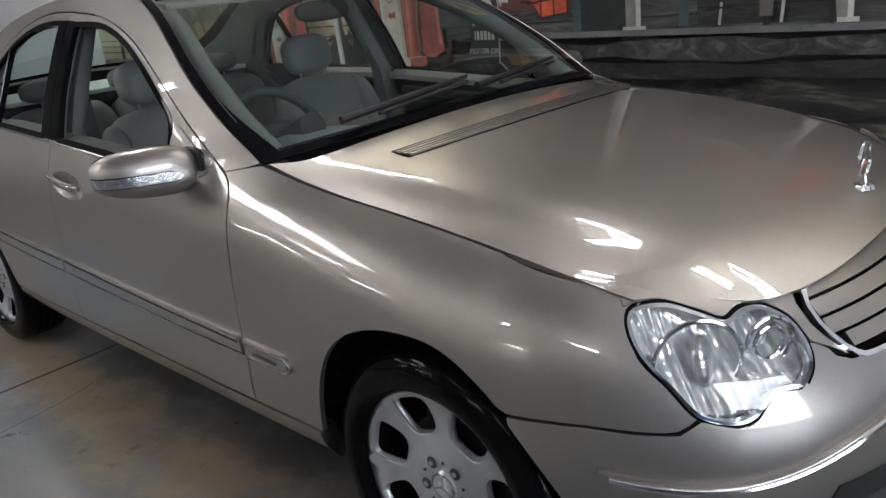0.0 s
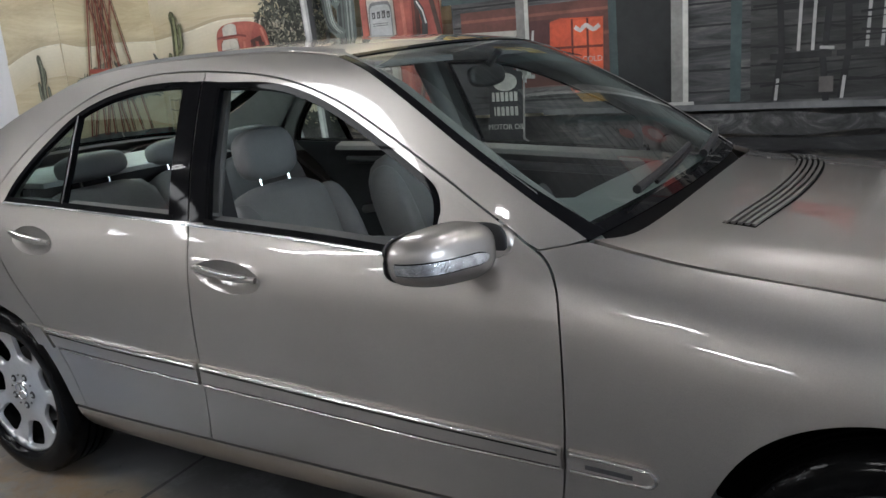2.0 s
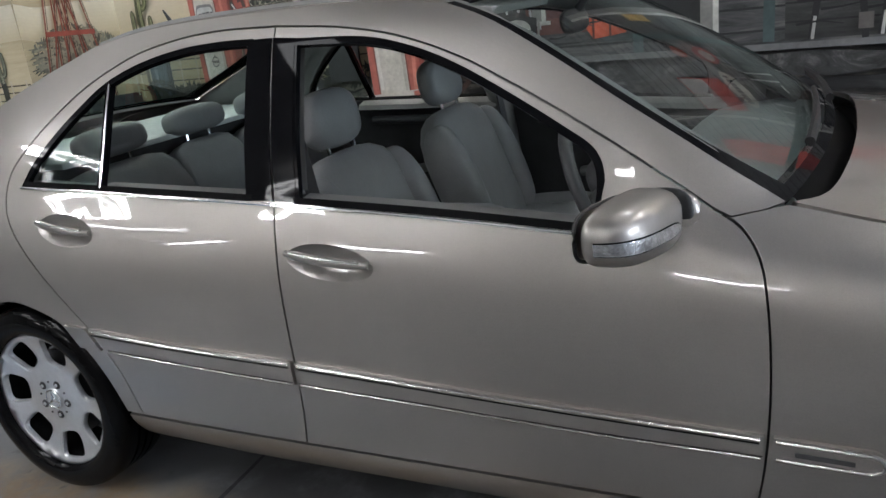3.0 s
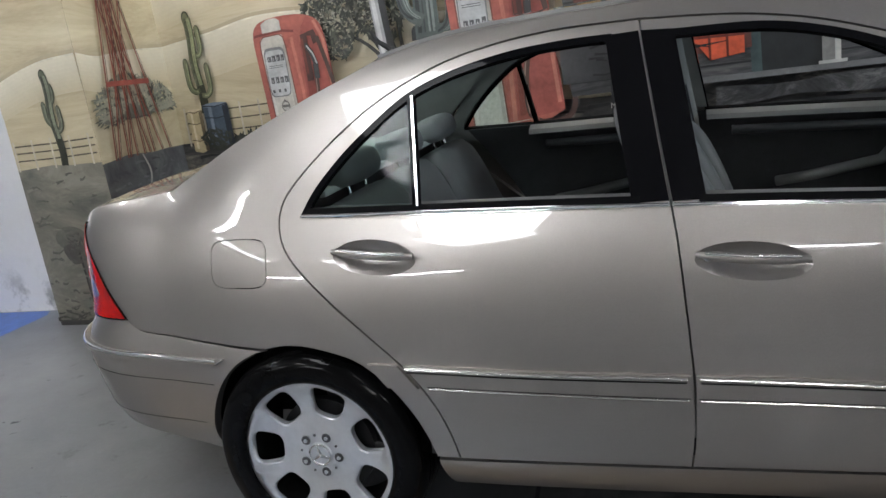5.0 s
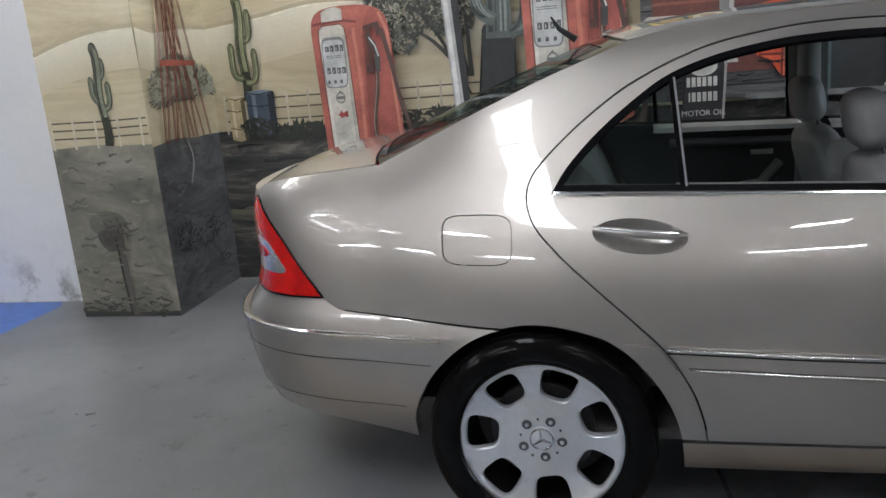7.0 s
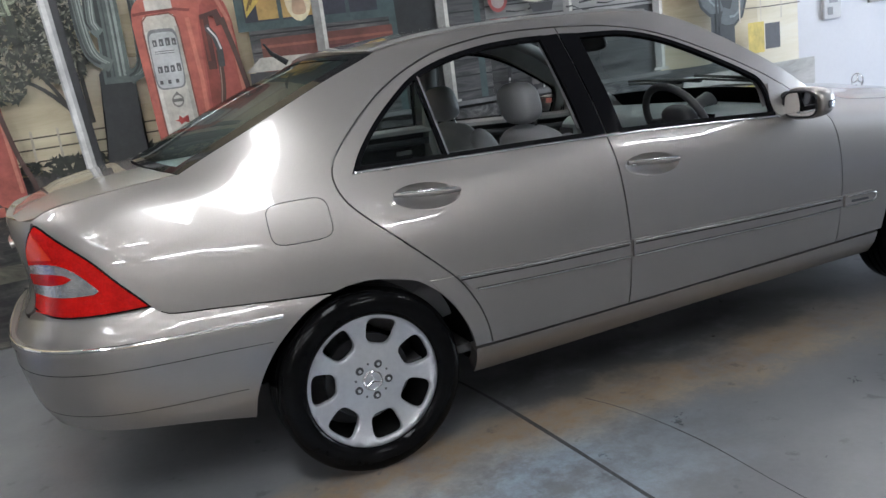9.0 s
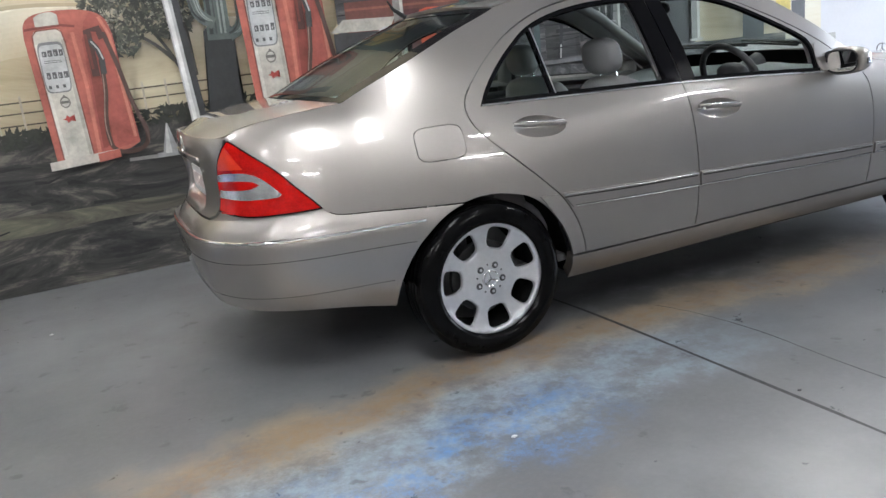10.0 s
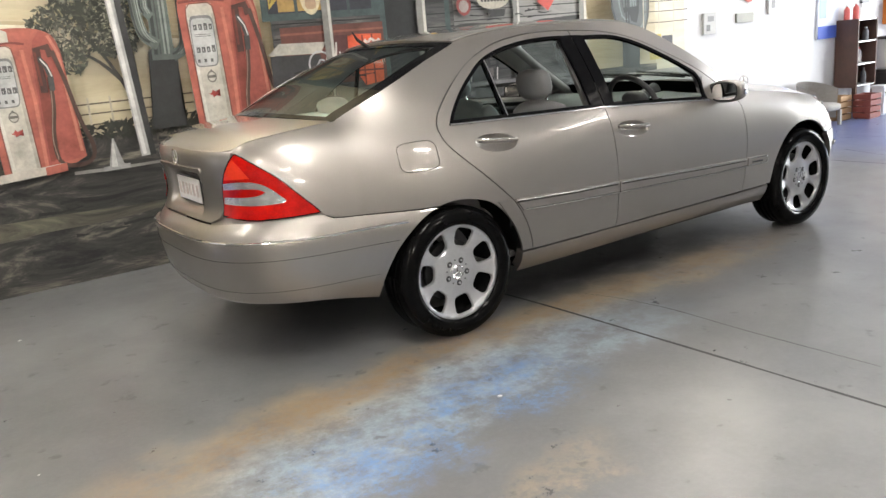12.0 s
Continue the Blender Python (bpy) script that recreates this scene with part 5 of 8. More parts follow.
# wheels
def wheel(x, y, sgn):
    wh = new("wheel")
    wh.parent = car
    wh["label"] = "seven-hole silver alloy wheel with a black tyre"
    m = pose(x, y * sgn, 0.312, 0, 3.8 if x > 1 else -7.6, 0 if sgn > 0 else 180)
    wh.matrix_basis = m
    prof = [(0.214, 0.085), (0.222, 0.1), (0.25, 0.108), (0.28, 0.104), (0.298, 0.095), (0.307, 0.085), (0.311, 0.072), (0.3125, 0.045), (0.3125, 0.037), (0.305, 0.036), (0.305, 0.028), (0.3125, 0.027), (0.3125, 0.005), (0.305, 0.004), (0.305, -0.004), (0.3125, -0.005), (0.3125, -0.027), (0.305, -0.028), (0.305, -0.036), (0.3125, -0.037), (0.3125, -0.06), (0.311, -0.075), (0.305, -0.088), (0.296, -0.097), (0.27, -0.107), (0.245, -0.106), (0.23, -0.098), (0.224, -0.088)]
    part("tyre", lathe_bm(prof, 72), RUBBER, wh, "black tyre with a wet-look dressing", smooth=True)
    dish = spline((0.0, 0.05, 0.09, 0.14, 0.185, 0.21, 0.222, 0.228), (-0.068, -0.068, -0.064, -0.062, -0.070, -0.080, -0.086, -0.084))

    def face(u, v):
        r = math.hypot(u, v)
        return (u, float(dish(r)), v)
    holes = []
    for k in range(7):
        a = radians(90 + 360 / 7 * (k + 0.5))
        ring = []
        for i in range(28):
            b = 2 * math.pi * i / 28
            c, d = math.cos(b), math.sin(b)
            p = 3.6
            u, w = math.copysign(abs(c) ** (2 / p), c), math.copysign(abs(d) ** (2 / p), d)
            r = 0.164 + 0.046 * u
            half = 0.041 + 0.016 * (u + 1) / 2
            ring.append((r * math.cos(a) - w * half * math.sin(a), r * math.sin(a) + w * half * math.cos(a)))
        holes.append(ring)
    outer = [(0.228 * math.cos(t), 0.228 * math.sin(t)) for t in np.linspace(0, 2 * math.pi, 72, endpoint=False).tolist()]
    rim = sheet("rim", lambda u, v: face(u, v), outer, ALLOY, wh, "silver alloy rim", step=0.022, holes=holes, depth=0.008)
    for ring in holes:
        mu, mv = sum(p[0] for p in ring) / len(ring), sum(p[1] for p in ring) / len(ring)
        lip = bmesh.new()
        steps = []
        for k, dy in ((1.10, -0.0015), (1.0, 0.003), (0.95, 0.010), (0.94, 0.014)):
            steps.append([lip.verts.new((mu + (u - mu) * k, face(u, v)[1] + dy, mv + (v - mv) * k)) for u, v in ring])
        for p, q in zip(steps, steps[1:]):
            for n in range(len(p)):
                lip.faces.new((p[n], p[(n + 1) % len(p)], q[(n + 1) % len(p)], q[n]))
        part("hole_lip", lip, ALLOY, wh, smooth=True)
    me = rim.data
    if me.polygons[0].normal.y > 0:
        me.flip_normals()
    part("barrel", lathe_bm([(0.226, -0.08), (0.212, -0.06), (0.2, 0.0), (0.205, 0.09)], 48), DARK, wh, smooth=True)
    part("brake_disc", lathe_bm([(0.005, -0.02), (0.145, -0.02), (0.145, 0.005), (0.005, 0.005)], 40), BLACK, wh, smooth=True)
    cap = part("hub_cap", lathe_bm([(0.0005, -0.074), (0.02, -0.0745), (0.034, -0.072), (0.038, -0.066)], 28), ALLOY, wh, smooth=True)
    st = bmesh.new()
    for a in (90, 210, 330):
        tube_bm([(0, -0.074, 0), (0.03 * math.cos(radians(a)), -0.073, 0.03 * math.sin(radians(a)))], [0.006, 0.002], 6, bm=st)
    part("star", st, CHROME, cap, smooth=True)
    part("star_ring", tube_bm([(0.031 * math.cos(a), -0.0735, 0.031 * math.sin(a)) for a in np.linspace(0, 2 * math.pi, 28, endpoint=False).tolist()], 0.003, 6, True), CHROME, cap, smooth=True)
    for k in range(5):
        a = radians(90 + 36 + 72 * k)
        bx, bz = 0.056 * math.cos(a), 0.056 * math.sin(a)
        part("bolt_recess", move_bm(lathe_bm([(0.0005, -0.0715), (0.0125, -0.0712), (0.014, -0.069)], 16), pose(bx, 0, bz)), DARKTRIM, wh, smooth=True)
        c = a + radians(36)
        part("locating_hole", move_bm(lathe_bm([(0.0005, -0.0718), (0.0035, -0.0716), (0.004, -0.069)], 8), pose(0.058 * math.cos(c), 0, 0.058 * math.sin(c))), DARKTRIM, wh)
        part("bolt", move_bm(lathe_bm([(0.0005, -0.0745), (0.0055, -0.0745), (0.0062, -0.069)], 8), pose(bx, 0, bz)), ALLOY, wh)
    return wh


for wx, wy in ((0.0, -0.728), (2.715, -0.738)):
    for sg in (1, -1):
        wheel(wx, wy, sg)

# wheel housings, underside and inner shell
for wx in (0.0, 2.715):
    for sg in (1, -1):
        liner = bmesh.new()
        prev = None
        for i in range(25):
            a = math.pi * (0.01 + 0.98 * i / 24)
            cx, cz = wx + 0.392 * math.cos(a), 0.30 + 0.385 * math.sin(a)
            inward = math.cos(a) if wx < 1 else -math.cos(a)
            cur = [liner.verts.new((cx, sg * (-0.80 if -0.1 < inward < 0.9 else -0.76 if inward >= 0.9 else -0.72), cz)), liner.verts.new((cx, sg * -0.45, cz))]
            if prev:
                liner.faces.new((prev[0], cur[0], cur[1], prev[1]))
            prev = cur
        part("wheel_liner", liner, DARK, car, smooth=True)
        part("inner_guard", box_bm(wx - 0.42, wx + 0.42, *sorted((sg * -0.45, sg * -0.43)), 0.27, 0.68), DARK, car)
part("underbody", box_bm(0.42, 2.30, -0.76, 0.76, 0.215, 0.29, 0.02), DARK, car)
part("underbody", box_bm(-0.88, 0.42, -0.43, 0.43, 0.345, 0.40, 0.02), DARK, car)
part("underbody", box_bm(2.30, 3.36, -0.43, 0.43, 0.22, 0.36, 0.02), DARK, car)
part("engine_bay", box_bm(2.31, 3.05, -0.62, 0.62, 0.36, 0.70, 0.02), DARK, car)
part("boot_floor", box_bm(-0.86, -0.44, -0.42, 0.42, 0.36, 0.92, 0.03), DARK, car)
part("aerial", tube_bm([(0.10, 0, 1.36), (0.045, 0, 1.40), (0.02, 0, 1.44)], [0.012, 0.008, 0.003], 8), BLACK, car, smooth=True)
# ---- the car: inside ----
def front_seat(y):
    seat = part("front_seat", pillow(1.22, y, 0.50, 0.54, 0.52, 0.17, -6, 4), LEATHER, car, "grey leather bucket seat", smooth=True)
    part("backrest", pillow(1.005, y, 0.735, 0.15, 0.50, 0.54, -20, 3.4), LEATHER, seat, smooth=True)
    for sg in (1, -1):
        part("side_bolster", pillow(1.035, y + sg * 0.205, 0.74, 0.16, 0.10, 0.46, -20, 2.6), LEATHER, seat, smooth=True)
        part("seat_bolster", pillow(1.23, y + sg * 0.225, 0.53, 0.46, 0.09, 0.16, -4, 2.6), LEATHER, seat, smooth=True)
    for k in range(4):
        zz = 0.58 + 0.085 * k
        part("seam", tube_bm([(1.155 - 0.36 * (zz - 0.48), y - 0.13, zz), (1.157 - 0.36 * (zz - 0.48), y, zz + 0.004), (1.155 - 0.36 * (zz - 0.48), y + 0.13, zz)], 0.003, 6), TRIM, seat, smooth=True)
    head = part("headrest", pillow(0.90, y, 1.085, 0.105, 0.24, 0.165, -10, 3.0), LEATHER, seat, smooth=True)
    for sg in (1, -1):
        part("headrest_post", tube_bm([(0.92, y + sg * 0.065, 1.04), (0.935, y + sg * 0.065, 0.96)], 0.006, 8), CHROME, head, smooth=True)
    part("seat_base", box_bm(0.98, 1.42, y - 0.2, y + 0.2, 0.30, 0.44, 0.03), DARKTRIM, seat)


for sy in (-0.37, 0.37):
    front_seat(sy)
bench = part("rear_seat", pillow(0.38, 0, 0.47, 0.56, 1.30, 0.20, -6, 5, 40), LEATHER, car, "grey leather rear bench with three headrests", smooth=True)
for y, w in ((-0.41, 0.50), (0, 0.34), (0.41, 0.50)):
    part("backrest", pillow(0.15, y, 0.72, 0.17, w, 0.54, -22, 5), LEATHER, bench, smooth=True)
for y in (-0.40, 0.0, 0.40):
    hr = part("headrest", pillow(0.06, y, 1.05, 0.12, 0.28, 0.10, -12, 3.0), LEATHER, bench, smooth=True)
    for sg in (1, -1):
        part("headrest_post", tube_bm([(0.055, y + sg * 0.06, 1.05), (0.07, y + sg * 0.06, 0.96)], 0.006, 8), CHROME, hr)
part("parcel_shelf", box_bm(-0.46, 0.06, -0.60, 0.60, 1.0, 1.02, 0.006), SHELF, car, "pale grey cloth parcel shelf")
part("rear_bulkhead", box_bm(-0.05, 0.0, -0.62, 0.62, 0.32, 1.0, 0.01), DARKTRIM, car)
part("cabin_floor", box_bm(0.0, 2.2, -0.74, 0.74, 0.29, 0.32), CARPET, car)
part("centre_console", box_bm(1.0, 2.0, -0.12, 0.12, 0.32, 0.60, 0.03), DARKTRIM, car)
part("armrest", pillow(1.08, 0, 0.66, 0.34, 0.2, 0.12, 0, 4), LEATHER, car, smooth=True)

# dashboard: a padded top that sweeps across, with a cowl over the dials
dash = bmesh.new()
rows_d = []
for i in range(33):
    y = -0.70 + 1.40 * i / 32
    bump = 0.055 * math.exp(-((y + 0.37) / 0.2) ** 4)
    x_in = 1.78 - 0.03 * math.cos(y * 2)
    sec = [(x_in + 0.02, 0.55), (x_in, 0.66), (x_in - 0.02, 0.78), (x_in - 0.012 - bump * 0.7, 0.85 + bump * 0.6), (x_in + 0.04, 0.885 + bump), (x_in + 0.14, 0.905 + bump * 0.7), (2.02, 0.915), (2.14, 0.92 - 0.03 * abs(y))]
    rows_d.append([dash.verts.new((x, y, z)) for x, z in sec])
for p, q in zip(rows_d, rows_d[1:]):
    for k in range(len(p) - 1):
        dash.faces.new((p[k], q[k], q[k + 1], p[k + 1]))
bmesh.ops.solidify(dash, geom=dash.faces[:], thickness=0.012)
dashboard = part("dashboard", dash, DASH, car, "grey padded dashboard", smooth=True)
part("dial_panel", move_bm(box_bm(-0.004, 0.004, -0.15, 0.15, -0.055, 0.055, 0.003), pose(1.735, -0.37, 0.865, 0, 20, 0)), GLOSSBLACK, dashboard)
for y in (-0.62, 0.62, -0.07, 0.09):
    part("air_vent", box_bm(1.738, 1.752, y - 0.06, y + 0.06, 0.775, 0.835, 0.006), DARKTRIM, dashboard)
part("trim_strip", box_bm(1.742, 1.75, 0.15, 0.68, 0.725, 0.75, 0.003), DARKTRIM, dashboard)

# steering wheel
sw = [(0.185 * math.cos(a), 0.185 * math.sin(a)) for a in np.linspace(0, 2 * math.pi, 40, endpoint=False).tolist()]
smat = pose(1.68, -0.37, 0.885, 0, -24, 0)
wheel_ring = part("steering_wheel", tube_bm([smat @ Vector((0, u, v)) for u, v in sw], 0.0165, 12, True), DARKTRIM, car, "dark leather steering wheel", smooth=True)
part("airbag_hub", move_bm(pillow(0.02, 0, 0, 0.08, 0.19, 0.15, 0, 3), smat), DARKTRIM, wheel_ring, smooth=True)
for u, v in ((0.17, 0.0), (-0.17, 0.0), (0.0, -0.17)):
    part("spoke", tube_bm([smat @ Vector((0.02, u * 0.4, v * 0.4)), smat @ Vector((0, u, v))], 0.016, 8), DARKTRIM, wheel_ring, smooth=True)
part("column", tube_bm([smat @ Vector((0.03, 0, 0)), smat @ Vector((0.2, 0, -0.01))], 0.045, 14), DARKTRIM, wheel_ring, smooth=True)

# inside of the doors, pillars, headliner
def inner(s, z):
    x, y, z = body(s, z)
    return (x, y + 0.055, z)


for side, m in ((0, False), (1, "left")):
    rd, fd = rear_doors[side], front_doors[side]
    sgn = 1 if m is False else -1
    for door, x0, x1, cut in ((fd, 1.02, 2.02, 1.9), (rd, 0.33, 0.985, 0.5)):
        up = [(x, float(BELT(min(x, 1.75))) + 0.012) for x in np.linspace(x1 - 0.1 if door is fd else x1, x0 if door is fd else 0.10, 20).tolist()]
        low = [(x0 + 0.02 if door is fd else 0.46, 0.36), (x1, 0.36)]
        card = sheet("door_card", inner, chain(up, low), DARKTRIM, door, "dark door lining under a pale top rail", step=0.05, depth=0.0, lift=-0.002, mirror=m)
        top = [(x, float(BELT(min(x, 1.75))) + 0.012) for x in np.linspace(x0 + 0.04, x1 - 0.12 if door is fd else x1, 20).tolist()]
        rail = bmesh.new()
        prev = None
        for x, z in top:
            yo, yi = -(half_width(x, z) - 0.012) * sgn, -(half_width(x, z) - 0.105) * sgn
            cur = [rail.verts.new((x, yo, z - 0.004)), rail.verts.new((x, (yo + yi) / 2, z + 0.002)), rail.verts.new((x, yi, z - 0.012)), rail.verts.new((x, yi + 0.01 * sgn, z - 0.03)), rail.verts.new((x, yo, z - 0.03))]
            if prev:
                for k in range(5):
                    rail.faces.new((prev[k], cur[k], cur[(k + 1) % 5], prev[(k + 1) % 5]))
            prev = cur
        part("door_top", rail, TRIM, card, smooth=True)
        part("wood_strip", tube_bm([(x, -(half_width(x, z) - 0.108) * sgn, z - 0.075) for x, z in top[2:-1]], 0.018, 10), DARKTRIM, card, "dark polished trim strip", smooth=True)
        xm = (x0 + x1) / 2
        part("pull_handle", tube_bm([(xm - 0.22, -0.735 * sgn, 0.66), (xm - 0.1, -0.70 * sgn, 0.68), (xm + 0.14, -0.70 * sgn, 0.72), (xm + 0.22, -0.735 * sgn, 0.80)], 0.02, 10), TRIM, card, smooth=True)
        part("inner_latch", box_bm(xm + 0.10, xm + 0.19, *sorted((-0.712 * sgn, -0.70 * sgn)), 0.835, 0.86, 0.004), CHROME, card)
    # frames round the windows as seen from inside, belt and posts
    for door, win in ((rd, win_r), (fd, win_f)):
        big = inset(resample(win, 0.03), -0.045)
        sheet("inner_frame", inner, [p for p in big if p[1] > 0.93], TRIM, door, step=0.05, holes=[inset(resample(win, 0.03), 0.006)], lift=0.012, depth=0.0, mirror=m)
    part("inner_pillar", tube_bm([(1.0, -(half_width(1.0, 0.5) - 0.08) * sgn, 0.4), (0.985, -(half_width(1.0, 0.95) - 0.07) * sgn, 0.95), (0.945, -(half_width(0.95, 1.33) - 0.055) * sgn, 1.33)], [0.06, 0.045, 0.04], 10), TRIM, car, smooth=True)
    belt = part("seat_belt", box_bm(-0.003, 0.003, -0.024, 0.024, -0.36, 0.36), DARKTRIM, car, "dark seat belt")
    belt.matrix_basis = pose(1.03, -0.66 * sgn, 0.82, 0, -8, 0)
    part("buckle", box_bm(0.003, 0.012, -0.022, 0.022, -0.05, 0.01, 0.004), CHROME, belt)
    part("pillar_lining", tube_bm([Vector(screen_skin(sl * t, -0.93 * sgn)) + Vector((-0.03, 0.03 * sgn, -0.03)) for t in (0.02, 0.25, 0.5, 0.75, 1.0)], 0.03, 10), TRIM, car, smooth=True)
    # rear quarter lining
    sheet("quarter_lining", inner, [(0.06, 0.99), (0.03, 1.06), (0.20, 1.2), (0.36, 1.29), (0.25, 1.33), (0.10, 1.28), (-0.15, 1.17), (-0.38, 1.06), (-0.38, 0.99)], TRIM, car, step=0.06, lift=0.0, depth=0.0, mirror=m)
    rail_in = [(x, z + 0.012) for x, z in REAR_CUT if z > 1.25] + [(x, z + 0.012) for x, z in cut_top if x > 0.95]
    sheet("rail_lining", inner, chain(rail_in, [(2.03, 0.965)], [(x, z - 0.006) for x, z in SCREEN_EDGE if x < 2.0], ROOF_EDGE), TRIM, car, step=0.05, lift=0.02, depth=0.0, mirror=m)
liner_poly = chain([(x, -0.95) for x in np.linspace(0.26, 1.46, 20).tolist()], [(x, 0.95) for x in np.linspace(1.46, 0.26, 20).tolist()])
sheet("headliner", roof_skin, liner_poly, TRIM, car, "light grey headliner", step=0.08, lift=-0.035, depth=0.0)
part("inside_mirror", pillow(1.52, 0.0, 1.27, 0.035, 0.23, 0.07, -10, 3), BLACK, car, "black inside mirror", smooth=True)
part("mirror_stalk", tube_bm([(1.53, 0, 1.30), (1.57, 0, 1.345)], 0.012, 8), BLACK, car)
for y in (-0.36, 0.36):
    part("sun_visor", move_bm(box_bm(-0.08, 0.08, -0.2, 0.2, -0.009, 0.009, 0.006), pose(1.42, y, 1.345, 0, 8, 0)), TRIM, car)
# ---- the mural ----
paints = {}


def pigment(c, var=0.34, scale=7.0):
    key = (c, var, scale)
    if key not in paints:
        paints[key] = mat("mural_paint", c, 0.5, 0, 0, var, scale, 0.12, 45)
    return paints[key]


def streaked(name, a, b, c, sx, sz, twist=1.1):
    """Brushed paint: long level strokes of three colours."""
    m = bpy.data.materials.new(name)
    m.use_nodes = True
    nt = m.node_tree
    bs = nt.nodes["Principled BSDF"]
    bs.inputs["Roughness"].default_value = 0.5
    co, mp, n, r = (nt.nodes.new("ShaderNode" + k) for k in ("TexCoord", "Mapping", "TexNoise", "ValToRGB"))
    mp.inputs["Scale"].default_value = (sx, sx, sz)
    n.inputs["Scale"].default_value = 1.0
    n.inputs["Detail"].default_value = 8
    n.inputs["Roughness"].default_value = 0.72
    n.inputs["Distortion"].default_value = twist
    nt.links.new(co.outputs["Object"], mp.inputs[0])
    nt.links.new(mp.outputs[0], n.inputs["Vector"])
    nt.links.new(n.outputs[0], r.inputs[0])
    el = r.color_ramp.elements
    el[0].position, el[0].color = 0.36, (*a, 1)
    el[1].position, el[1].color = 0.72, (*c, 1)
    e = el.new(0.52)
    e.color = (*b, 1)
    nt.links.new(r.outputs[0], bs.inputs["Base Color"])
    return m


class Canvas:
    """A painted face: outlines in (u, z) laid on it in thin coats."""

    def __init__(self, owner, origin, way, out):
        self.owner, self.o, self.w, self.n, self.coat = owner, Vector(origin), Vector(way), Vector(out), 1

    def at(self, u, z, d=0.0):
        return self.o + self.w * u + Vector((0, 0, z)) + self.n * d

    def shapes(self, name, outlines, colour, label=""):
        self.coat += 1
        d = 0.0004 * self.coat
        # later strokes of one coat lie a hair over earlier ones
        rise = 0.0003 if len(outlines) < 60 else 0.003
        if len(outlines) >= 60:
            self.coat += 8
        bm = bmesh.new()
        for k, pts in enumerate(outlines):
            h = d + rise * k / len(outlines)
            try:
                bm.faces.new([bm.verts.new(self.at(u, z, h)) for u, z in pts])
            except ValueError:
                pass
        bmesh.ops.triangulate(bm, faces=bm.faces[:])
        bmesh.ops.recalc_face_normals(bm, faces=bm.faces[:])
        for f in bm.faces:
            if f.normal.dot(self.n) < 0:
                f.normal_flip()
        me = bpy.data.meshes.new(name)
        bm.to_mesh(me)
        bm.free()
        return link(name, me, colour if not isinstance(colour, tuple) else pigment(colour), self.owner, label)

    def paint(self, name, pts, colour, label=""):
        return self.shapes(name, [pts], colour, label)

    def strokes(self, name, lines, width, colour, label=""):
        """Brush strokes along lines, of a width that may taper."""
        out = []
        for ln in lines:
            up, lo = [], []
            for i, p in enumerate(ln):
                a, b = Vector(ln[max(0, i - 1)]), Vector(ln[min(len(ln) - 1, i + 1)])
                t = (b - a).normalized() if (b - a).length > 1e-6 else Vector((1, 0))
                w = width if not isinstance(width, tuple) else width[0] + (width[1] - width[0]) * i / (len(ln) - 1)
                q = Vector((-t.y, t.x)) * w / 2
                up.append(tuple(Vector(p) + q))
                lo.append(tuple(Vector(p) - q))
            for i in range(len(ln) - 1):
                out.append((up[i], up[i + 1], lo[i + 1], lo[i]))
        return self.shapes(name, out, colour, label)


def rect(u0, u1, z0, z1):
    return [(u0, z0), (u1, z0), (u1, z1), (u0, z1)]


def ellipse(u, z, a, b, n=20, tilt=0.0):
    return oval(u, z, a, b, tilt, 2.0, n)


rng = random.Random(7)
SAND = streaked("mural_sand", (0.44, 0.37, 0.235), (0.57, 0.50, 0.34), (0.70, 0.64, 0.47), 0.6, 2.6)
SANDPALE = streaked("mural_pale_sand", (0.62, 0.56, 0.40), (0.70, 0.65, 0.50), (0.76, 0.73, 0.62), 0.6, 3.5)
OLIVE = streaked("mural_olive_ground", (0.10, 0.098, 0.085), (0.18, 0.172, 0.14), (0.30, 0.285, 0.235), 2.2, 3.6)
ROAD = streaked("mural_road", (0.014, 0.014, 0.015), (0.055, 0.053, 0.05), (0.30, 0.275, 0.22), 1.5, 6.5)
SLATE = streaked("mural_slate_ground", (0.045, 0.047, 0.052), (0.10, 0.102, 0.105), (0.21, 0.207, 0.195), 2.6, 4.2)
BOARDS = streaked("mural_boards", (0.02, 0.02, 0.022), (0.075, 0.075, 0.076), (0.19, 0.185, 0.175), 1.6, 12.0)
BRUSH = pigment((0.035, 0.038, 0.030), 0.5, 25)
WHITE_P, RED_P, DRED_P, BLACK_P = (0.62, 0.60, 0.55), (0.40, 0.115, 0.085), (0.30, 0.06, 0.045), (0.012, 0.012, 0.013)
GREEN_P, TEAL_P, GREY_P, STEEL_P, RUST_P = (0.16, 0.18, 0.11), (0.055, 0.085, 0.085), (0.25, 0.25, 0.245), (0.42, 0.42, 0.41), (0.20, 0.055, 0.035)

main = Canvas(wall_mural, (0, WALL_Y, 0), (1, 0, 0), (0, -1, 0))
face = Canvas(pier, (0, PIER_Y, 0), (1, 0, 0), (0, -1, 0))
flank = Canvas(pier, (-2.27, 0, 0), (0, 1, 0), (1, 0, 0))


def wavy(u0, u1, z, amp, n=24, seed=0):
    r = random.Random(seed)
    ph = r.random() * 6
    return [(u0 + (u1 - u0) * i / n, z + amp * math.sin(ph + i * 1.3) * 0.5 + amp * math.sin(ph * 2 + i * 0.55)) for i in range(n + 1)]


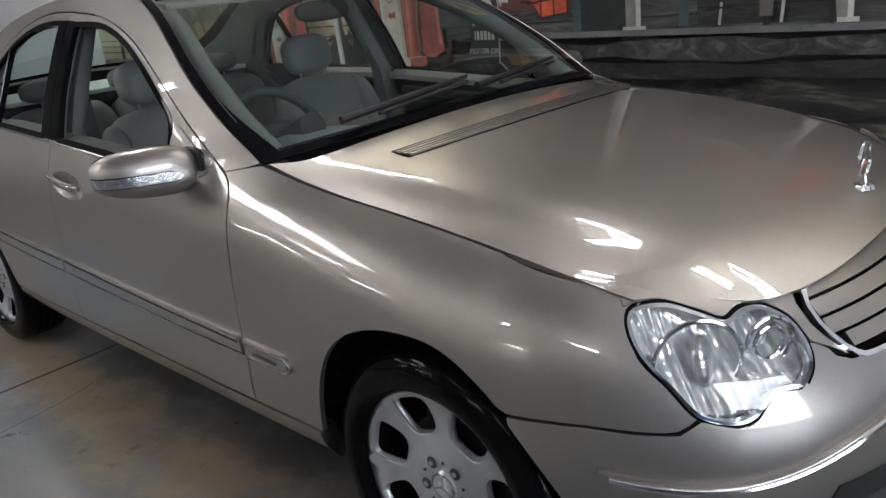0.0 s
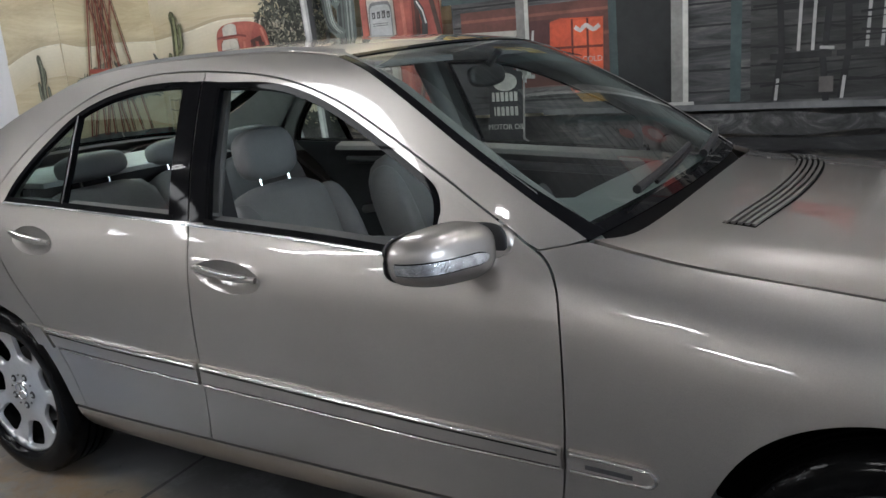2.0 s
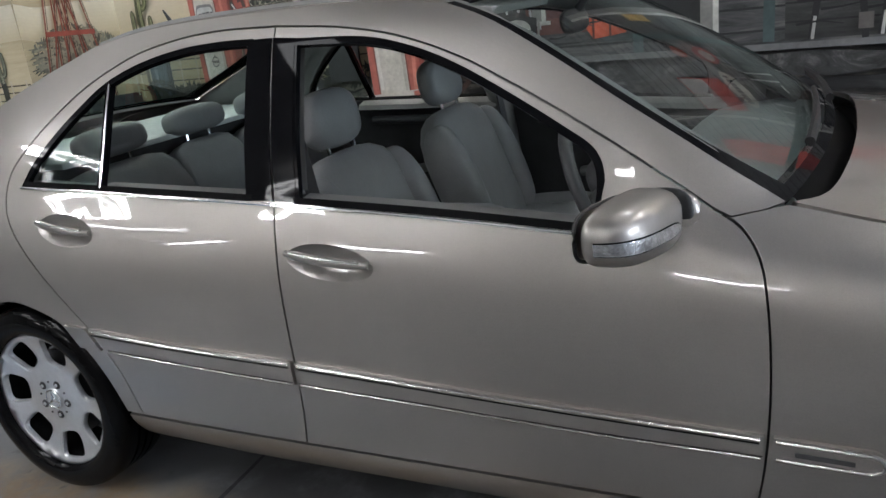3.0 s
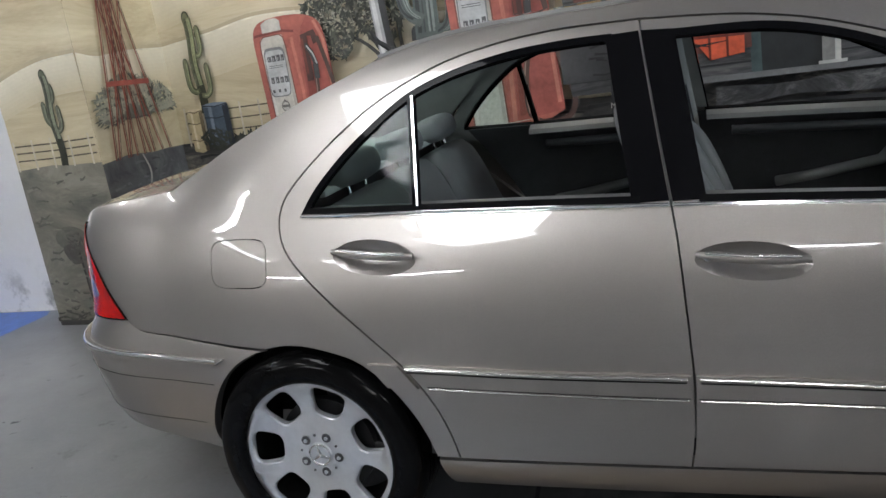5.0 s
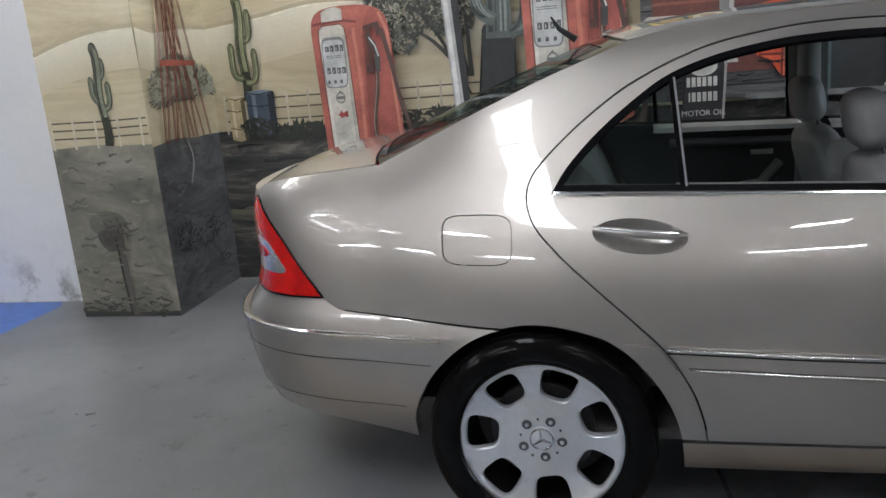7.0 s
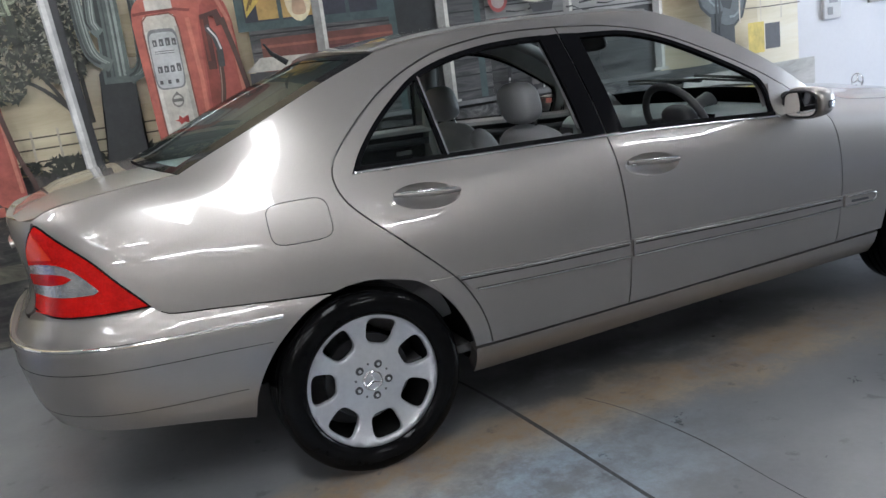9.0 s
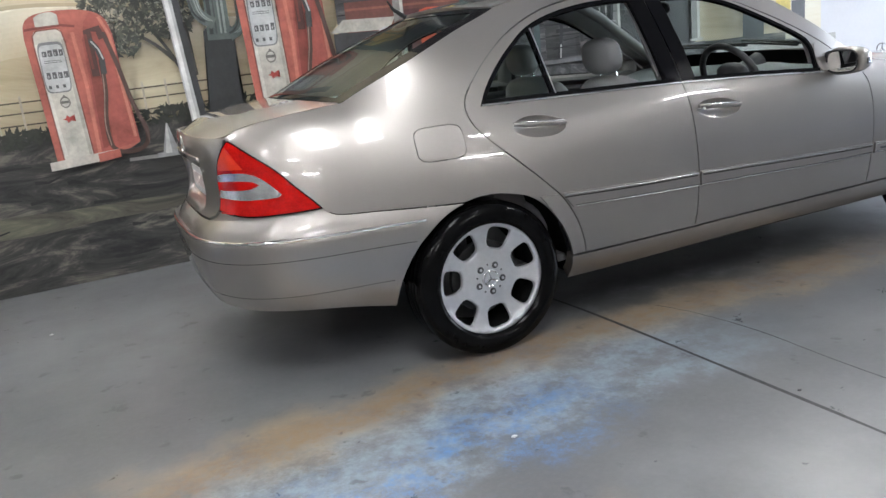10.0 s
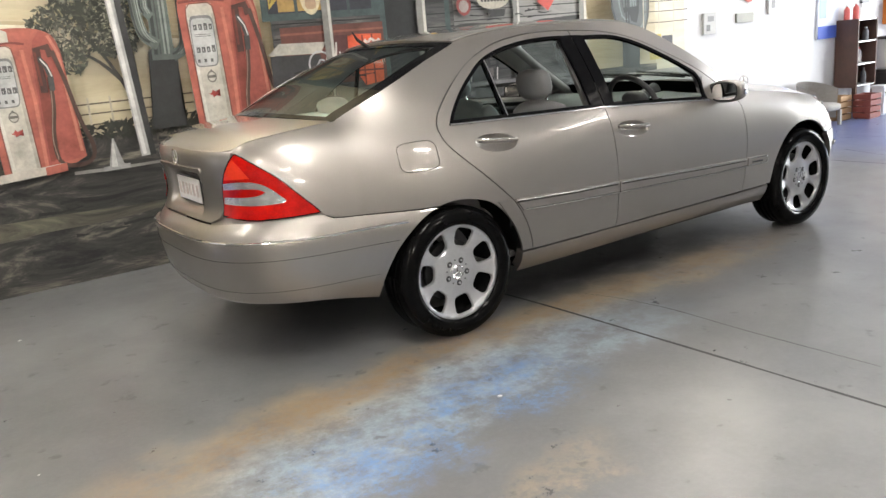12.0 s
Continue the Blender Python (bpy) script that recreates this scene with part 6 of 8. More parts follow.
def cactus(cv, u, z0, h, arms, colour=GREEN_P, w=0.05):
    """A saguaro: rounded limbs with a dark outline, a lit side and ribs, on a bare dark foot."""
    trunk = [(u + 0.008 * math.sin(i * 0.9), z0 + h * i / 10) for i in range(11)]
    limbs = [curve_pts(((u, z0 + h * a), (u + s * 0.55 * d, z0 + h * (a - 0.01)), (u + s * d, z0 + h * (a + 0.06)), (u + s * d * 1.02, z0 + h * (a + t))), w * 0.4) for a, s, d, t in arms]
    dark, pale = tuple(c * 0.22 for c in colour), tuple(min(0.6, c * 2.3) for c in colour)

    def tips(k, c):
        cv.shapes("painted_tip", [ellipse(u, z0 + h, w * 0.5 * k, w * 0.75 * k, 14)] + [ellipse(ln[-1][0], ln[-1][1], w * 0.33 * k, w * 0.5 * k, 14) for ln in limbs], c)
    cv.strokes("painted_outline", [trunk] , w * 1.2, dark)
    cv.strokes("painted_outline", limbs, w * 0.84, dark)
    tips(1.2, dark)
    cv.strokes("painted_cactus", [trunk[3:]], w, colour)
    cv.strokes("painted_cactus_arm", limbs, w * 0.62, colour)
    tips(0.95, colour)
    cv.strokes("painted_rib", [[(p[0] + w * o, p[1]) for p in trunk[3:]] for o in (0.05, 0.22, 0.36)] + [[(q[0] + w * 0.13, q[1]) for q in ln[1:]] for ln in limbs], w * 0.09, pale)
    cv.strokes("painted_shade", [[(p[0] - w * o, p[1]) for p in trunk] for o in (0.14, 0.3)], w * 0.1, dark)


def streaks(cv, name, u0, u1, z0, z1, count, length, width, colour):
    """Short level brush dabs strewn over a stretch of ground."""
    out = []
    for _ in range(count):
        a, z = rng.uniform(u0, u1 - length), rng.uniform(z0, z1)
        b = a + length * rng.uniform(0.25, 1.0)
        out.append([(a, z), ((a + b) / 2, z + rng.uniform(-0.012, 0.012)), (b, z + rng.uniform(-0.02, 0.02))])
    cv.strokes(name, out, (width, width * 0.35), colour)


def ridge(cv, pts, deep=0.20):
    """A dune's crest: a dark line of shade above it and pale sand that fades away below."""
    line = curve_pts(pts, 0.06)
    n = 9
    for k in range(n - 1, -1, -1):
        f = k / n
        c = tuple(a + (b - a) * f for a, b in zip((0.70, 0.655, 0.53), (0.56, 0.49, 0.335)))
        cv.strokes("painted_dune", [[(p[0], p[1] - deep * (k + 0.5) / n) for p in line]], deep / n * 1.3, pigment(c, 0.08, 3.0))
    cv.strokes("painted_crest_shade", [[(p[0], p[1] + 0.012) for p in line]], 0.03, pigment((0.45, 0.385, 0.255), 0.12, 3.0))
    cv.strokes("painted_crest", [line], 0.010, (0.72, 0.68, 0.57))


def leaves(cv, name, u, z, ru, rz, count, size, colour):
    out = []
    for _ in range(count):
        a, r = rng.random() * 6.283, math.sqrt(rng.random())
        x, y = u + ru * r * math.cos(a), z + rz * r * math.sin(a)
        t = rng.random() * 6.283
        s = size * (0.5 + rng.random())
        out.append([(x + s * math.cos(t), y + s * math.sin(t)), (x - 0.35 * s * math.sin(t), y + 0.35 * s * math.cos(t)), (x - s * math.cos(t), y - s * math.sin(t)), (x + 0.35 * s * math.sin(t), y - 0.35 * s * math.cos(t))])
    cv.shapes(name, out, colour)


def fence(cv, u0, u1, z0, z1, gap=0.14):
    n = max(1, int((u1 - u0) / gap))
    cv.strokes("painted_rails", [[(u0, z0 + (z1 - z0) * k), ((u0 + u1) / 2, z0 + (z1 - z0) * k - 0.004), (u1, z0 + (z1 - z0) * k)] for k in (0.25, 0.6, 0.92)], 0.009, (0.10, 0.085, 0.06))
    cv.strokes("painted_posts", [[(u0 + gap * i, z0 - 0.03), (u0 + gap * i + 0.004, z1 + 0.02)] for i in range(n + 1)], 0.013, (0.55, 0.50, 0.40))


def fronds(cv, u, z, ru, rz, count, colour, r_min=0.25):
    """A spreading bush: short feathery strokes fanning out from its foot, kept on the canvas."""
    lines = []
    lo, hi = {id(face): (-2.9, -2.272), id(flank): (PIER_Y + 0.002, WALL_Y - 0.01), id(main): (-2.26, 5.0)}[id(cv)]
    for _ in range(count):
        a = math.pi * (0.06 + 0.88 * rng.random())
        r0, r1 = r_min + (0.85 - r_min) * rng.random(), 0.0
        r1 = min(1.0, r0 + 0.12 + 0.2 * rng.random())
        p0 = (u + ru * r0 * math.cos(a), z + rz * r0 * math.sin(a) - 0.05 * r0)
        p1 = (u + ru * r1 * math.cos(a + 0.1), z + rz * r1 * math.sin(a + 0.1) - 0.07 * r1)
        if lo < p0[0] < hi and lo < p1[0] < hi:
            lines.append([p0, p1])
            for s in (-1, 1):
                q = ((p0[0] + p1[0]) / 2, (p0[1] + p1[1]) / 2)
                t = (q[0] + 0.035 * math.cos(a + s * 0.8), q[1] + 0.035 * math.sin(a + s * 0.8))
                if lo < t[0] < hi:
                    lines.append([q, t])
    cv.strokes("painted_frond", lines, (0.014, 0.005), colour)


# pier: sand, cactus, stump
face.paint("painted_sand", rect(-2.9, -2.270, 0.98, CEIL), SAND)
face.paint("painted_ground", [(-2.9, 0.0), (-2.270, 0.0)] + wavy(-2.270, -2.9, 1.0, 0.006, 12), OLIVE)
face.paint("painted_dark_foot", [(-2.9, 0.0), (-2.27, 0.0), (-2.27, 0.03), (-2.5, 0.026), (-2.9, 0.035)], (0.05, 0.05, 0.05))
ridge(face, ((-2.9, 1.50), (-2.7, 1.56), (-2.5, 1.60), (-2.272, 1.61)))
fence(face, -2.88, -2.28, 1.02, 1.15)
cactus(face, -2.53, 1.0, 0.52, ((0.48, -1, 0.045, 0.20), (0.40, 1, 0.05, 0.22), (0.72, 1, 0.035, 0.14)), (0.15, 0.16, 0.115), 0.042)
face.paint("painted_rock", ellipse(-2.63, 0.56, 0.12, 0.075), (0.13, 0.125, 0.105))
face.paint("painted_shadow", curve_pts(((-2.71, 0.5), (-2.62, 0.53), (-2.55, 0.5), (-2.56, 0.42), (-2.66, 0.40)), 0.02, True), (0.085, 0.082, 0.07))
face.strokes("painted_stump", [[(-2.575, 0.47), (-2.57, 0.25), (-2.555, 0.01)]], 0.05, (0.10, 0.093, 0.08))
face.strokes("painted_shade", [[(-2.595, 0.47), (-2.59, 0.25), (-2.575, 0.01)]], 0.014, (0.03, 0.028, 0.025))
for c, n in (((0.205, 0.195, 0.16), 40), ((0.105, 0.10, 0.086), 40)):
    streaks(face, "painted_ground_dab", -2.89, -2.28, 0.05, 0.96, n, 0.10, 0.018, c)
leaves(face, "painted_scrub", -2.58, 0.50, 0.09, 0.09, 60, 0.016, (0.075, 0.07, 0.06))
streaks(face, "painted_foot_scrub", -2.89, -2.28, 0.01, 0.12, 50, 0.06, 0.014, (0.06, 0.058, 0.05))
# the pier's flank: the windmill tower
flank.paint("painted_sand", rect(PIER_Y, WALL_Y, 0.94, CEIL), SAND)
flank.paint("painted_ground", [(PIER_Y, 0.0), (WALL_Y, 0.0)] + wavy(WALL_Y, PIER_Y, 0.98, 0.01, 10), SLATE)
ridge(flank, ((PIER_Y, 1.61), (1.35, 1.58), (1.6, 1.60), (WALL_Y, 1.60)))
for c, n in (((0.055, 0.056, 0.061), 50), ((0.125, 0.127, 0.132), 40)):
    streaks(flank, "painted_ground_dab", PIER_Y + 0.02, WALL_Y - 0.02, 0.05, 0.95, n, 0.11, 0.018, c)
leaves(flank, "painted_dark_scrub", 1.5, 0.42, 0.28, 0.1, 90, 0.02, (0.03, 0.031, 0.034))
flank.strokes("painted_path", [curve_pts(((1.52, 0.98), (1.56, 0.86), (1.50, 0.72)), 0.04)], (0.012, 0.02), (0.34, 0.33, 0.30))
fronds(flank, 1.55, 1.20, 0.46, 0.33, 240, (0.075, 0.078, 0.065), 0.0)
fronds(flank, 1.55, 1.21, 0.45, 0.33, 170, (0.15, 0.155, 0.125), 0.0)
fronds(flank, 1.55, 1.20, 0.45, 0.32, 130, (0.29, 0.285, 0.22))

tw = [[(1.5 + (b - 1.5), 0.98), (1.5 + (b - 1.5) * 0.28, 2.0)] for b in (1.27, 1.38, 1.46, 1.53, 1.62, 1.78)] + [[(1.30, 0.98), (1.56, 2.0)], [(1.70, 0.98), (1.45, 2.0)], [(1.40, 0.98), (1.60, 1.9)], [(1.58, 0.98), (1.42, 1.9)]]
flank.strokes("painted_tower", tw, 0.012, RUST_P)
flank.strokes("painted_tower_shade", [[(p[0] + 0.014, p[1]) for p in ln] for ln in tw], 0.006, (0.05, 0.02, 0.015))
flank.strokes("painted_tower_rail", [[(1.34, 1.42), (1.72, 1.41)]], 0.030, (0.30, 0.07, 0.05))

# main wall: sand, dunes, ground
main.paint("painted_sand", rect(-2.27, 4.55, 0.9, CEIL), SAND)
main.paint("painted_sand", rect(4.55, 5.0, 0.0, CEIL), SANDPALE)
ridge(main, ((-2.27, 1.60), (-1.9, 1.64), (-1.54, 1.69), (-1.1, 1.66), (-0.5, 1.55), (0.3, 1.50)), 0.26)
ridge(main, ((-2.27, 1.95), (-1.6, 2.06), (-0.8, 2.0), (0.3, 2.1)), 0.25)
main.paint("painted_ground", rect(-2.27, 4.55, 0.0, 0.60), ROAD)
main.paint("painted_ground", [(-2.27, 0.6), (4.55, 0.6)] + wavy(4.55, -2.27, 0.96, 0.008, 40, 2), ROAD)
main.paint("painted_track", wavy(-2.27, 3.2, 0.38, 0.02, 30, 8) + wavy(3.2, -2.27, 0.47, 0.015, 30, 9), streaked("mural_track", (0.05, 0.048, 0.04), (0.12, 0.115, 0.085), (0.26, 0.24, 0.17), 1.5, 8.0))
main.paint("painted_kerb", wavy(-1.1, 0.9, 0.715, 0.003, 20, 4) + wavy(0.9, -1.1, 0.735, 0.003, 20, 4), (0.27, 0.265, 0.25))
streaks(main, "painted_road_dab", -2.25, 4.4, 0.05, 0.92, 60, 0.3, 0.022, (0.022, 0.022, 0.023))
fence(main, -2.2, 0.1, 0.98, 1.18)
leaves(main, "painted_brush", -1.75, 0.95, 0.32, 0.05, 160, 0.03, BRUSH)
leaves(main, "painted_brush", -0.5, 0.98, 0.55, 0.06, 260, 0.03, BRUSH)
cactus(main, -2.03, 1.15, 0.60, ((0.25, -1, 0.07, 0.3), (0.2, 1, 0.075, 0.28), (0.62, 1, 0.06, 0.25)), (0.17, 0.18, 0.10), 0.05)
# barrels
for bu, bw, z0, z1, c, edge_c, light in ((-2.115, 0.055, 0.90, 1.175, (0.46, 0.375, 0.225), (0.13, 0.10, 0.055), (0.62, 0.54, 0.37)), (-1.95, 0.092, 0.93, 1.20, (0.06, 0.085, 0.115), (0.015, 0.02, 0.03), (0.17, 0.21, 0.26))):
    main.paint("painted_barrel", [(bu - bw, z0 + 0.015), (bu, z0), (bu + bw, z0 + 0.015), (bu + bw, z1), (bu - bw, z1)], c)
    main.strokes("painted_barrel_shade", [[(bu + bw * o, z0 + 0.012), (bu + bw * o, z1)] for o in (0.72, 0.9)], bw * 0.3, edge_c)
    main.strokes("painted_barrel_light", [[(bu - bw * 0.45, z0 + 0.03), (bu - bw * 0.45, z1 - 0.01)]], bw * 0.28, light)
    main.paint("painted_barrel_top", ellipse(bu, z1, bw, 0.014), light)
    main.strokes("painted_hoops", [[(bu - bw, zz), (bu, zz - 0.012), (bu + bw, zz)] for zz in (z1, z1 - 0.075, z0 + 0.09)], 0.007, edge_c)
leaves(main, "painted_scrub", -1.98, 0.98, 0.12, 0.06, 60, 0.025, BRUSH)


def pump(u, z, s):
    """A tall petrol pump: white front, red flanks, a hose at the side. u, z: foot of its near edge; s: scale."""
    q = lambda pts: [(u + a * s, z + b * s) for a, b in pts]
    crown = curve_pts(((0.0, 0.84), (0.012, 0.93), (0.06, 0.985), (0.17, 1.01), (0.34, 1.01), (0.46, 0.985), (0.53, 0.93), (0.56, 0.82)), 0.03)
    main.paint("painted_pump", q([(0.03, 0.0)] + crown + [(0.60, 0.06), (0.52, 0.02)]), RED_P)
    main.paint("painted_pump_side", q([(0.33, 0.02), (0.36, 0.80), (0.39, 0.92), (0.44, 0.985), (0.53, 0.93), (0.56, 0.82), (0.60, 0.06)]), (0.33, 0.085, 0.065))
    main.strokes("painted_side_shade", [q(((0.36 + 0.022 * k, 0.05 + 0.01 * k), (0.375 + 0.02 * k, 0.5), (0.385 + 0.016 * k, 0.86))) for k in range(3)], (0.03 * s, 0.02 * s), (0.23, 0.055, 0.042))
    main.strokes("painted_side_light", [q(((0.575, 0.1), (0.553, 0.5), (0.54, 0.82), (0.49, 0.95)))], 0.022 * s, (0.50, 0.19, 0.14))
    main.strokes("painted_top_shade", [q(((0.012, 0.90), (0.06, 0.905), (0.24, 0.915), (0.33, 0.90)))], 0.016 * s, (0.20, 0.05, 0.04))
    main.paint("painted_pump_front", q([(0.075, 0.0)] + curve_pts(((0.05, 0.80), (0.055, 0.86), (0.085, 0.89), (0.21, 0.895), (0.24, 0.87), (0.25, 0.80)), 0.02) + [(0.275, 0.0)]), (0.52, 0.50, 0.445))
    main.strokes("painted_front_shade", [q(((0.255, 0.02), (0.245, 0.4), (0.236, 0.82)))], 0.02 * s, (0.40, 0.38, 0.335))
    main.strokes("painted_front_light", [q(((0.095, 0.03), (0.078, 0.42), (0.068, 0.8)))], 0.02 * s, (0.62, 0.60, 0.55))
    main.strokes("painted_edge_shade", [q([(0.075, 0.0), (0.05, 0.80), (0.055, 0.86), (0.085, 0.89), (0.21, 0.895), (0.24, 0.87), (0.25, 0.80), (0.275, 0.0)])], 0.009 * s, (0.20, 0.07, 0.05))
    main.paint("painted_pump_crown", q([(0.085, 0.915)] + curve_pts(((0.085, 0.975), (0.13, 1.0), (0.20, 1.005), (0.235, 0.985)), 0.02) + [(0.235, 0.92)]), (0.54, 0.52, 0.47))
    main.paint("painted_dial", q(oval(0.148, 0.64, 0.085, 0.172, 0, 6)), (0.20, 0.205, 0.21))
    main.paint("painted_dial_plate", q(oval(0.148, 0.635, 0.077, 0.158, 0, 6)), (0.46, 0.475, 0.48))
    fig = random.Random(int(u * 100))
    main.shapes("painted_figures", [q(rect(0.088 + 0.036 * i, 0.111 + 0.036 * i + 0.006 * fig.random(), zz, zz + 0.036 + 0.01 * fig.random())) for i in range(4) for zz in (0.715, 0.565)] + [q(rect(0.085 + 0.045 * i, 0.103 + 0.045 * i, 0.50, 0.522)) for i in range(3)] + [q(rect(0.09, 0.20, 0.672 + 0.012 * i, 0.676 + 0.012 * i)) for i in range(2)], (0.10, 0.10, 0.105))
    main.shapes("painted_figure_gaps", [q(rect(0.095 + 0.036 * i, 0.101 + 0.036 * i, zz + 0.008, zz + 0.026)) for i in range(4) for zz in (0.715, 0.565)], (0.42, 0.43, 0.43))
    main.paint("painted_emblem", q(ellipse(0.165, 0.40, 0.034, 0.04)), (0.20, 0.19, 0.175))
    main.paint("painted_emblem", q(ellipse(0.165, 0.40, 0.026, 0.03)), (0.52, 0.50, 0.45))
    main.shapes("painted_emblem_mark", [q(rect(0.135, 0.196, 0.392, 0.41)), q([(0.148, 0.43), (0.165, 0.452), (0.183, 0.43)])], (0.16, 0.15, 0.14))
    main.shapes("painted_red_mark", [q([(0.125, 0.285), (0.145, 0.29), (0.155, 0.312), (0.17, 0.295), (0.205, 0.31), (0.19, 0.285), (0.205, 0.262), (0.178, 0.272), (0.155, 0.258), (0.15, 0.275)])], (0.36, 0.06, 0.05))
    main.strokes("painted_pump_edge", [q([(0.315, 0.02), (0.325, 0.5), (0.305, 0.86)])], 0.024 * s, (0.52, 0.18, 0.13))
    main.strokes("painted_recess", [q([(0.40, 0.55), (0.40, 0.86), (0.47, 0.87), (0.49, 0.8)])], 0.05 * s, (0.075, 0.03, 0.025))
    main.strokes("painted_hose", [q(curve_pts(((0.45, 0.66), (0.44, 0.45), (0.40, 0.22), (0.41, 0.05), (0.50, 0.0), (0.62, 0.02), (0.66, 0.12), (0.60, 0.34), (0.55, 0.62), (0.50, 0.84)), 0.04))], 0.030 * s, (0.075, 0.042, 0.034))
    main.strokes("painted_hose_glint", [q(curve_pts(((0.445, 0.62), (0.432, 0.45), (0.392, 0.22), (0.402, 0.06)), 0.04))], 0.007 * s, (0.28, 0.2, 0.16))
    main.strokes("painted_nozzle", [q([(0.40, 0.80), (0.44, 0.74), (0.46, 0.66), (0.455, 0.56)])], 0.035 * s, (0.06, 0.06, 0.06))
    main.strokes("painted_glint", [q([(0.41, 0.79), (0.45, 0.73), (0.468, 0.66)])], 0.010 * s, (0.6, 0.6, 0.6))
    main.strokes("painted_holder", [q([(0.385, 0.84), (0.39, 0.6)])], 0.018 * s, (0.16, 0.04, 0.03))
    main.paint("painted_plinth", q([(-0.02, -0.06), (-0.02, 0.0), (0.44, 0.03), (0.44, -0.03)]), (0.50, 0.47, 0.42))
    main.paint("painted_plinth_end", q([(0.30, -0.045), (0.30, 0.015), (0.45, 0.03), (0.45, -0.03)]), RED_P)


# bush and tall saguaro behind the post
for k, (bx, bz, ex, ez) in enumerate(((-0.62, 1.1, -1.02, 1.72), (-0.62, 1.2, -0.86, 1.9), (-0.60, 1.2, -0.70, 1.95), (-0.66, 1.25, -1.12, 1.55))):
    main.strokes("painted_bough", [curve_pts(((bx, bz), ((bx + ex) / 2 + 0.03, (bz + ez) / 2 + 0.05), (ex, ez)), 0.06)], (0.03, 0.008), (0.05, 0.048, 0.042))
for fu, fz, ru, rz, n in ((-0.98, 1.62, 0.24, 0.17, 330), (-0.82, 1.84, 0.25, 0.16, 330), (-0.70, 1.62, 0.16, 0.2, 220), (-1.05, 1.44, 0.16, 0.08, 120), (-0.74, 2.15, 0.34, 0.22, 260)):
    leaves(main, "painted_foliage", fu, fz, ru, rz, n, 0.026, BRUSH)
    leaves(main, "painted_foliage", fu, fz + 0.02, ru, rz, n // 2, 0.018, (0.12, 0.125, 0.095))
    leaves(main, "painted_foliage", fu + 0.01, fz + 0.04, ru * 0.95, rz * 0.9, n // 3, 0.013, (0.34, 0.335, 0.27))


def limb(pts, w0, w1, colour, light):
    """One ribbed limb of the saguaro: a body, a dark edge and pale ribs."""
    line = curve_pts(pts, 0.04)
    main.strokes("painted_limb", [line], (w0, w1), colour)
    for off, width, c in ((-0.38, 0.2, (0.03, 0.034, 0.034)), (-0.12, 0.07, (0.05, 0.06, 0.056)), (0.12, 0.1, light), (0.34, 0.13, light), (0.24, 0.05, (0.06, 0.07, 0.066))):
        main.strokes("painted_rib", [[(p[0] + w1 * off, p[1]) for p in line[1:]]], w1 * width, c)


main.paint("painted_trunk", curve_pts(((-0.57, 0.95), (-0.54, 1.15), (-0.52, 1.36), (-0.50, 1.48), (-0.34, 1.48), (-0.33, 1.34), (-0.345, 1.1), (-0.33, 0.95)), 0.04), (0.022, 0.023, 0.024))
limb(((-0.42, 1.40), (-0.41, 1.75), (-0.40, 2.3)), 0.15, 0.12, (0.085, 0.105, 0.098), (0.22, 0.25, 0.235))
limb(((-0.44, 1.50), (-0.52, 1.56), (-0.55, 1.68), (-0.56, 1.95)), 0.075, 0.065, (0.11, 0.13, 0.12), (0.27, 0.30, 0.28))
limb(((-0.36, 1.42), (-0.28, 1.47), (-0.255, 1.62), (-0.25, 2.2)), 0.075, 0.065, (0.075, 0.095, 0.09), (0.17, 0.20, 0.19))
limb(((-0.46, 1.68), (-0.50, 1.74), (-0.49, 1.9), (-0.49, 2.2)), 0.06, 0.055, (0.12, 0.145, 0.135), (0.30, 0.33, 0.31))
cactus(main, -0.90, 1.72, 0.34, ((0.35, -1, 0.06, 0.3), (0.5, 1, 0.05, 0.28)), (0.20, 0.22, 0.16), 0.035)
pump(-1.535, 0.79, 0.86)
pump(-0.285, 0.86, 1.0)
# sign post and cone
main.strokes("painted_post", [[(-0.735, 2.6), (-0.715, 2.0), (-0.645, 0.79)]], 0.075, (0.40, 0.40, 0.40))
main.strokes("painted_post_light", [[(-0.75, 2.6), (-0.73, 2.0), (-0.66, 0.80)]], 0.025, (0.62, 0.62, 0.61))
main.strokes("painted_post_shade", [[(-0.685, 2.2), (-0.655, 1.6), (-0.605, 0.79)]], 0.04, (0.03, 0.03, 0.032))
main.paint("painted_round_sign", ellipse(-0.80, 2.17, 0.12, 0.12), (0.50, 0.46, 0.40))
main.paint("painted_round_sign", ellipse(-0.80, 2.17, 0.09, 0.09), (0.45, 0.20, 0.15))
main.strokes("painted_cone_foot", [[(-0.935, 0.738), (-0.765, 0.742)]], 0.03, (0.30, 0.30, 0.30))
main.strokes("painted_cone", [[(-0.85, 0.74), (-0.85, 0.83), (-0.848, 0.93)]], (0.105, 0.010), (0.33, 0.33, 0.33))
main.strokes("painted_cone_light", [[(-0.865, 0.745), (-0.858, 0.83), (-0.849, 0.925)]], (0.04, 0.004), (0.52, 0.52, 0.51))

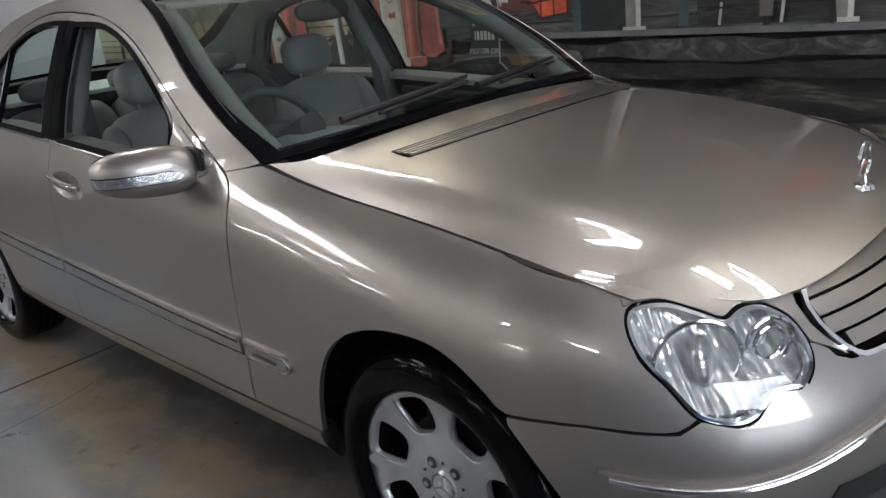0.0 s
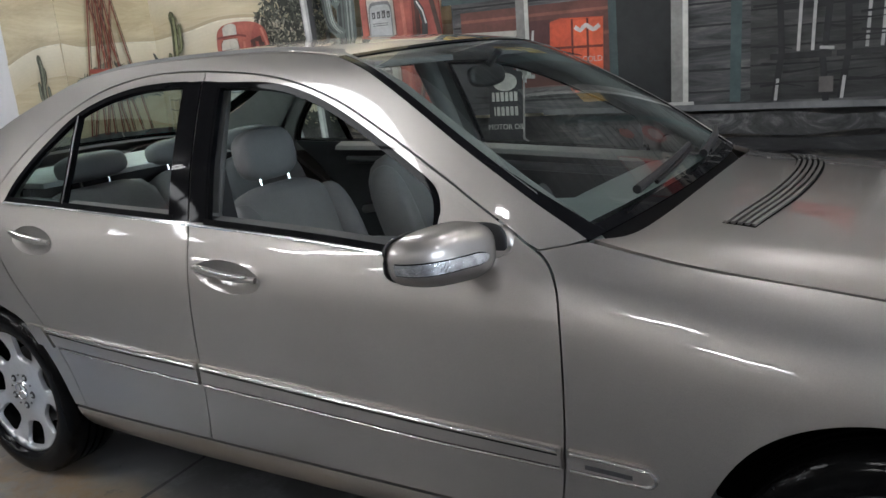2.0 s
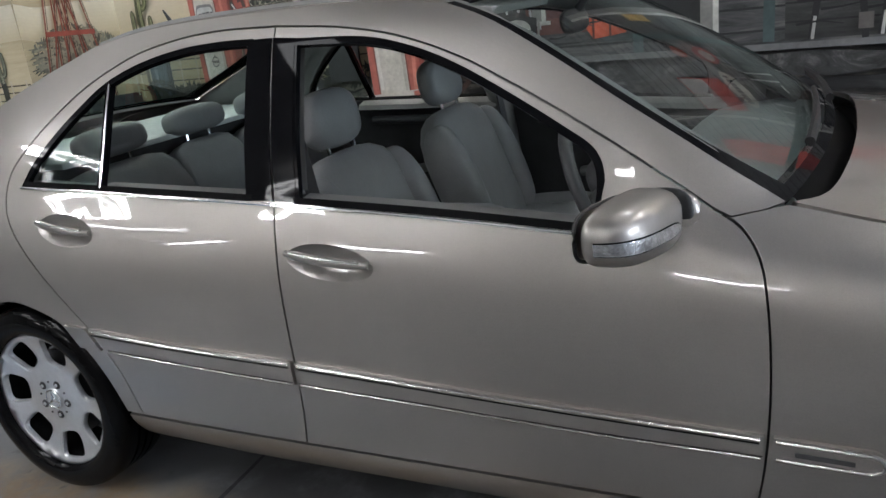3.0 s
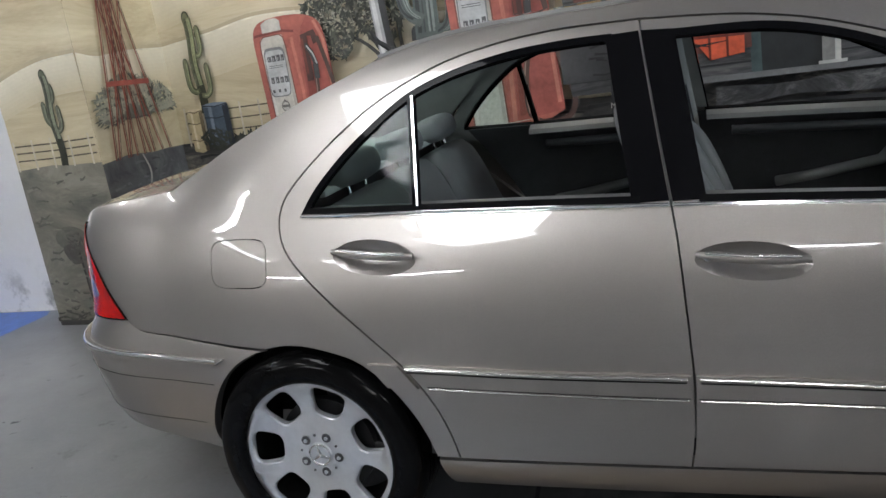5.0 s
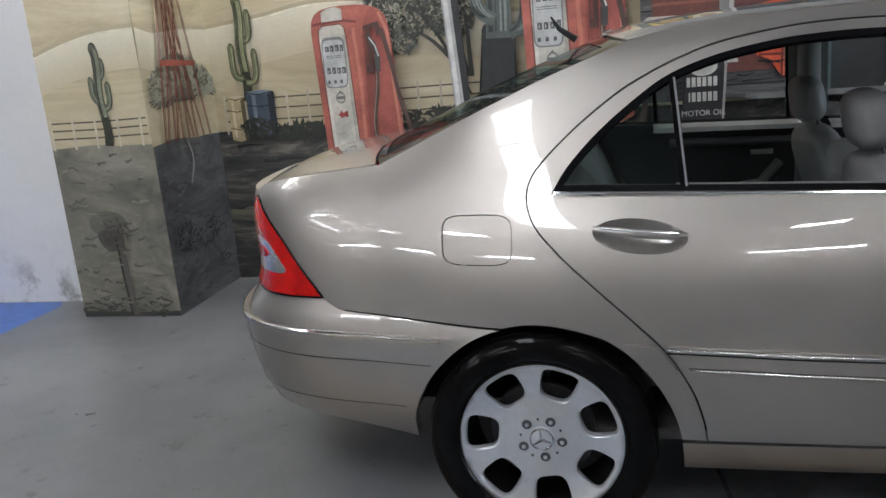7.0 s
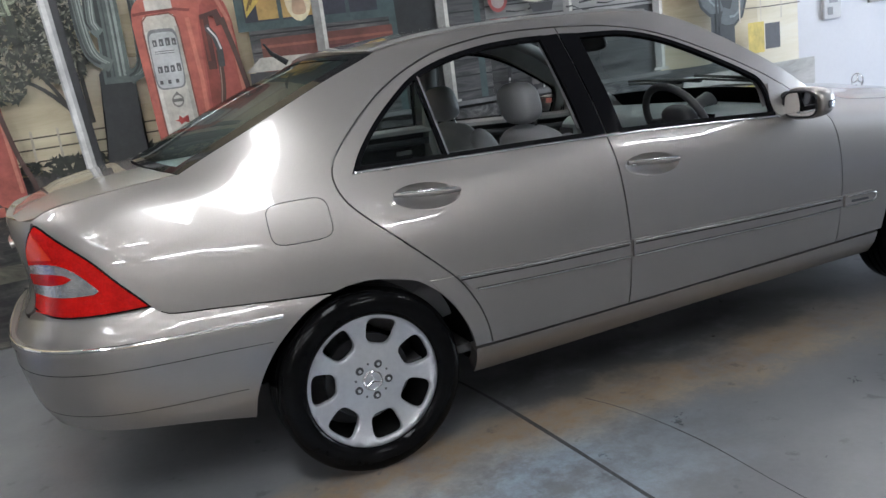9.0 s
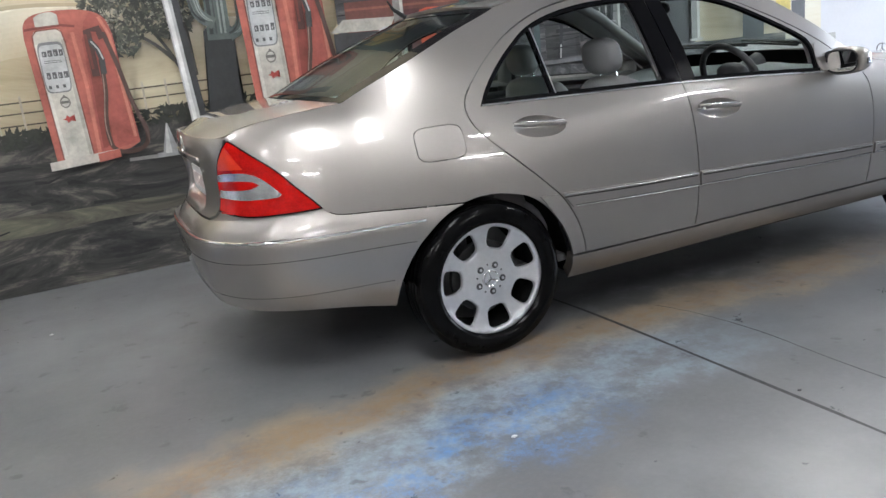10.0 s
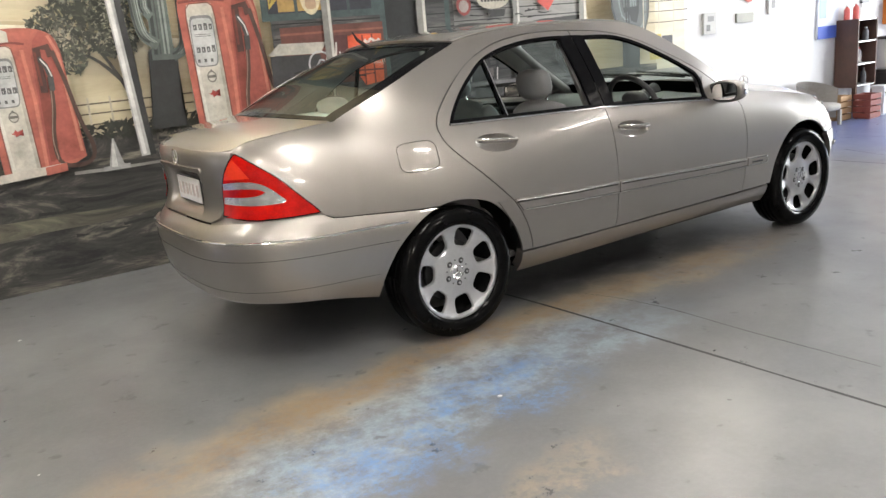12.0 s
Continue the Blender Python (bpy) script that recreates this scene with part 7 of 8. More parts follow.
# the store
main.paint("painted_store", rect(0.36, 3.42, 0.98, CEIL), BOARDS)
main.strokes("painted_board_lines", [[(0.36, z), (3.42, z + 0.004)] for z in [1.05 + 0.105 * k for k in range(18)]], 0.010, (0.018, 0.018, 0.02))
main.paint("painted_doorway", rect(1.28, 1.60, 0.99, 2.5), (0.018, 0.020, 0.021))
main.strokes("painted_door_frame", [[(1.30, 0.99), (1.285, 2.5)], [(1.90, 1.0), (1.92, 2.5)]], 0.05, TEAL_P)
main.paint("painted_lit_pane", rect(1.68, 1.76, 1.78, 2.0), (0.62, 0.40, 0.13))
main.paint("painted_pale_boards", rect(1.97, 2.60, 1.0, 2.5), streaked("mural_pale_boards", (0.13, 0.13, 0.13), (0.20, 0.20, 0.195), (0.30, 0.295, 0.28), 1.2, 9.0))
main.paint("painted_pale_boards", rect(2.66, 3.40, 1.3, 2.5), streaked("mural_grey_boards", (0.22, 0.22, 0.21), (0.30, 0.295, 0.285), (0.40, 0.39, 0.37), 1.2, 9.0))
main.strokes("painted_board_lines", [[(1.97, z), (3.40, z)] for z in [1.08 + 0.085 * k for k in range(17)]], 0.009, (0.035, 0.035, 0.036))
main.paint("painted_porch_shade", wavy(1.97, 3.40, 1.47, 0.012, 16, 31) + [(3.40, 1.0), (1.97, 1.0)], streaked("mural_porch_shade", (0.018, 0.018, 0.018), (0.045, 0.045, 0.044), (0.13, 0.128, 0.12), 1.6, 10.0, 0.4))
main.strokes("painted_board_lines", [[(1.97, z), (3.40, z)] for z in [1.08 + 0.085 * k for k in range(5)]], 0.008, (0.014, 0.014, 0.015))
# lit window with curtains
main.paint("painted_window", rect(0.30, 1.27, 1.60, 2.35), TEAL_P)
main.paint("painted_panes", rect(0.35, 1.20, 1.65, 2.30), (0.035, 0.035, 0.05))
main.paint("painted_glow", rect(0.43, 0.80, 1.66, 2.0), (0.40, 0.26, 0.09))
main.paint("painted_glow", ellipse(0.69, 1.78, 0.085, 0.15), (0.62, 0.55, 0.38))
main.paint("painted_lamp_shape", curve_pts(((0.65, 1.68), (0.66, 1.78), (0.69, 1.83), (0.72, 1.78), (0.73, 1.68)), 0.02, True), (0.44, 0.30, 0.20))
main.shapes("painted_curtain", [[(0.36, 1.68), (0.46, 1.78), (0.58, 2.1), (0.5, 2.1), (0.36, 1.85)], [(1.19, 1.75), (1.08, 1.82), (0.92, 2.12), (1.02, 2.12), (1.19, 1.92)]], (0.50, 0.36, 0.08))
main.strokes("painted_curtain_folds", [[(0.37 + 0.025 * k, 1.72 + 0.03 * k), (0.44 + 0.025 * k, 1.88 + 0.02 * k), (0.50 + 0.02 * k, 2.08)] for k in range(4)] + [[(1.18 - 0.025 * k, 1.80 + 0.02 * k), (1.10 - 0.03 * k, 1.92 + 0.02 * k), (1.01 - 0.02 * k, 2.1)] for k in range(4)], 0.012, (0.16, 0.10, 0.03))
main.strokes("painted_sash", [[(0.57, 1.62), (0.57, 2.33)], [(0.81, 1.62), (0.81, 2.33)], [(1.0, 1.62), (1.0, 2.33)], [(0.32, 1.96), (1.25, 1.96)]], 0.026, (0.05, 0.075, 0.075))
# red counter, bench and ice chest
main.paint("painted_counter", rect(0.42, 1.28, 1.12, 1.55), (0.14, 0.05, 0.04))
main.strokes("painted_counter_lines", [[(0.42, 1.5), (1.28, 1.5)], [(0.42, 1.38), (1.28, 1.38)]], 0.016, (0.24, 0.09, 0.06))
main.paint("painted_bench", [(0.30, 1.36), (0.40, 1.44), (0.78, 1.43), (0.72, 1.35)], (0.45, 0.43, 0.38))
main.paint("painted_bench_side", [(0.32, 1.05), (0.32, 1.355), (0.72, 1.345), (0.74, 1.05)], (0.04, 0.04, 0.042))
main.strokes("painted_chair_wire", [curve_pts(((0.66, 1.14), (0.62, 1.28), (0.68, 1.36), (0.78, 1.33), (0.80, 1.15)), 0.03), curve_pts(((0.70, 1.14), (0.69, 1.27), (0.74, 1.3), (0.76, 1.15)), 0.03)], 0.014, (0.45, 0.45, 0.46))
main.paint("painted_red_panel", rect(0.80, 0.96, 1.2, 1.47), (0.09, 0.03, 0.03))
main.strokes("painted_white_script", [curve_pts(((0.79, 1.34), (0.765, 1.30), (0.79, 1.26), (0.82, 1.29), (0.80, 1.33), (0.84, 1.31), (0.86, 1.42), (0.85, 1.28), (0.89, 1.30), (0.88, 1.35), (0.91, 1.28), (0.94, 1.30)), 0.012)], 0.012, (0.60, 0.58, 0.55))
main.paint("painted_ice_chest", [(0.95, 1.20), (0.96, 1.455), (1.02, 1.47), (1.255, 1.46), (1.245, 1.10), (1.08, 1.08), (1.02, 1.17)], (0.62, 0.095, 0.04))
main.paint("painted_ice_chest_front", [(1.075, 1.085), (1.085, 1.45), (1.255, 1.46), (1.245, 1.10)], (0.70, 0.12, 0.05))
main.strokes("painted_chest_edges", [[(1.08, 1.08), (1.085, 1.46)], [(0.955, 1.32), (1.25, 1.315)], [(0.965, 1.2), (1.25, 1.19)], [(1.165, 1.09), (1.17, 1.46)]], 0.012, (0.16, 0.03, 0.02))
main.strokes("painted_white_marks", [curve_pts(((1.10, 1.42), (1.13, 1.40), (1.16, 1.425), (1.20, 1.40), (1.235, 1.42)), 0.02)], 0.022, (0.62, 0.58, 0.55))
# posts of the porch
for pu, z0, wd in ((0.80, 1.18, 0.075), (1.64, 1.0, 0.085), (2.62, 1.0, 0.075), (3.41, 1.0, 0.09)):
    main.strokes("painted_porch_post", [[(pu, z0), (pu + 0.005, 1.7), (pu, 2.6)]], wd, (0.24, 0.235, 0.22))
    main.strokes("painted_post_light", [[(pu + wd * 0.32, z0), (pu + wd * 0.32 + 0.005, 1.7), (pu + wd * 0.32, 2.6)]], wd * 0.3, (0.58, 0.57, 0.53))
    main.strokes("painted_post_foot", [[(pu - wd * 0.7, z0), (pu + wd * 0.8, z0)]], 0.02, (0.50, 0.49, 0.46))
# chairs on the porch
for cu in (2.08, 2.36):
    main.strokes("painted_chair", [[(cu, 1.0), (cu + 0.03, 1.22), (cu + 0.02, 1.46)], [(cu + 0.22, 0.99), (cu + 0.20, 1.22)], [(cu - 0.02, 1.20), (cu + 0.24, 1.20)], [(cu + 0.02, 1.42), (cu + 0.22, 1.42)], [(cu + 0.21, 1.2), (cu + 0.23, 1.46)]], 0.028, (0.016, 0.016, 0.017))
    main.strokes("painted_chair_light", [[(cu + 0.19, 1.23), (cu + 0.25, 1.225)], [(cu + 0.10, 1.22), (cu + 0.11, 1.45)], [(cu + 0.16, 1.22), (cu + 0.17, 1.45)], [(cu + 0.005, 1.0), (cu + 0.015, 1.1)]], 0.014, (0.42, 0.41, 0.39))
main.paint("painted_can", rect(2.27, 2.33, 1.03, 1.10), (0.10, 0.09, 0.085))
main.strokes("painted_porch_edge", [[(0.9, 0.985), (2.2, 0.975), (3.5, 0.965)]], 0.03, (0.15, 0.15, 0.15))
main.paint("painted_stones", wavy(1.1, 3.45, 0.85, 0.012, 24, 11) + wavy(3.45, 1.1, 0.94, 0.01, 24, 12), streaked("mural_stones", (0.012, 0.012, 0.012), (0.05, 0.05, 0.05), (0.21, 0.21, 0.205), 3.5, 8.0, 1.8))
main.paint("painted_dark_step", wavy(0.9, 3.45, 0.76, 0.008, 20, 14) + wavy(3.45, 0.9, 0.83, 0.006, 20, 15), streaked("mural_step", (0.010, 0.010, 0.011), (0.026, 0.026, 0.027), (0.11, 0.108, 0.10), 2.0, 9.0, 1.6))
# worn boards: dark scrapes between the porch posts
streaks(main, "painted_board_wear", 1.98, 3.38, 1.04, 1.95, 55, 0.22, 0.012, (0.012, 0.012, 0.013))
streaks(main, "painted_board_wear", 0.40, 1.25, 1.0, 1.3, 20, 0.2, 0.012, (0.012, 0.012, 0.013))
# signs on the store
main.paint("painted_sign", [(0.565, 0.84), (0.585, 1.21), (0.625, 1.225), (0.64, 1.245), (0.72, 1.245), (0.735, 1.225), (0.79, 1.21), (0.775, 0.84)], (0.018, 0.018, 0.02), "dark motor oil sign")
main.paint("painted_sign_arch", ellipse(0.68, 1.16, 0.075, 0.05), (0.50, 0.49, 0.45))
main.shapes("painted_sign_bars", [rect(0.595, 0.76, 1.055, 1.105), rect(0.605, 0.755, 0.975, 1.025)], (0.50, 0.49, 0.45))
main.shapes("painted_sign_gaps", [rect(0.595 + 0.028 * k + 0.018, 0.595 + 0.028 * k + 0.026, 0.97, 1.107) for k in range(6)], (0.018, 0.018, 0.02))
main.strokes("painted_sign_edge", [[(0.78, 0.84), (0.80, 1.20)], [(0.78, 0.85), (0.84, 0.80)]], 0.012, (0.33, 0.32, 0.30))
main.paint("painted_round_sign", ellipse(2.06, 1.63, 0.075, 0.085), (0.28, 0.055, 0.05))
main.paint("painted_round_sign", ellipse(2.06, 1.62, 0.05, 0.05), (0.33, 0.28, 0.26))
main.paint("painted_oval_sign", ellipse(2.37, 1.66, 0.17, 0.075), (0.50, 0.47, 0.40))
main.shapes("painted_sign_bars", [rect(2.24 + 0.034 * k, 2.265 + 0.034 * k, 1.645, 1.69) for k in range(8)], (0.03, 0.03, 0.03))
main.paint("painted_sign_tail", [(2.30, 1.58), (2.50, 1.58), (2.48, 1.52), (2.33, 1.52)], (0.03, 0.03, 0.032))
main.paint("painted_red_sign", rect(2.28, 2.58, 1.76, 2.15), (0.42, 0.06, 0.05))
main.paint("painted_sign_panel", rect(2.29, 2.57, 1.92, 2.14), (0.50, 0.48, 0.45))
main.paint("painted_red_sign", [(2.86, 1.62), (2.98, 1.54), (3.05, 1.62), (3.04, 2.3), (2.88, 2.3)], (0.58, 0.09, 0.07))
main.paint("painted_small_sign", ellipse(2.05, 1.86, 0.05, 0.06), (0.40, 0.14, 0.11))
# far end: cactus and fence fading into the white wall
cactus(main, 4.02, 0.95, 1.9, ((0.25, -1, 0.17, 0.3), (0.2, 1, 0.18, 0.34)), (0.085, 0.10, 0.10), 0.2)
fence(main, 4.2, 4.85, 1.28, 1.58, 0.22)
main.paint("painted_can", rect(4.28, 4.45, 1.0, 1.24), (0.60, 0.47, 0.10))
main.paint("painted_can", rect(4.46, 4.62, 1.02, 1.22), (0.05, 0.05, 0.055))
main.paint("painted_white_ground", rect(3.6, 5.0, 0.0, 0.9), streaked("mural_faded", (0.30, 0.29, 0.26), (0.45, 0.44, 0.41), (0.62, 0.61, 0.59), 1.0, 4.0))


def lettering(cv, text, u, z, size, colour, name):
    cu = bpy.data.curves.new(name, "FONT")
    cu.body, cu.size, cu.align_x = text, size, "CENTER"
    tmp = new("tmp_text", cu)
    bpy.context.view_layer.update()
    me = bpy.data.meshes.new_from_object(tmp)
    bpy.data.objects.remove(tmp)
    for v in me.vertices:
        v.co = cv.at(u + v.co.x, z + v.co.y, 0.0004 * (cv.coat + 4))
    me.materials.clear()
    link(name, me, pigment(colour), cv.owner)


lettering(main, "MOTOR OIL", 0.68, 0.90, 0.042, (0.50, 0.49, 0.45), "painted_words")
lettering(main, "ICE COLD", 1.165, 1.24, 0.04, (0.60, 0.50, 0.45), "painted_words")
# ---- floor joints and things along the white wall ----
JOINT = mat("joint_dirt", (0.05, 0.05, 0.052), 0.8, 0, 0, 0.4, 30)
for pts, w in ((((0.40, 1.9), (0.45, 0.2), (0.53, -0.63), (0.57, -1.7), (0.59, -2.5), (0.66, -5.0), (0.70, -6.95)), 0.010), (((4.9, 1.9), (5.0, -1.5), (5.2, -6.95)), 0.009), (((0.80, -0.80), (0.86, -0.98), (0.90, -1.3), (0.89, -1.7), (0.9, -2.3)), 0.003), (((6.12, 1.06), (6.35, 0.7), (6.65, 0.23), (7.0, -0.5)), 0.006), (((5.55, 0.5), (5.36, -0.01), (5.3, -0.4)), 0.006)):
    bm = bmesh.new()
    prev = None
    for i, (x, y, _) in enumerate([(a, b, 0) for a, b in curve_pts(pts, 0.12)]):
        d = w * (0.75 + 0.5 * noise.noise((x * 3, y * 3, 0)))
        cur = [bm.verts.new((x - d, y, 0.0012)), bm.verts.new((x + d, y, 0.0012))]
        if prev:
            bm.faces.new((prev[0], cur[0], cur[1], prev[1]))
        prev = cur
    part("floor_joint", bm, JOINT, floor)
BLUEPAINT = mat("blue_floor_paint", (0.06, 0.14, 0.45), 0.4, 0, 0, 0.3, 12)
bp = bmesh.new()
bp.faces.new([bp.verts.new((x, y, 0.0012)) for x, y in ((-7.0, 1.47), (-3.28, 1.47), (-3.22, 1.38), (-3.24, 0.9), (-3.6, 0.45), (-7.0, 0.3))])
part("blue_floor_marking", bp, BLUEPAINT, floor)
litter = random.Random(4)
for k in range(14):
    x, y = litter.uniform(-2.6, 1.6), litter.uniform(-2.6, 1.2)
    if abs(y) < 0.7 and -0.9 < x < 3.3:
        continue
    bm = bmesh.new()
    bmesh.ops.create_icosphere(bm, subdivisions=1, radius=litter.uniform(0.004, 0.011))
    ob = part("floor_grit", bm, WALLWHITE if k % 3 else JOINT)
    ob.matrix_basis = pose(x, y, 0.002) @ Matrix.Diagonal((1.2, 0.8, 0.35, 1))
    tagged(ob, "small pale crumb of grit on the floor", "grit", "floor grit")


def wall_card(name, x0, x1, z0, z1, colour, label, category, bars=()):
    th = part(name, box_bm(x0, x1, WALL_Y - 0.03, WALL_Y - 0.002, z0, z1, 0.004), pigment(colour, 0.08))
    tagged(th, label, category)
    for bx0, bx1, bz0, bz1, c in bars:
        part("printed_bar", box_bm(x0 + (x1 - x0) * bx0, x0 + (x1 - x0) * bx1, WALL_Y - 0.033, WALL_Y - 0.029, z0 + (z1 - z0) * bz0, z0 + (z1 - z0) * bz1), pigment(c, 0.05), th)
    return th


wall_card("wall_poster", 5.36, 5.56, 1.60, 2.15, (0.55, 0.12, 0.12), "red and white paper poster on the white wall", "poster", ((0.1, 0.9, 0.05, 0.25, (0.6, 0.45, 0.42)), (0.15, 0.85, 0.6, 0.9, (0.7, 0.6, 0.55))))
disc = tagged(part("wall_sign", move_bm(lathe_bm([(0.0005, -0.012), (0.148, -0.012), (0.15, -0.008), (0.15, 0.0)], 28), Matrix.Translation((6.06, WALL_Y - 0.016, 1.68)) @ Matrix.Diagonal((1, 1, 1.33, 1))), pigment((0.62, 0.10, 0.07), 0.08), smooth=True), "round red tin sign on the white wall", "sign")
part("printed_bar", box_bm(5.97, 6.15, WALL_Y - 0.036, WALL_Y - 0.02, 1.64, 1.69), pigment((0.7, 0.55, 0.5), 0.05), disc)
wall_card("wall_notice", 5.28, 5.48, 1.18, 1.40, (0.45, 0.45, 0.44), "grey printed notice on the white wall", "notice", ((0.2, 0.5, 0.15, 0.45, (0.15, 0.15, 0.15)), (0.3, 0.8, 0.6, 0.85, (0.2, 0.2, 0.2))))
wall_card("wall_plaque", 5.84, 6.14, 1.27, 1.37, (0.30, 0.30, 0.26), "narrow greenish plaque on the white wall", "plaque")
wall_card("blue_poster", 7.40, 7.84, 0.98, 1.58, (0.62, 0.66, 0.75), "glossy blue and white poster on the white wall", "poster", ((0.0, 1.0, 0.0, 0.25, (0.06, 0.12, 0.5)), (0.05, 0.4, 0.4, 0.85, (0.25, 0.35, 0.7))))
wall_card("picture_frame", 6.3, 6.95, 1.86, 2.3, (0.30, 0.20, 0.14), "dark framed picture on the white wall", "picture", ((0.06, 0.94, 0.08, 0.92, (0.5, 0.42, 0.33)),))
wall_card("picture_frame", 7.5, 7.85, 1.66, 2.0, (0.16, 0.06, 0.05), "small dark red framed picture", "picture", ((0.1, 0.9, 0.1, 0.9, (0.25, 0.10, 0.09)),))

# brown shelf unit with bottles
WOODBROWN = mat("dark_brown_board", (0.075, 0.038, 0.028), 0.5, 0, 0, 0.3, 6)
shelf = tagged(new("shelf_unit"), "dark brown open shelf unit with bottles", "shelf")
shelf.location = (7.8, 1.65, 0)
for x0, x1 in ((0.0, 0.02), (0.42, 0.44)):
    part("side_panel", box_bm(x0, x1, 0.0, 0.29, 0.36, 1.18, 0.003), WOODBROWN, shelf)
for z in (0.37, 0.63, 0.90, 1.16):
    part("shelf_board", box_bm(0.02, 0.42, 0.005, 0.278, z, z + 0.018, 0.002), ALLOY, shelf)
part("back_panel", box_bm(0.02, 0.42, 0.278, 0.289, 0.37, 1.17), WOODBROWN, shelf)
for x0 in (0.01, 0.40):
    for y0 in (0.01, 0.25):
        part("leg", box_bm(x0, x0 + 0.03, y0, y0 + 0.03, 0.0, 0.36), WOODBROWN, shelf)


def bottle(x, y, z, h, c, cap):
    b = part("bottle", move_bm(lathe_bm([(0.0005, 0.0), (0.035, 0.0), (0.036, h * 0.6), (0.03, h * 0.72), (0.013, h * 0.84), (0.013, h * 0.9)], 14), Matrix.Rotation(radians(90), 4, "X")), pigment(c, 0.1), smooth=True)
    b.matrix_basis = pose(x, y, z)
    part("cap", move_bm(lathe_bm([(0.0005, h * 1.0), (0.016, h * 0.99), (0.017, h * 0.88)], 12), Matrix.Rotation(radians(90), 4, "X")), pigment(cap, 0.1), b)
    tagged(b, "plastic workshop bottle standing on a shelf", "bottle", "bottles on the shelf")


bt = random.Random(3)
for z, pale in ((0.389, 0), (0.649, 1), (0.919, 0), (1.179, 1)):
    for k in range(4):
        cols = ((0.6, 0.6, 0.58), (0.62, 0.6, 0.6), (0.5, 0.08, 0.07)) if pale else ((0.10, 0.10, 0.11), (0.3, 0.3, 0.31), (0.05, 0.05, 0.055))
        bottle(7.88 + 0.085 * k, 1.65 + bt.uniform(0.08, 0.2), z, bt.uniform(0.15, 0.21), bt.choice(cols), bt.choice(((0.5, 0.05, 0.04), (0.6, 0.6, 0.6), (0.05, 0.05, 0.05))))


# crates and containers on the floor
def crate(x, y, c, w=0.24, h=0.30):
    th = tagged(new("crate"), "slatted crate on the floor by the shelf", "crate")
    th.location = (x, y, 0)
    for k in range(4):
        z = 0.01 + k * h / 4
        for yy in (0.0, 0.2):
            part("slat", box_bm(0, w, yy, yy + 0.014, z, z + h / 5, 0.002), pigment(c, 0.15), th)
        for xx in (0.0, w - 0.014):
            part("slat", box_bm(xx, xx + 0.014, 0.014, 0.2, z, z + h / 5, 0.002), pigment(c, 0.15), th)
    part("floor_board", box_bm(0.014, w - 0.014, 0.014, 0.2, 0.0, 0.012), pigment(c, 0.15), th)


crate(7.42, 1.62, (0.33, 0.20, 0.10))
crate(7.68, 1.40, (0.20, 0.05, 0.04))


def tub(name, x, y, w, d, h, c, label, category, lid=None):
    """A moulded container with tapered sides, a rim and a lid or grip."""
    bm = bmesh.new()
    bmesh.ops.create_cube(bm, size=1)
    for v in bm.verts:
        k = 1.0 if v.co.z > 0 else 0.86
        v.co = Vector((v.co.x * w * k, v.co.y * d * k, (v.co.z + 0.5) * h))
    bmesh.ops.bevel(bm, geom=bm.edges[:], offset=0.02, segments=3, affect="EDGES")
    th = part(name, bm, pigment(c, 0.1), smooth=True)
    th.matrix_basis = pose(x, y, 0)
    part("rim", box_bm(-w * 0.53, w * 0.53, -d * 0.53, d * 0.53, h - 0.03, h + 0.004, 0.008), pigment(lid or c, 0.1), th)
    part("grip", tube_bm([(-w * 0.3, -d * 0.5, h * 0.8), (-w * 0.2, -d * 0.62, h * 0.72), (w * 0.2, -d * 0.62, h * 0.72), (w * 0.3, -d * 0.5, h * 0.8)], 0.008, 6), pigment((0.2, 0.2, 0.2), 0.1), th, smooth=True)
    return tagged(th, label, category)


tub("storage_tub", 8.12, 1.52, 0.16, 0.16, 0.36, (0.62, 0.63, 0.66), "white plastic container on the blue floor", "container")
tub("storage_tub", 8.38, 1.46, 0.2, 0.2, 0.30, (0.60, 0.10, 0.12), "pinkish red plastic tub on the blue floor", "container", (0.6, 0.25, 0.27))
tub("waste_bin", 8.58, 1.70, 0.24, 0.24, 0.52, (0.02, 0.02, 0.022), "black plastic bin by the white wall", "bin")
jug = tub("water_jug", 8.58, 1.70, 0.26, 0.22, 0.40, (0.60, 0.60, 0.60), "white plastic canister with a black cap", "canister", (0.03, 0.03, 0.03))
jug.matrix_basis = pose(8.58, 1.70, 0.528)
tub("waste_bin", 9.48, 1.72, 0.36, 0.34, 0.62, (0.06, 0.075, 0.075), "tall dark grey bin by the wall", "bin")
tub("storage_tub", 9.82, 1.78, 0.18, 0.18, 0.62, (0.22, 0.30, 0.42), "tall bluish container by the wall", "container")
sack = pillow(9.06, 1.80, 0.58, 0.30, 0.20, 0.46, 0, 2.2, 40, 24)
for v in sack.verts:
    k = noise.noise(v.co * 9) * 0.05 + noise.noise(v.co * 24) * 0.022
    v.co += Vector((k, k, 0.6 * k))
    v.co.x = 9.06 + (v.co.x - 9.06) * (1.2 - 2.4 * max(0, v.co.z - 0.5))
bag = tagged(part("rubbish_bag", sack, mat("blue_plastic", (0.02, 0.07, 0.55), 0.35, 0, 0, 0.2, 14), smooth=True), "crumpled blue plastic bag hanging by the wall", "bag")
part("strap", tube_bm([(9.06, 1.81, 0.74), (9.05, 1.88, 0.9), (9.05, 1.955, 0.98)], 0.012, 6), pigment((0.03, 0.06, 0.4), 0.1), bag, smooth=True)
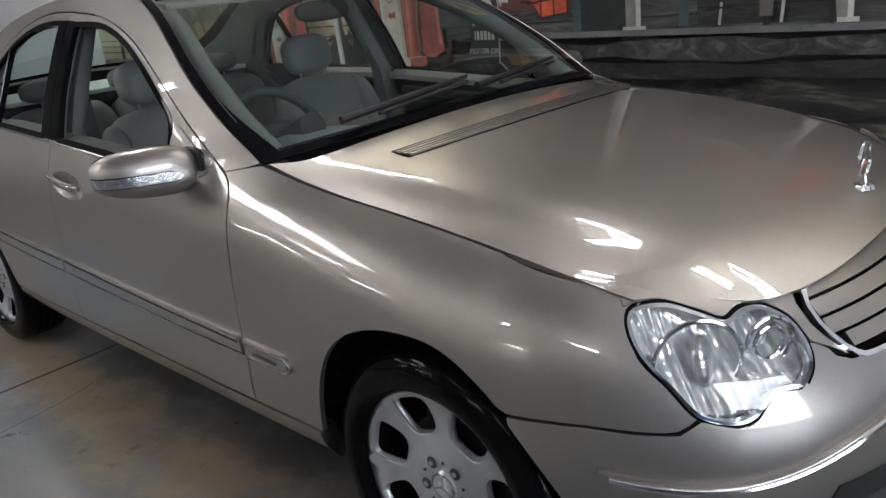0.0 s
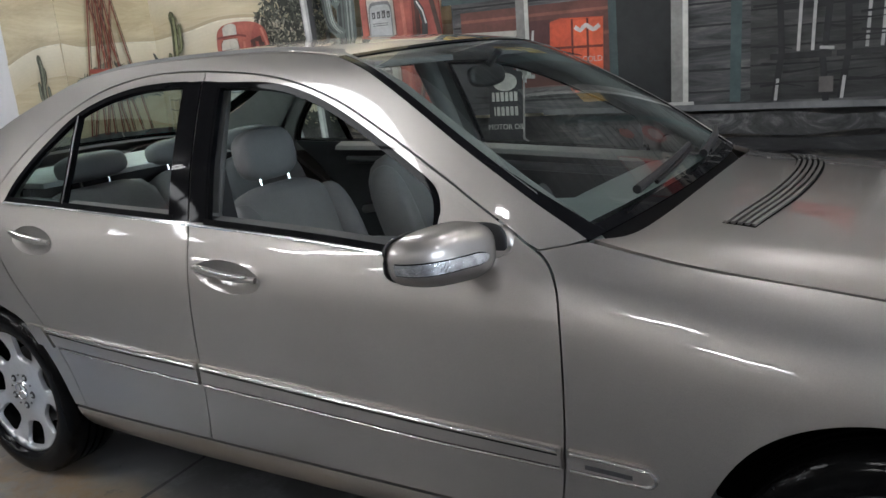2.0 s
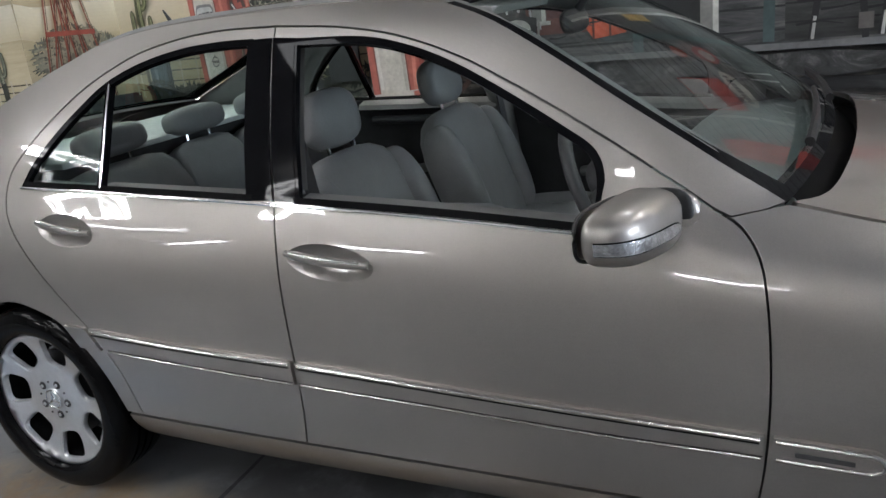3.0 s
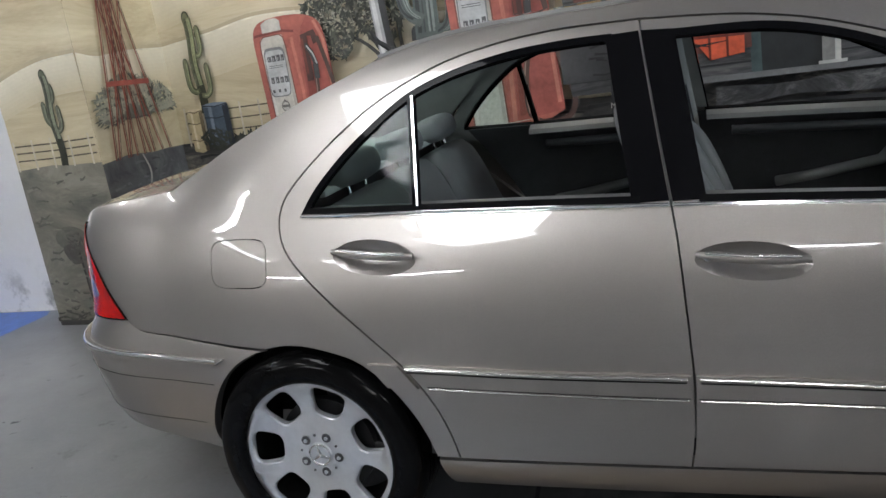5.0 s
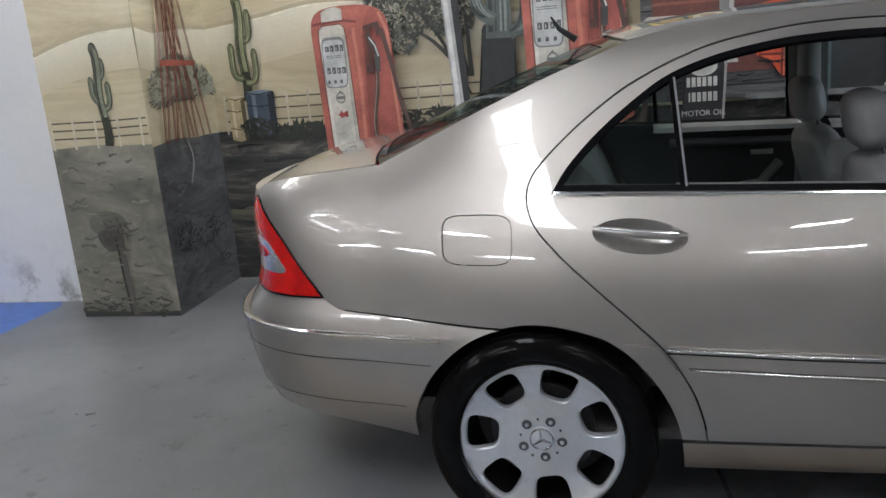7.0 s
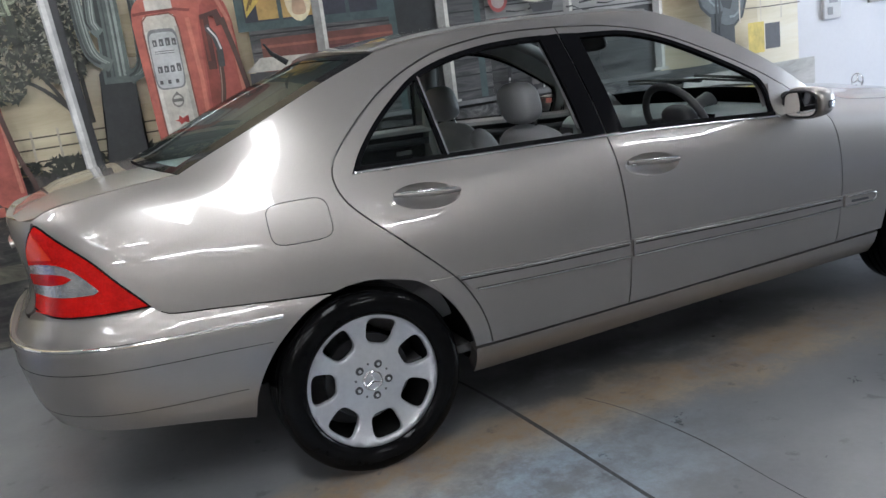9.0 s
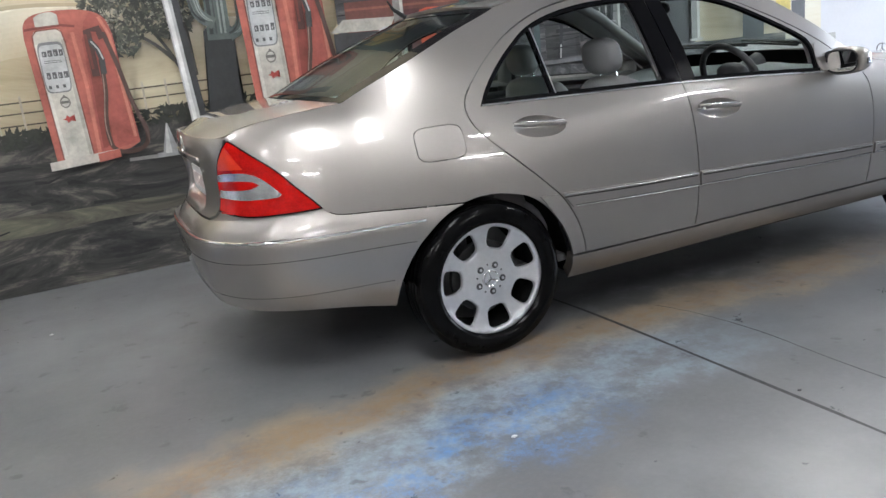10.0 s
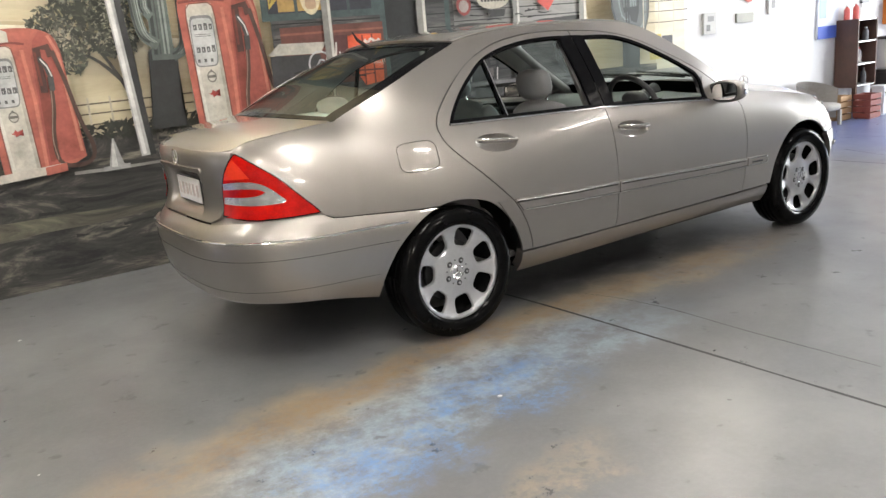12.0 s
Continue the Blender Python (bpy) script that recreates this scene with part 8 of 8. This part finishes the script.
# low rounded chair
WICKER = mat("grey_wicker", (0.36, 0.34, 0.32), 0.8, 0, 0, 0.35, 60, 0.6, 140)
chair = tagged(new("wicker_chair"), "pale grey rounded wicker tub chair", "chair")
chair.matrix_basis = pose(7.0, 1.62, 0) @ Matrix.Scale(0.72, 4)
back_b = bmesh.new()
prev = None
for i in range(19):
    a = math.pi * (-0.15 + 1.3 * i / 18)
    h = 0.62 + 0.10 * math.sin(a)
    cur = [back_b.verts.new((0.33 * math.cos(a), 0.05 + 0.30 * math.sin(a), 0.10)), back_b.verts.new((0.36 * math.cos(a), 0.05 + 0.33 * math.sin(a), h))]
    if prev:
        back_b.faces.new((prev[0], cur[0], cur[1], prev[1]))
    prev = cur
bmesh.ops.solidify(back_b, geom=back_b.faces[:], thickness=0.05)
part("backrest", back_b, WICKER, chair, smooth=True)
part("seat", pillow(0, 0.02, 0.30, 0.56, 0.52, 0.14, 0, 4), WICKER, chair, smooth=True)
for x in (-0.24, 0.24):
    for y in (-0.18, 0.28):
        part("leg", box_bm(x - 0.025, x + 0.025, y - 0.025, y + 0.025, 0, 0.25, 0.004), WICKER, chair)
# things on the white wall past the shelf
cab = tagged(new("tool_cabinet"), "orange wall cabinet over hanging hoses", "cabinet")
cab.location = (8.92, 1.72, 1.07)
part("body", box_bm(0.0, 0.48, 0.0, 0.238, 0, 0.34, 0.01), pigment((0.66, 0.20, 0.03), 0.1), cab)
part("door", box_bm(0.01, 0.47, -0.018, -0.001, 0.01, 0.33, 0.006), pigment((0.68, 0.22, 0.04), 0.1), cab)
part("handle", box_bm(0.38, 0.45, -0.04, -0.016, 0.15, 0.18, 0.005), BLACK, cab)
duct = tagged(part("hanging_tube", tube_bm([(9.30 + 0.004 * math.sin(i * 2), 1.86, 1.06 - 0.03 * i) for i in range(15)], 0.055, 12), pigment((0.55, 0.40, 0.06), 0.15), smooth=True), "yellow tube hanging under the orange cabinet", "tube")
part("collar", tube_bm([(9.30, 1.86, 1.0), (9.30, 1.86, 1.068)], 0.062, 12), BLACK, duct, smooth=True)
hose = tagged(part("air_hose", tube_bm([(9.98 + 0.16 * math.cos(i * 0.45), 1.925 - 0.02 * math.sin(i * 0.7), 0.80 + 0.2 * math.sin(i * 0.45)) for i in range(56)], 0.018, 8), pigment((0.45, 0.30, 0.06), 0.1), smooth=True), "coiled brownish yellow air hose hanging on the wall", "hose")
part("hook", box_bm(9.96, 10.0, 1.90, 1.958, 0.94, 0.99, 0.004), BLACK, hose)
wall_card("notice_board", 8.58, 8.90, 1.42, 1.80, (0.10, 0.10, 0.105), "black framed sheets of print on the wall", "notice", tuple((0.06 + 0.31 * i, 0.32 + 0.31 * i, 0.06 + 0.32 * j, 0.32 + 0.32 * j, (0.6, 0.6, 0.6)) for i in range(3) for j in range(3)))
wall_card("wall_panel", 8.36, 8.54, 1.36, 1.75, (0.33, 0.34, 0.34), "grey metal panel on the wall over the shelf", "panel")
wall_card("wall_switch", 6.42, 6.58, 1.33, 1.55, (0.50, 0.50, 0.50), "small pale plate on the white wall", "plate", ((0.3, 0.7, 0.3, 0.7, (0.2, 0.2, 0.2)),))
# ---- ceiling lights ----
TUBE = lamp_mat("tube_light", (1.0, 0.97, 0.93), 52.0)
SKYLIGHT = lamp_mat("skylight_sheet", (1.0, 0.99, 0.97), 11.5)
HOUSING = mat("light_housing", (0.7, 0.7, 0.7), 0.4, 0, 0, 0.05)


def batten_light(x, y, z=CEIL - 0.2, length=1.2):
    th = tagged(new("batten_light"), "white batten light with two bare tubes under the ceiling", "ceiling light", "workshop batten lights")
    th.location = (x, y, z)
    part("housing", box_bm(-length / 2, length / 2, -0.05, 0.05, 0.03, 0.08, 0.008), HOUSING, th)
    for yy in (-0.065, 0.065):
        part("tube", tube_bm([(-length / 2 + 0.02, yy, 0.0), (length / 2 - 0.02, yy, 0.0)], 0.019, 10), TUBE, th, smooth=True)
    for xx in (-length / 2 + 0.012, length / 2 - 0.012):
        part("lamp_holder", box_bm(xx - 0.012, xx + 0.012, -0.085, 0.085, -0.02, 0.035, 0.004), HOUSING, th)
    for xx in (-length * 0.35, length * 0.35):
        part("hanger", tube_bm([(xx, 0, 0.075), (xx, 0, CEIL - z)], 0.005, 6), HOUSING, th)
    return th


first_light = batten_light(-2.2, 0.9)
batten_light(2.45, 0.66, length=0.6)
for lx, ly in BATTENS:
    copy_thing(first_light, pose(lx, ly, CEIL - 0.2))


for lx, ly, lz in ((-5.2, -6.8, 2.4), (-2.3, -6.8, 2.4), (1.8, -6.8, 2.4), (-3.0, -5.7, 3.4)):
    batten_light(lx, ly, lz)


def skylight(x0, x1, y0, y1, panes):
    """A translucent roof sheet in its frame, parted by glazing bars."""
    th = tagged(new("skylight"), "translucent white roof sheet glowing with daylight", "skylight", "workshop skylights")
    th.location = (x0, y0, CEIL - 0.04)
    w, d = x1 - x0, y1 - y0
    for a, b, c, e in ((-0.05, 0.0, -0.05, d + 0.05), (w, w + 0.05, -0.05, d + 0.05), (0, w, -0.05, 0), (0, w, d, d + 0.05)):
        part("frame", box_bm(a, b, c, e, -0.03, 0.04, 0.004), HOUSING, th)
    for k in range(panes):
        c = d * k / panes
        part("pane", box_bm(0.0, w, c + 0.03, c + d / panes - 0.03, 0.0, 0.012), SKYLIGHT, th)
        if k:
            part("glazing_bar", box_bm(0.0, w, c - 0.028, c + 0.028, -0.02, 0.03, 0.004), HOUSING, th)
    return th


skylight(-1.25, -0.5, -4.4, -1.95, 2)
skylight(-5.75, -5.35, -6.4, -4.0, 2)


def troffer(x, y):
    th = tagged(new("louvre_light"), "square louvred light with four bright tubes", "ceiling light")
    th.location = (x, y, CEIL - 0.16)
    part("frame", box_bm(-0.22, 0.22, -0.17, 0.17, 0.05, 0.16, 0.005), HOUSING, th)
    for k in range(4):
        part("tube", box_bm(-0.21, 0.21, -0.15 + 0.08 * k, -0.10 + 0.08 * k, 0.0, 0.045, 0.01), TUBE_WIDE, th)
    return th


TUBE_WIDE = lamp_mat("louvre_tube", (1.0, 0.98, 0.95), 26.0)
troffer(1.55, -4.75)
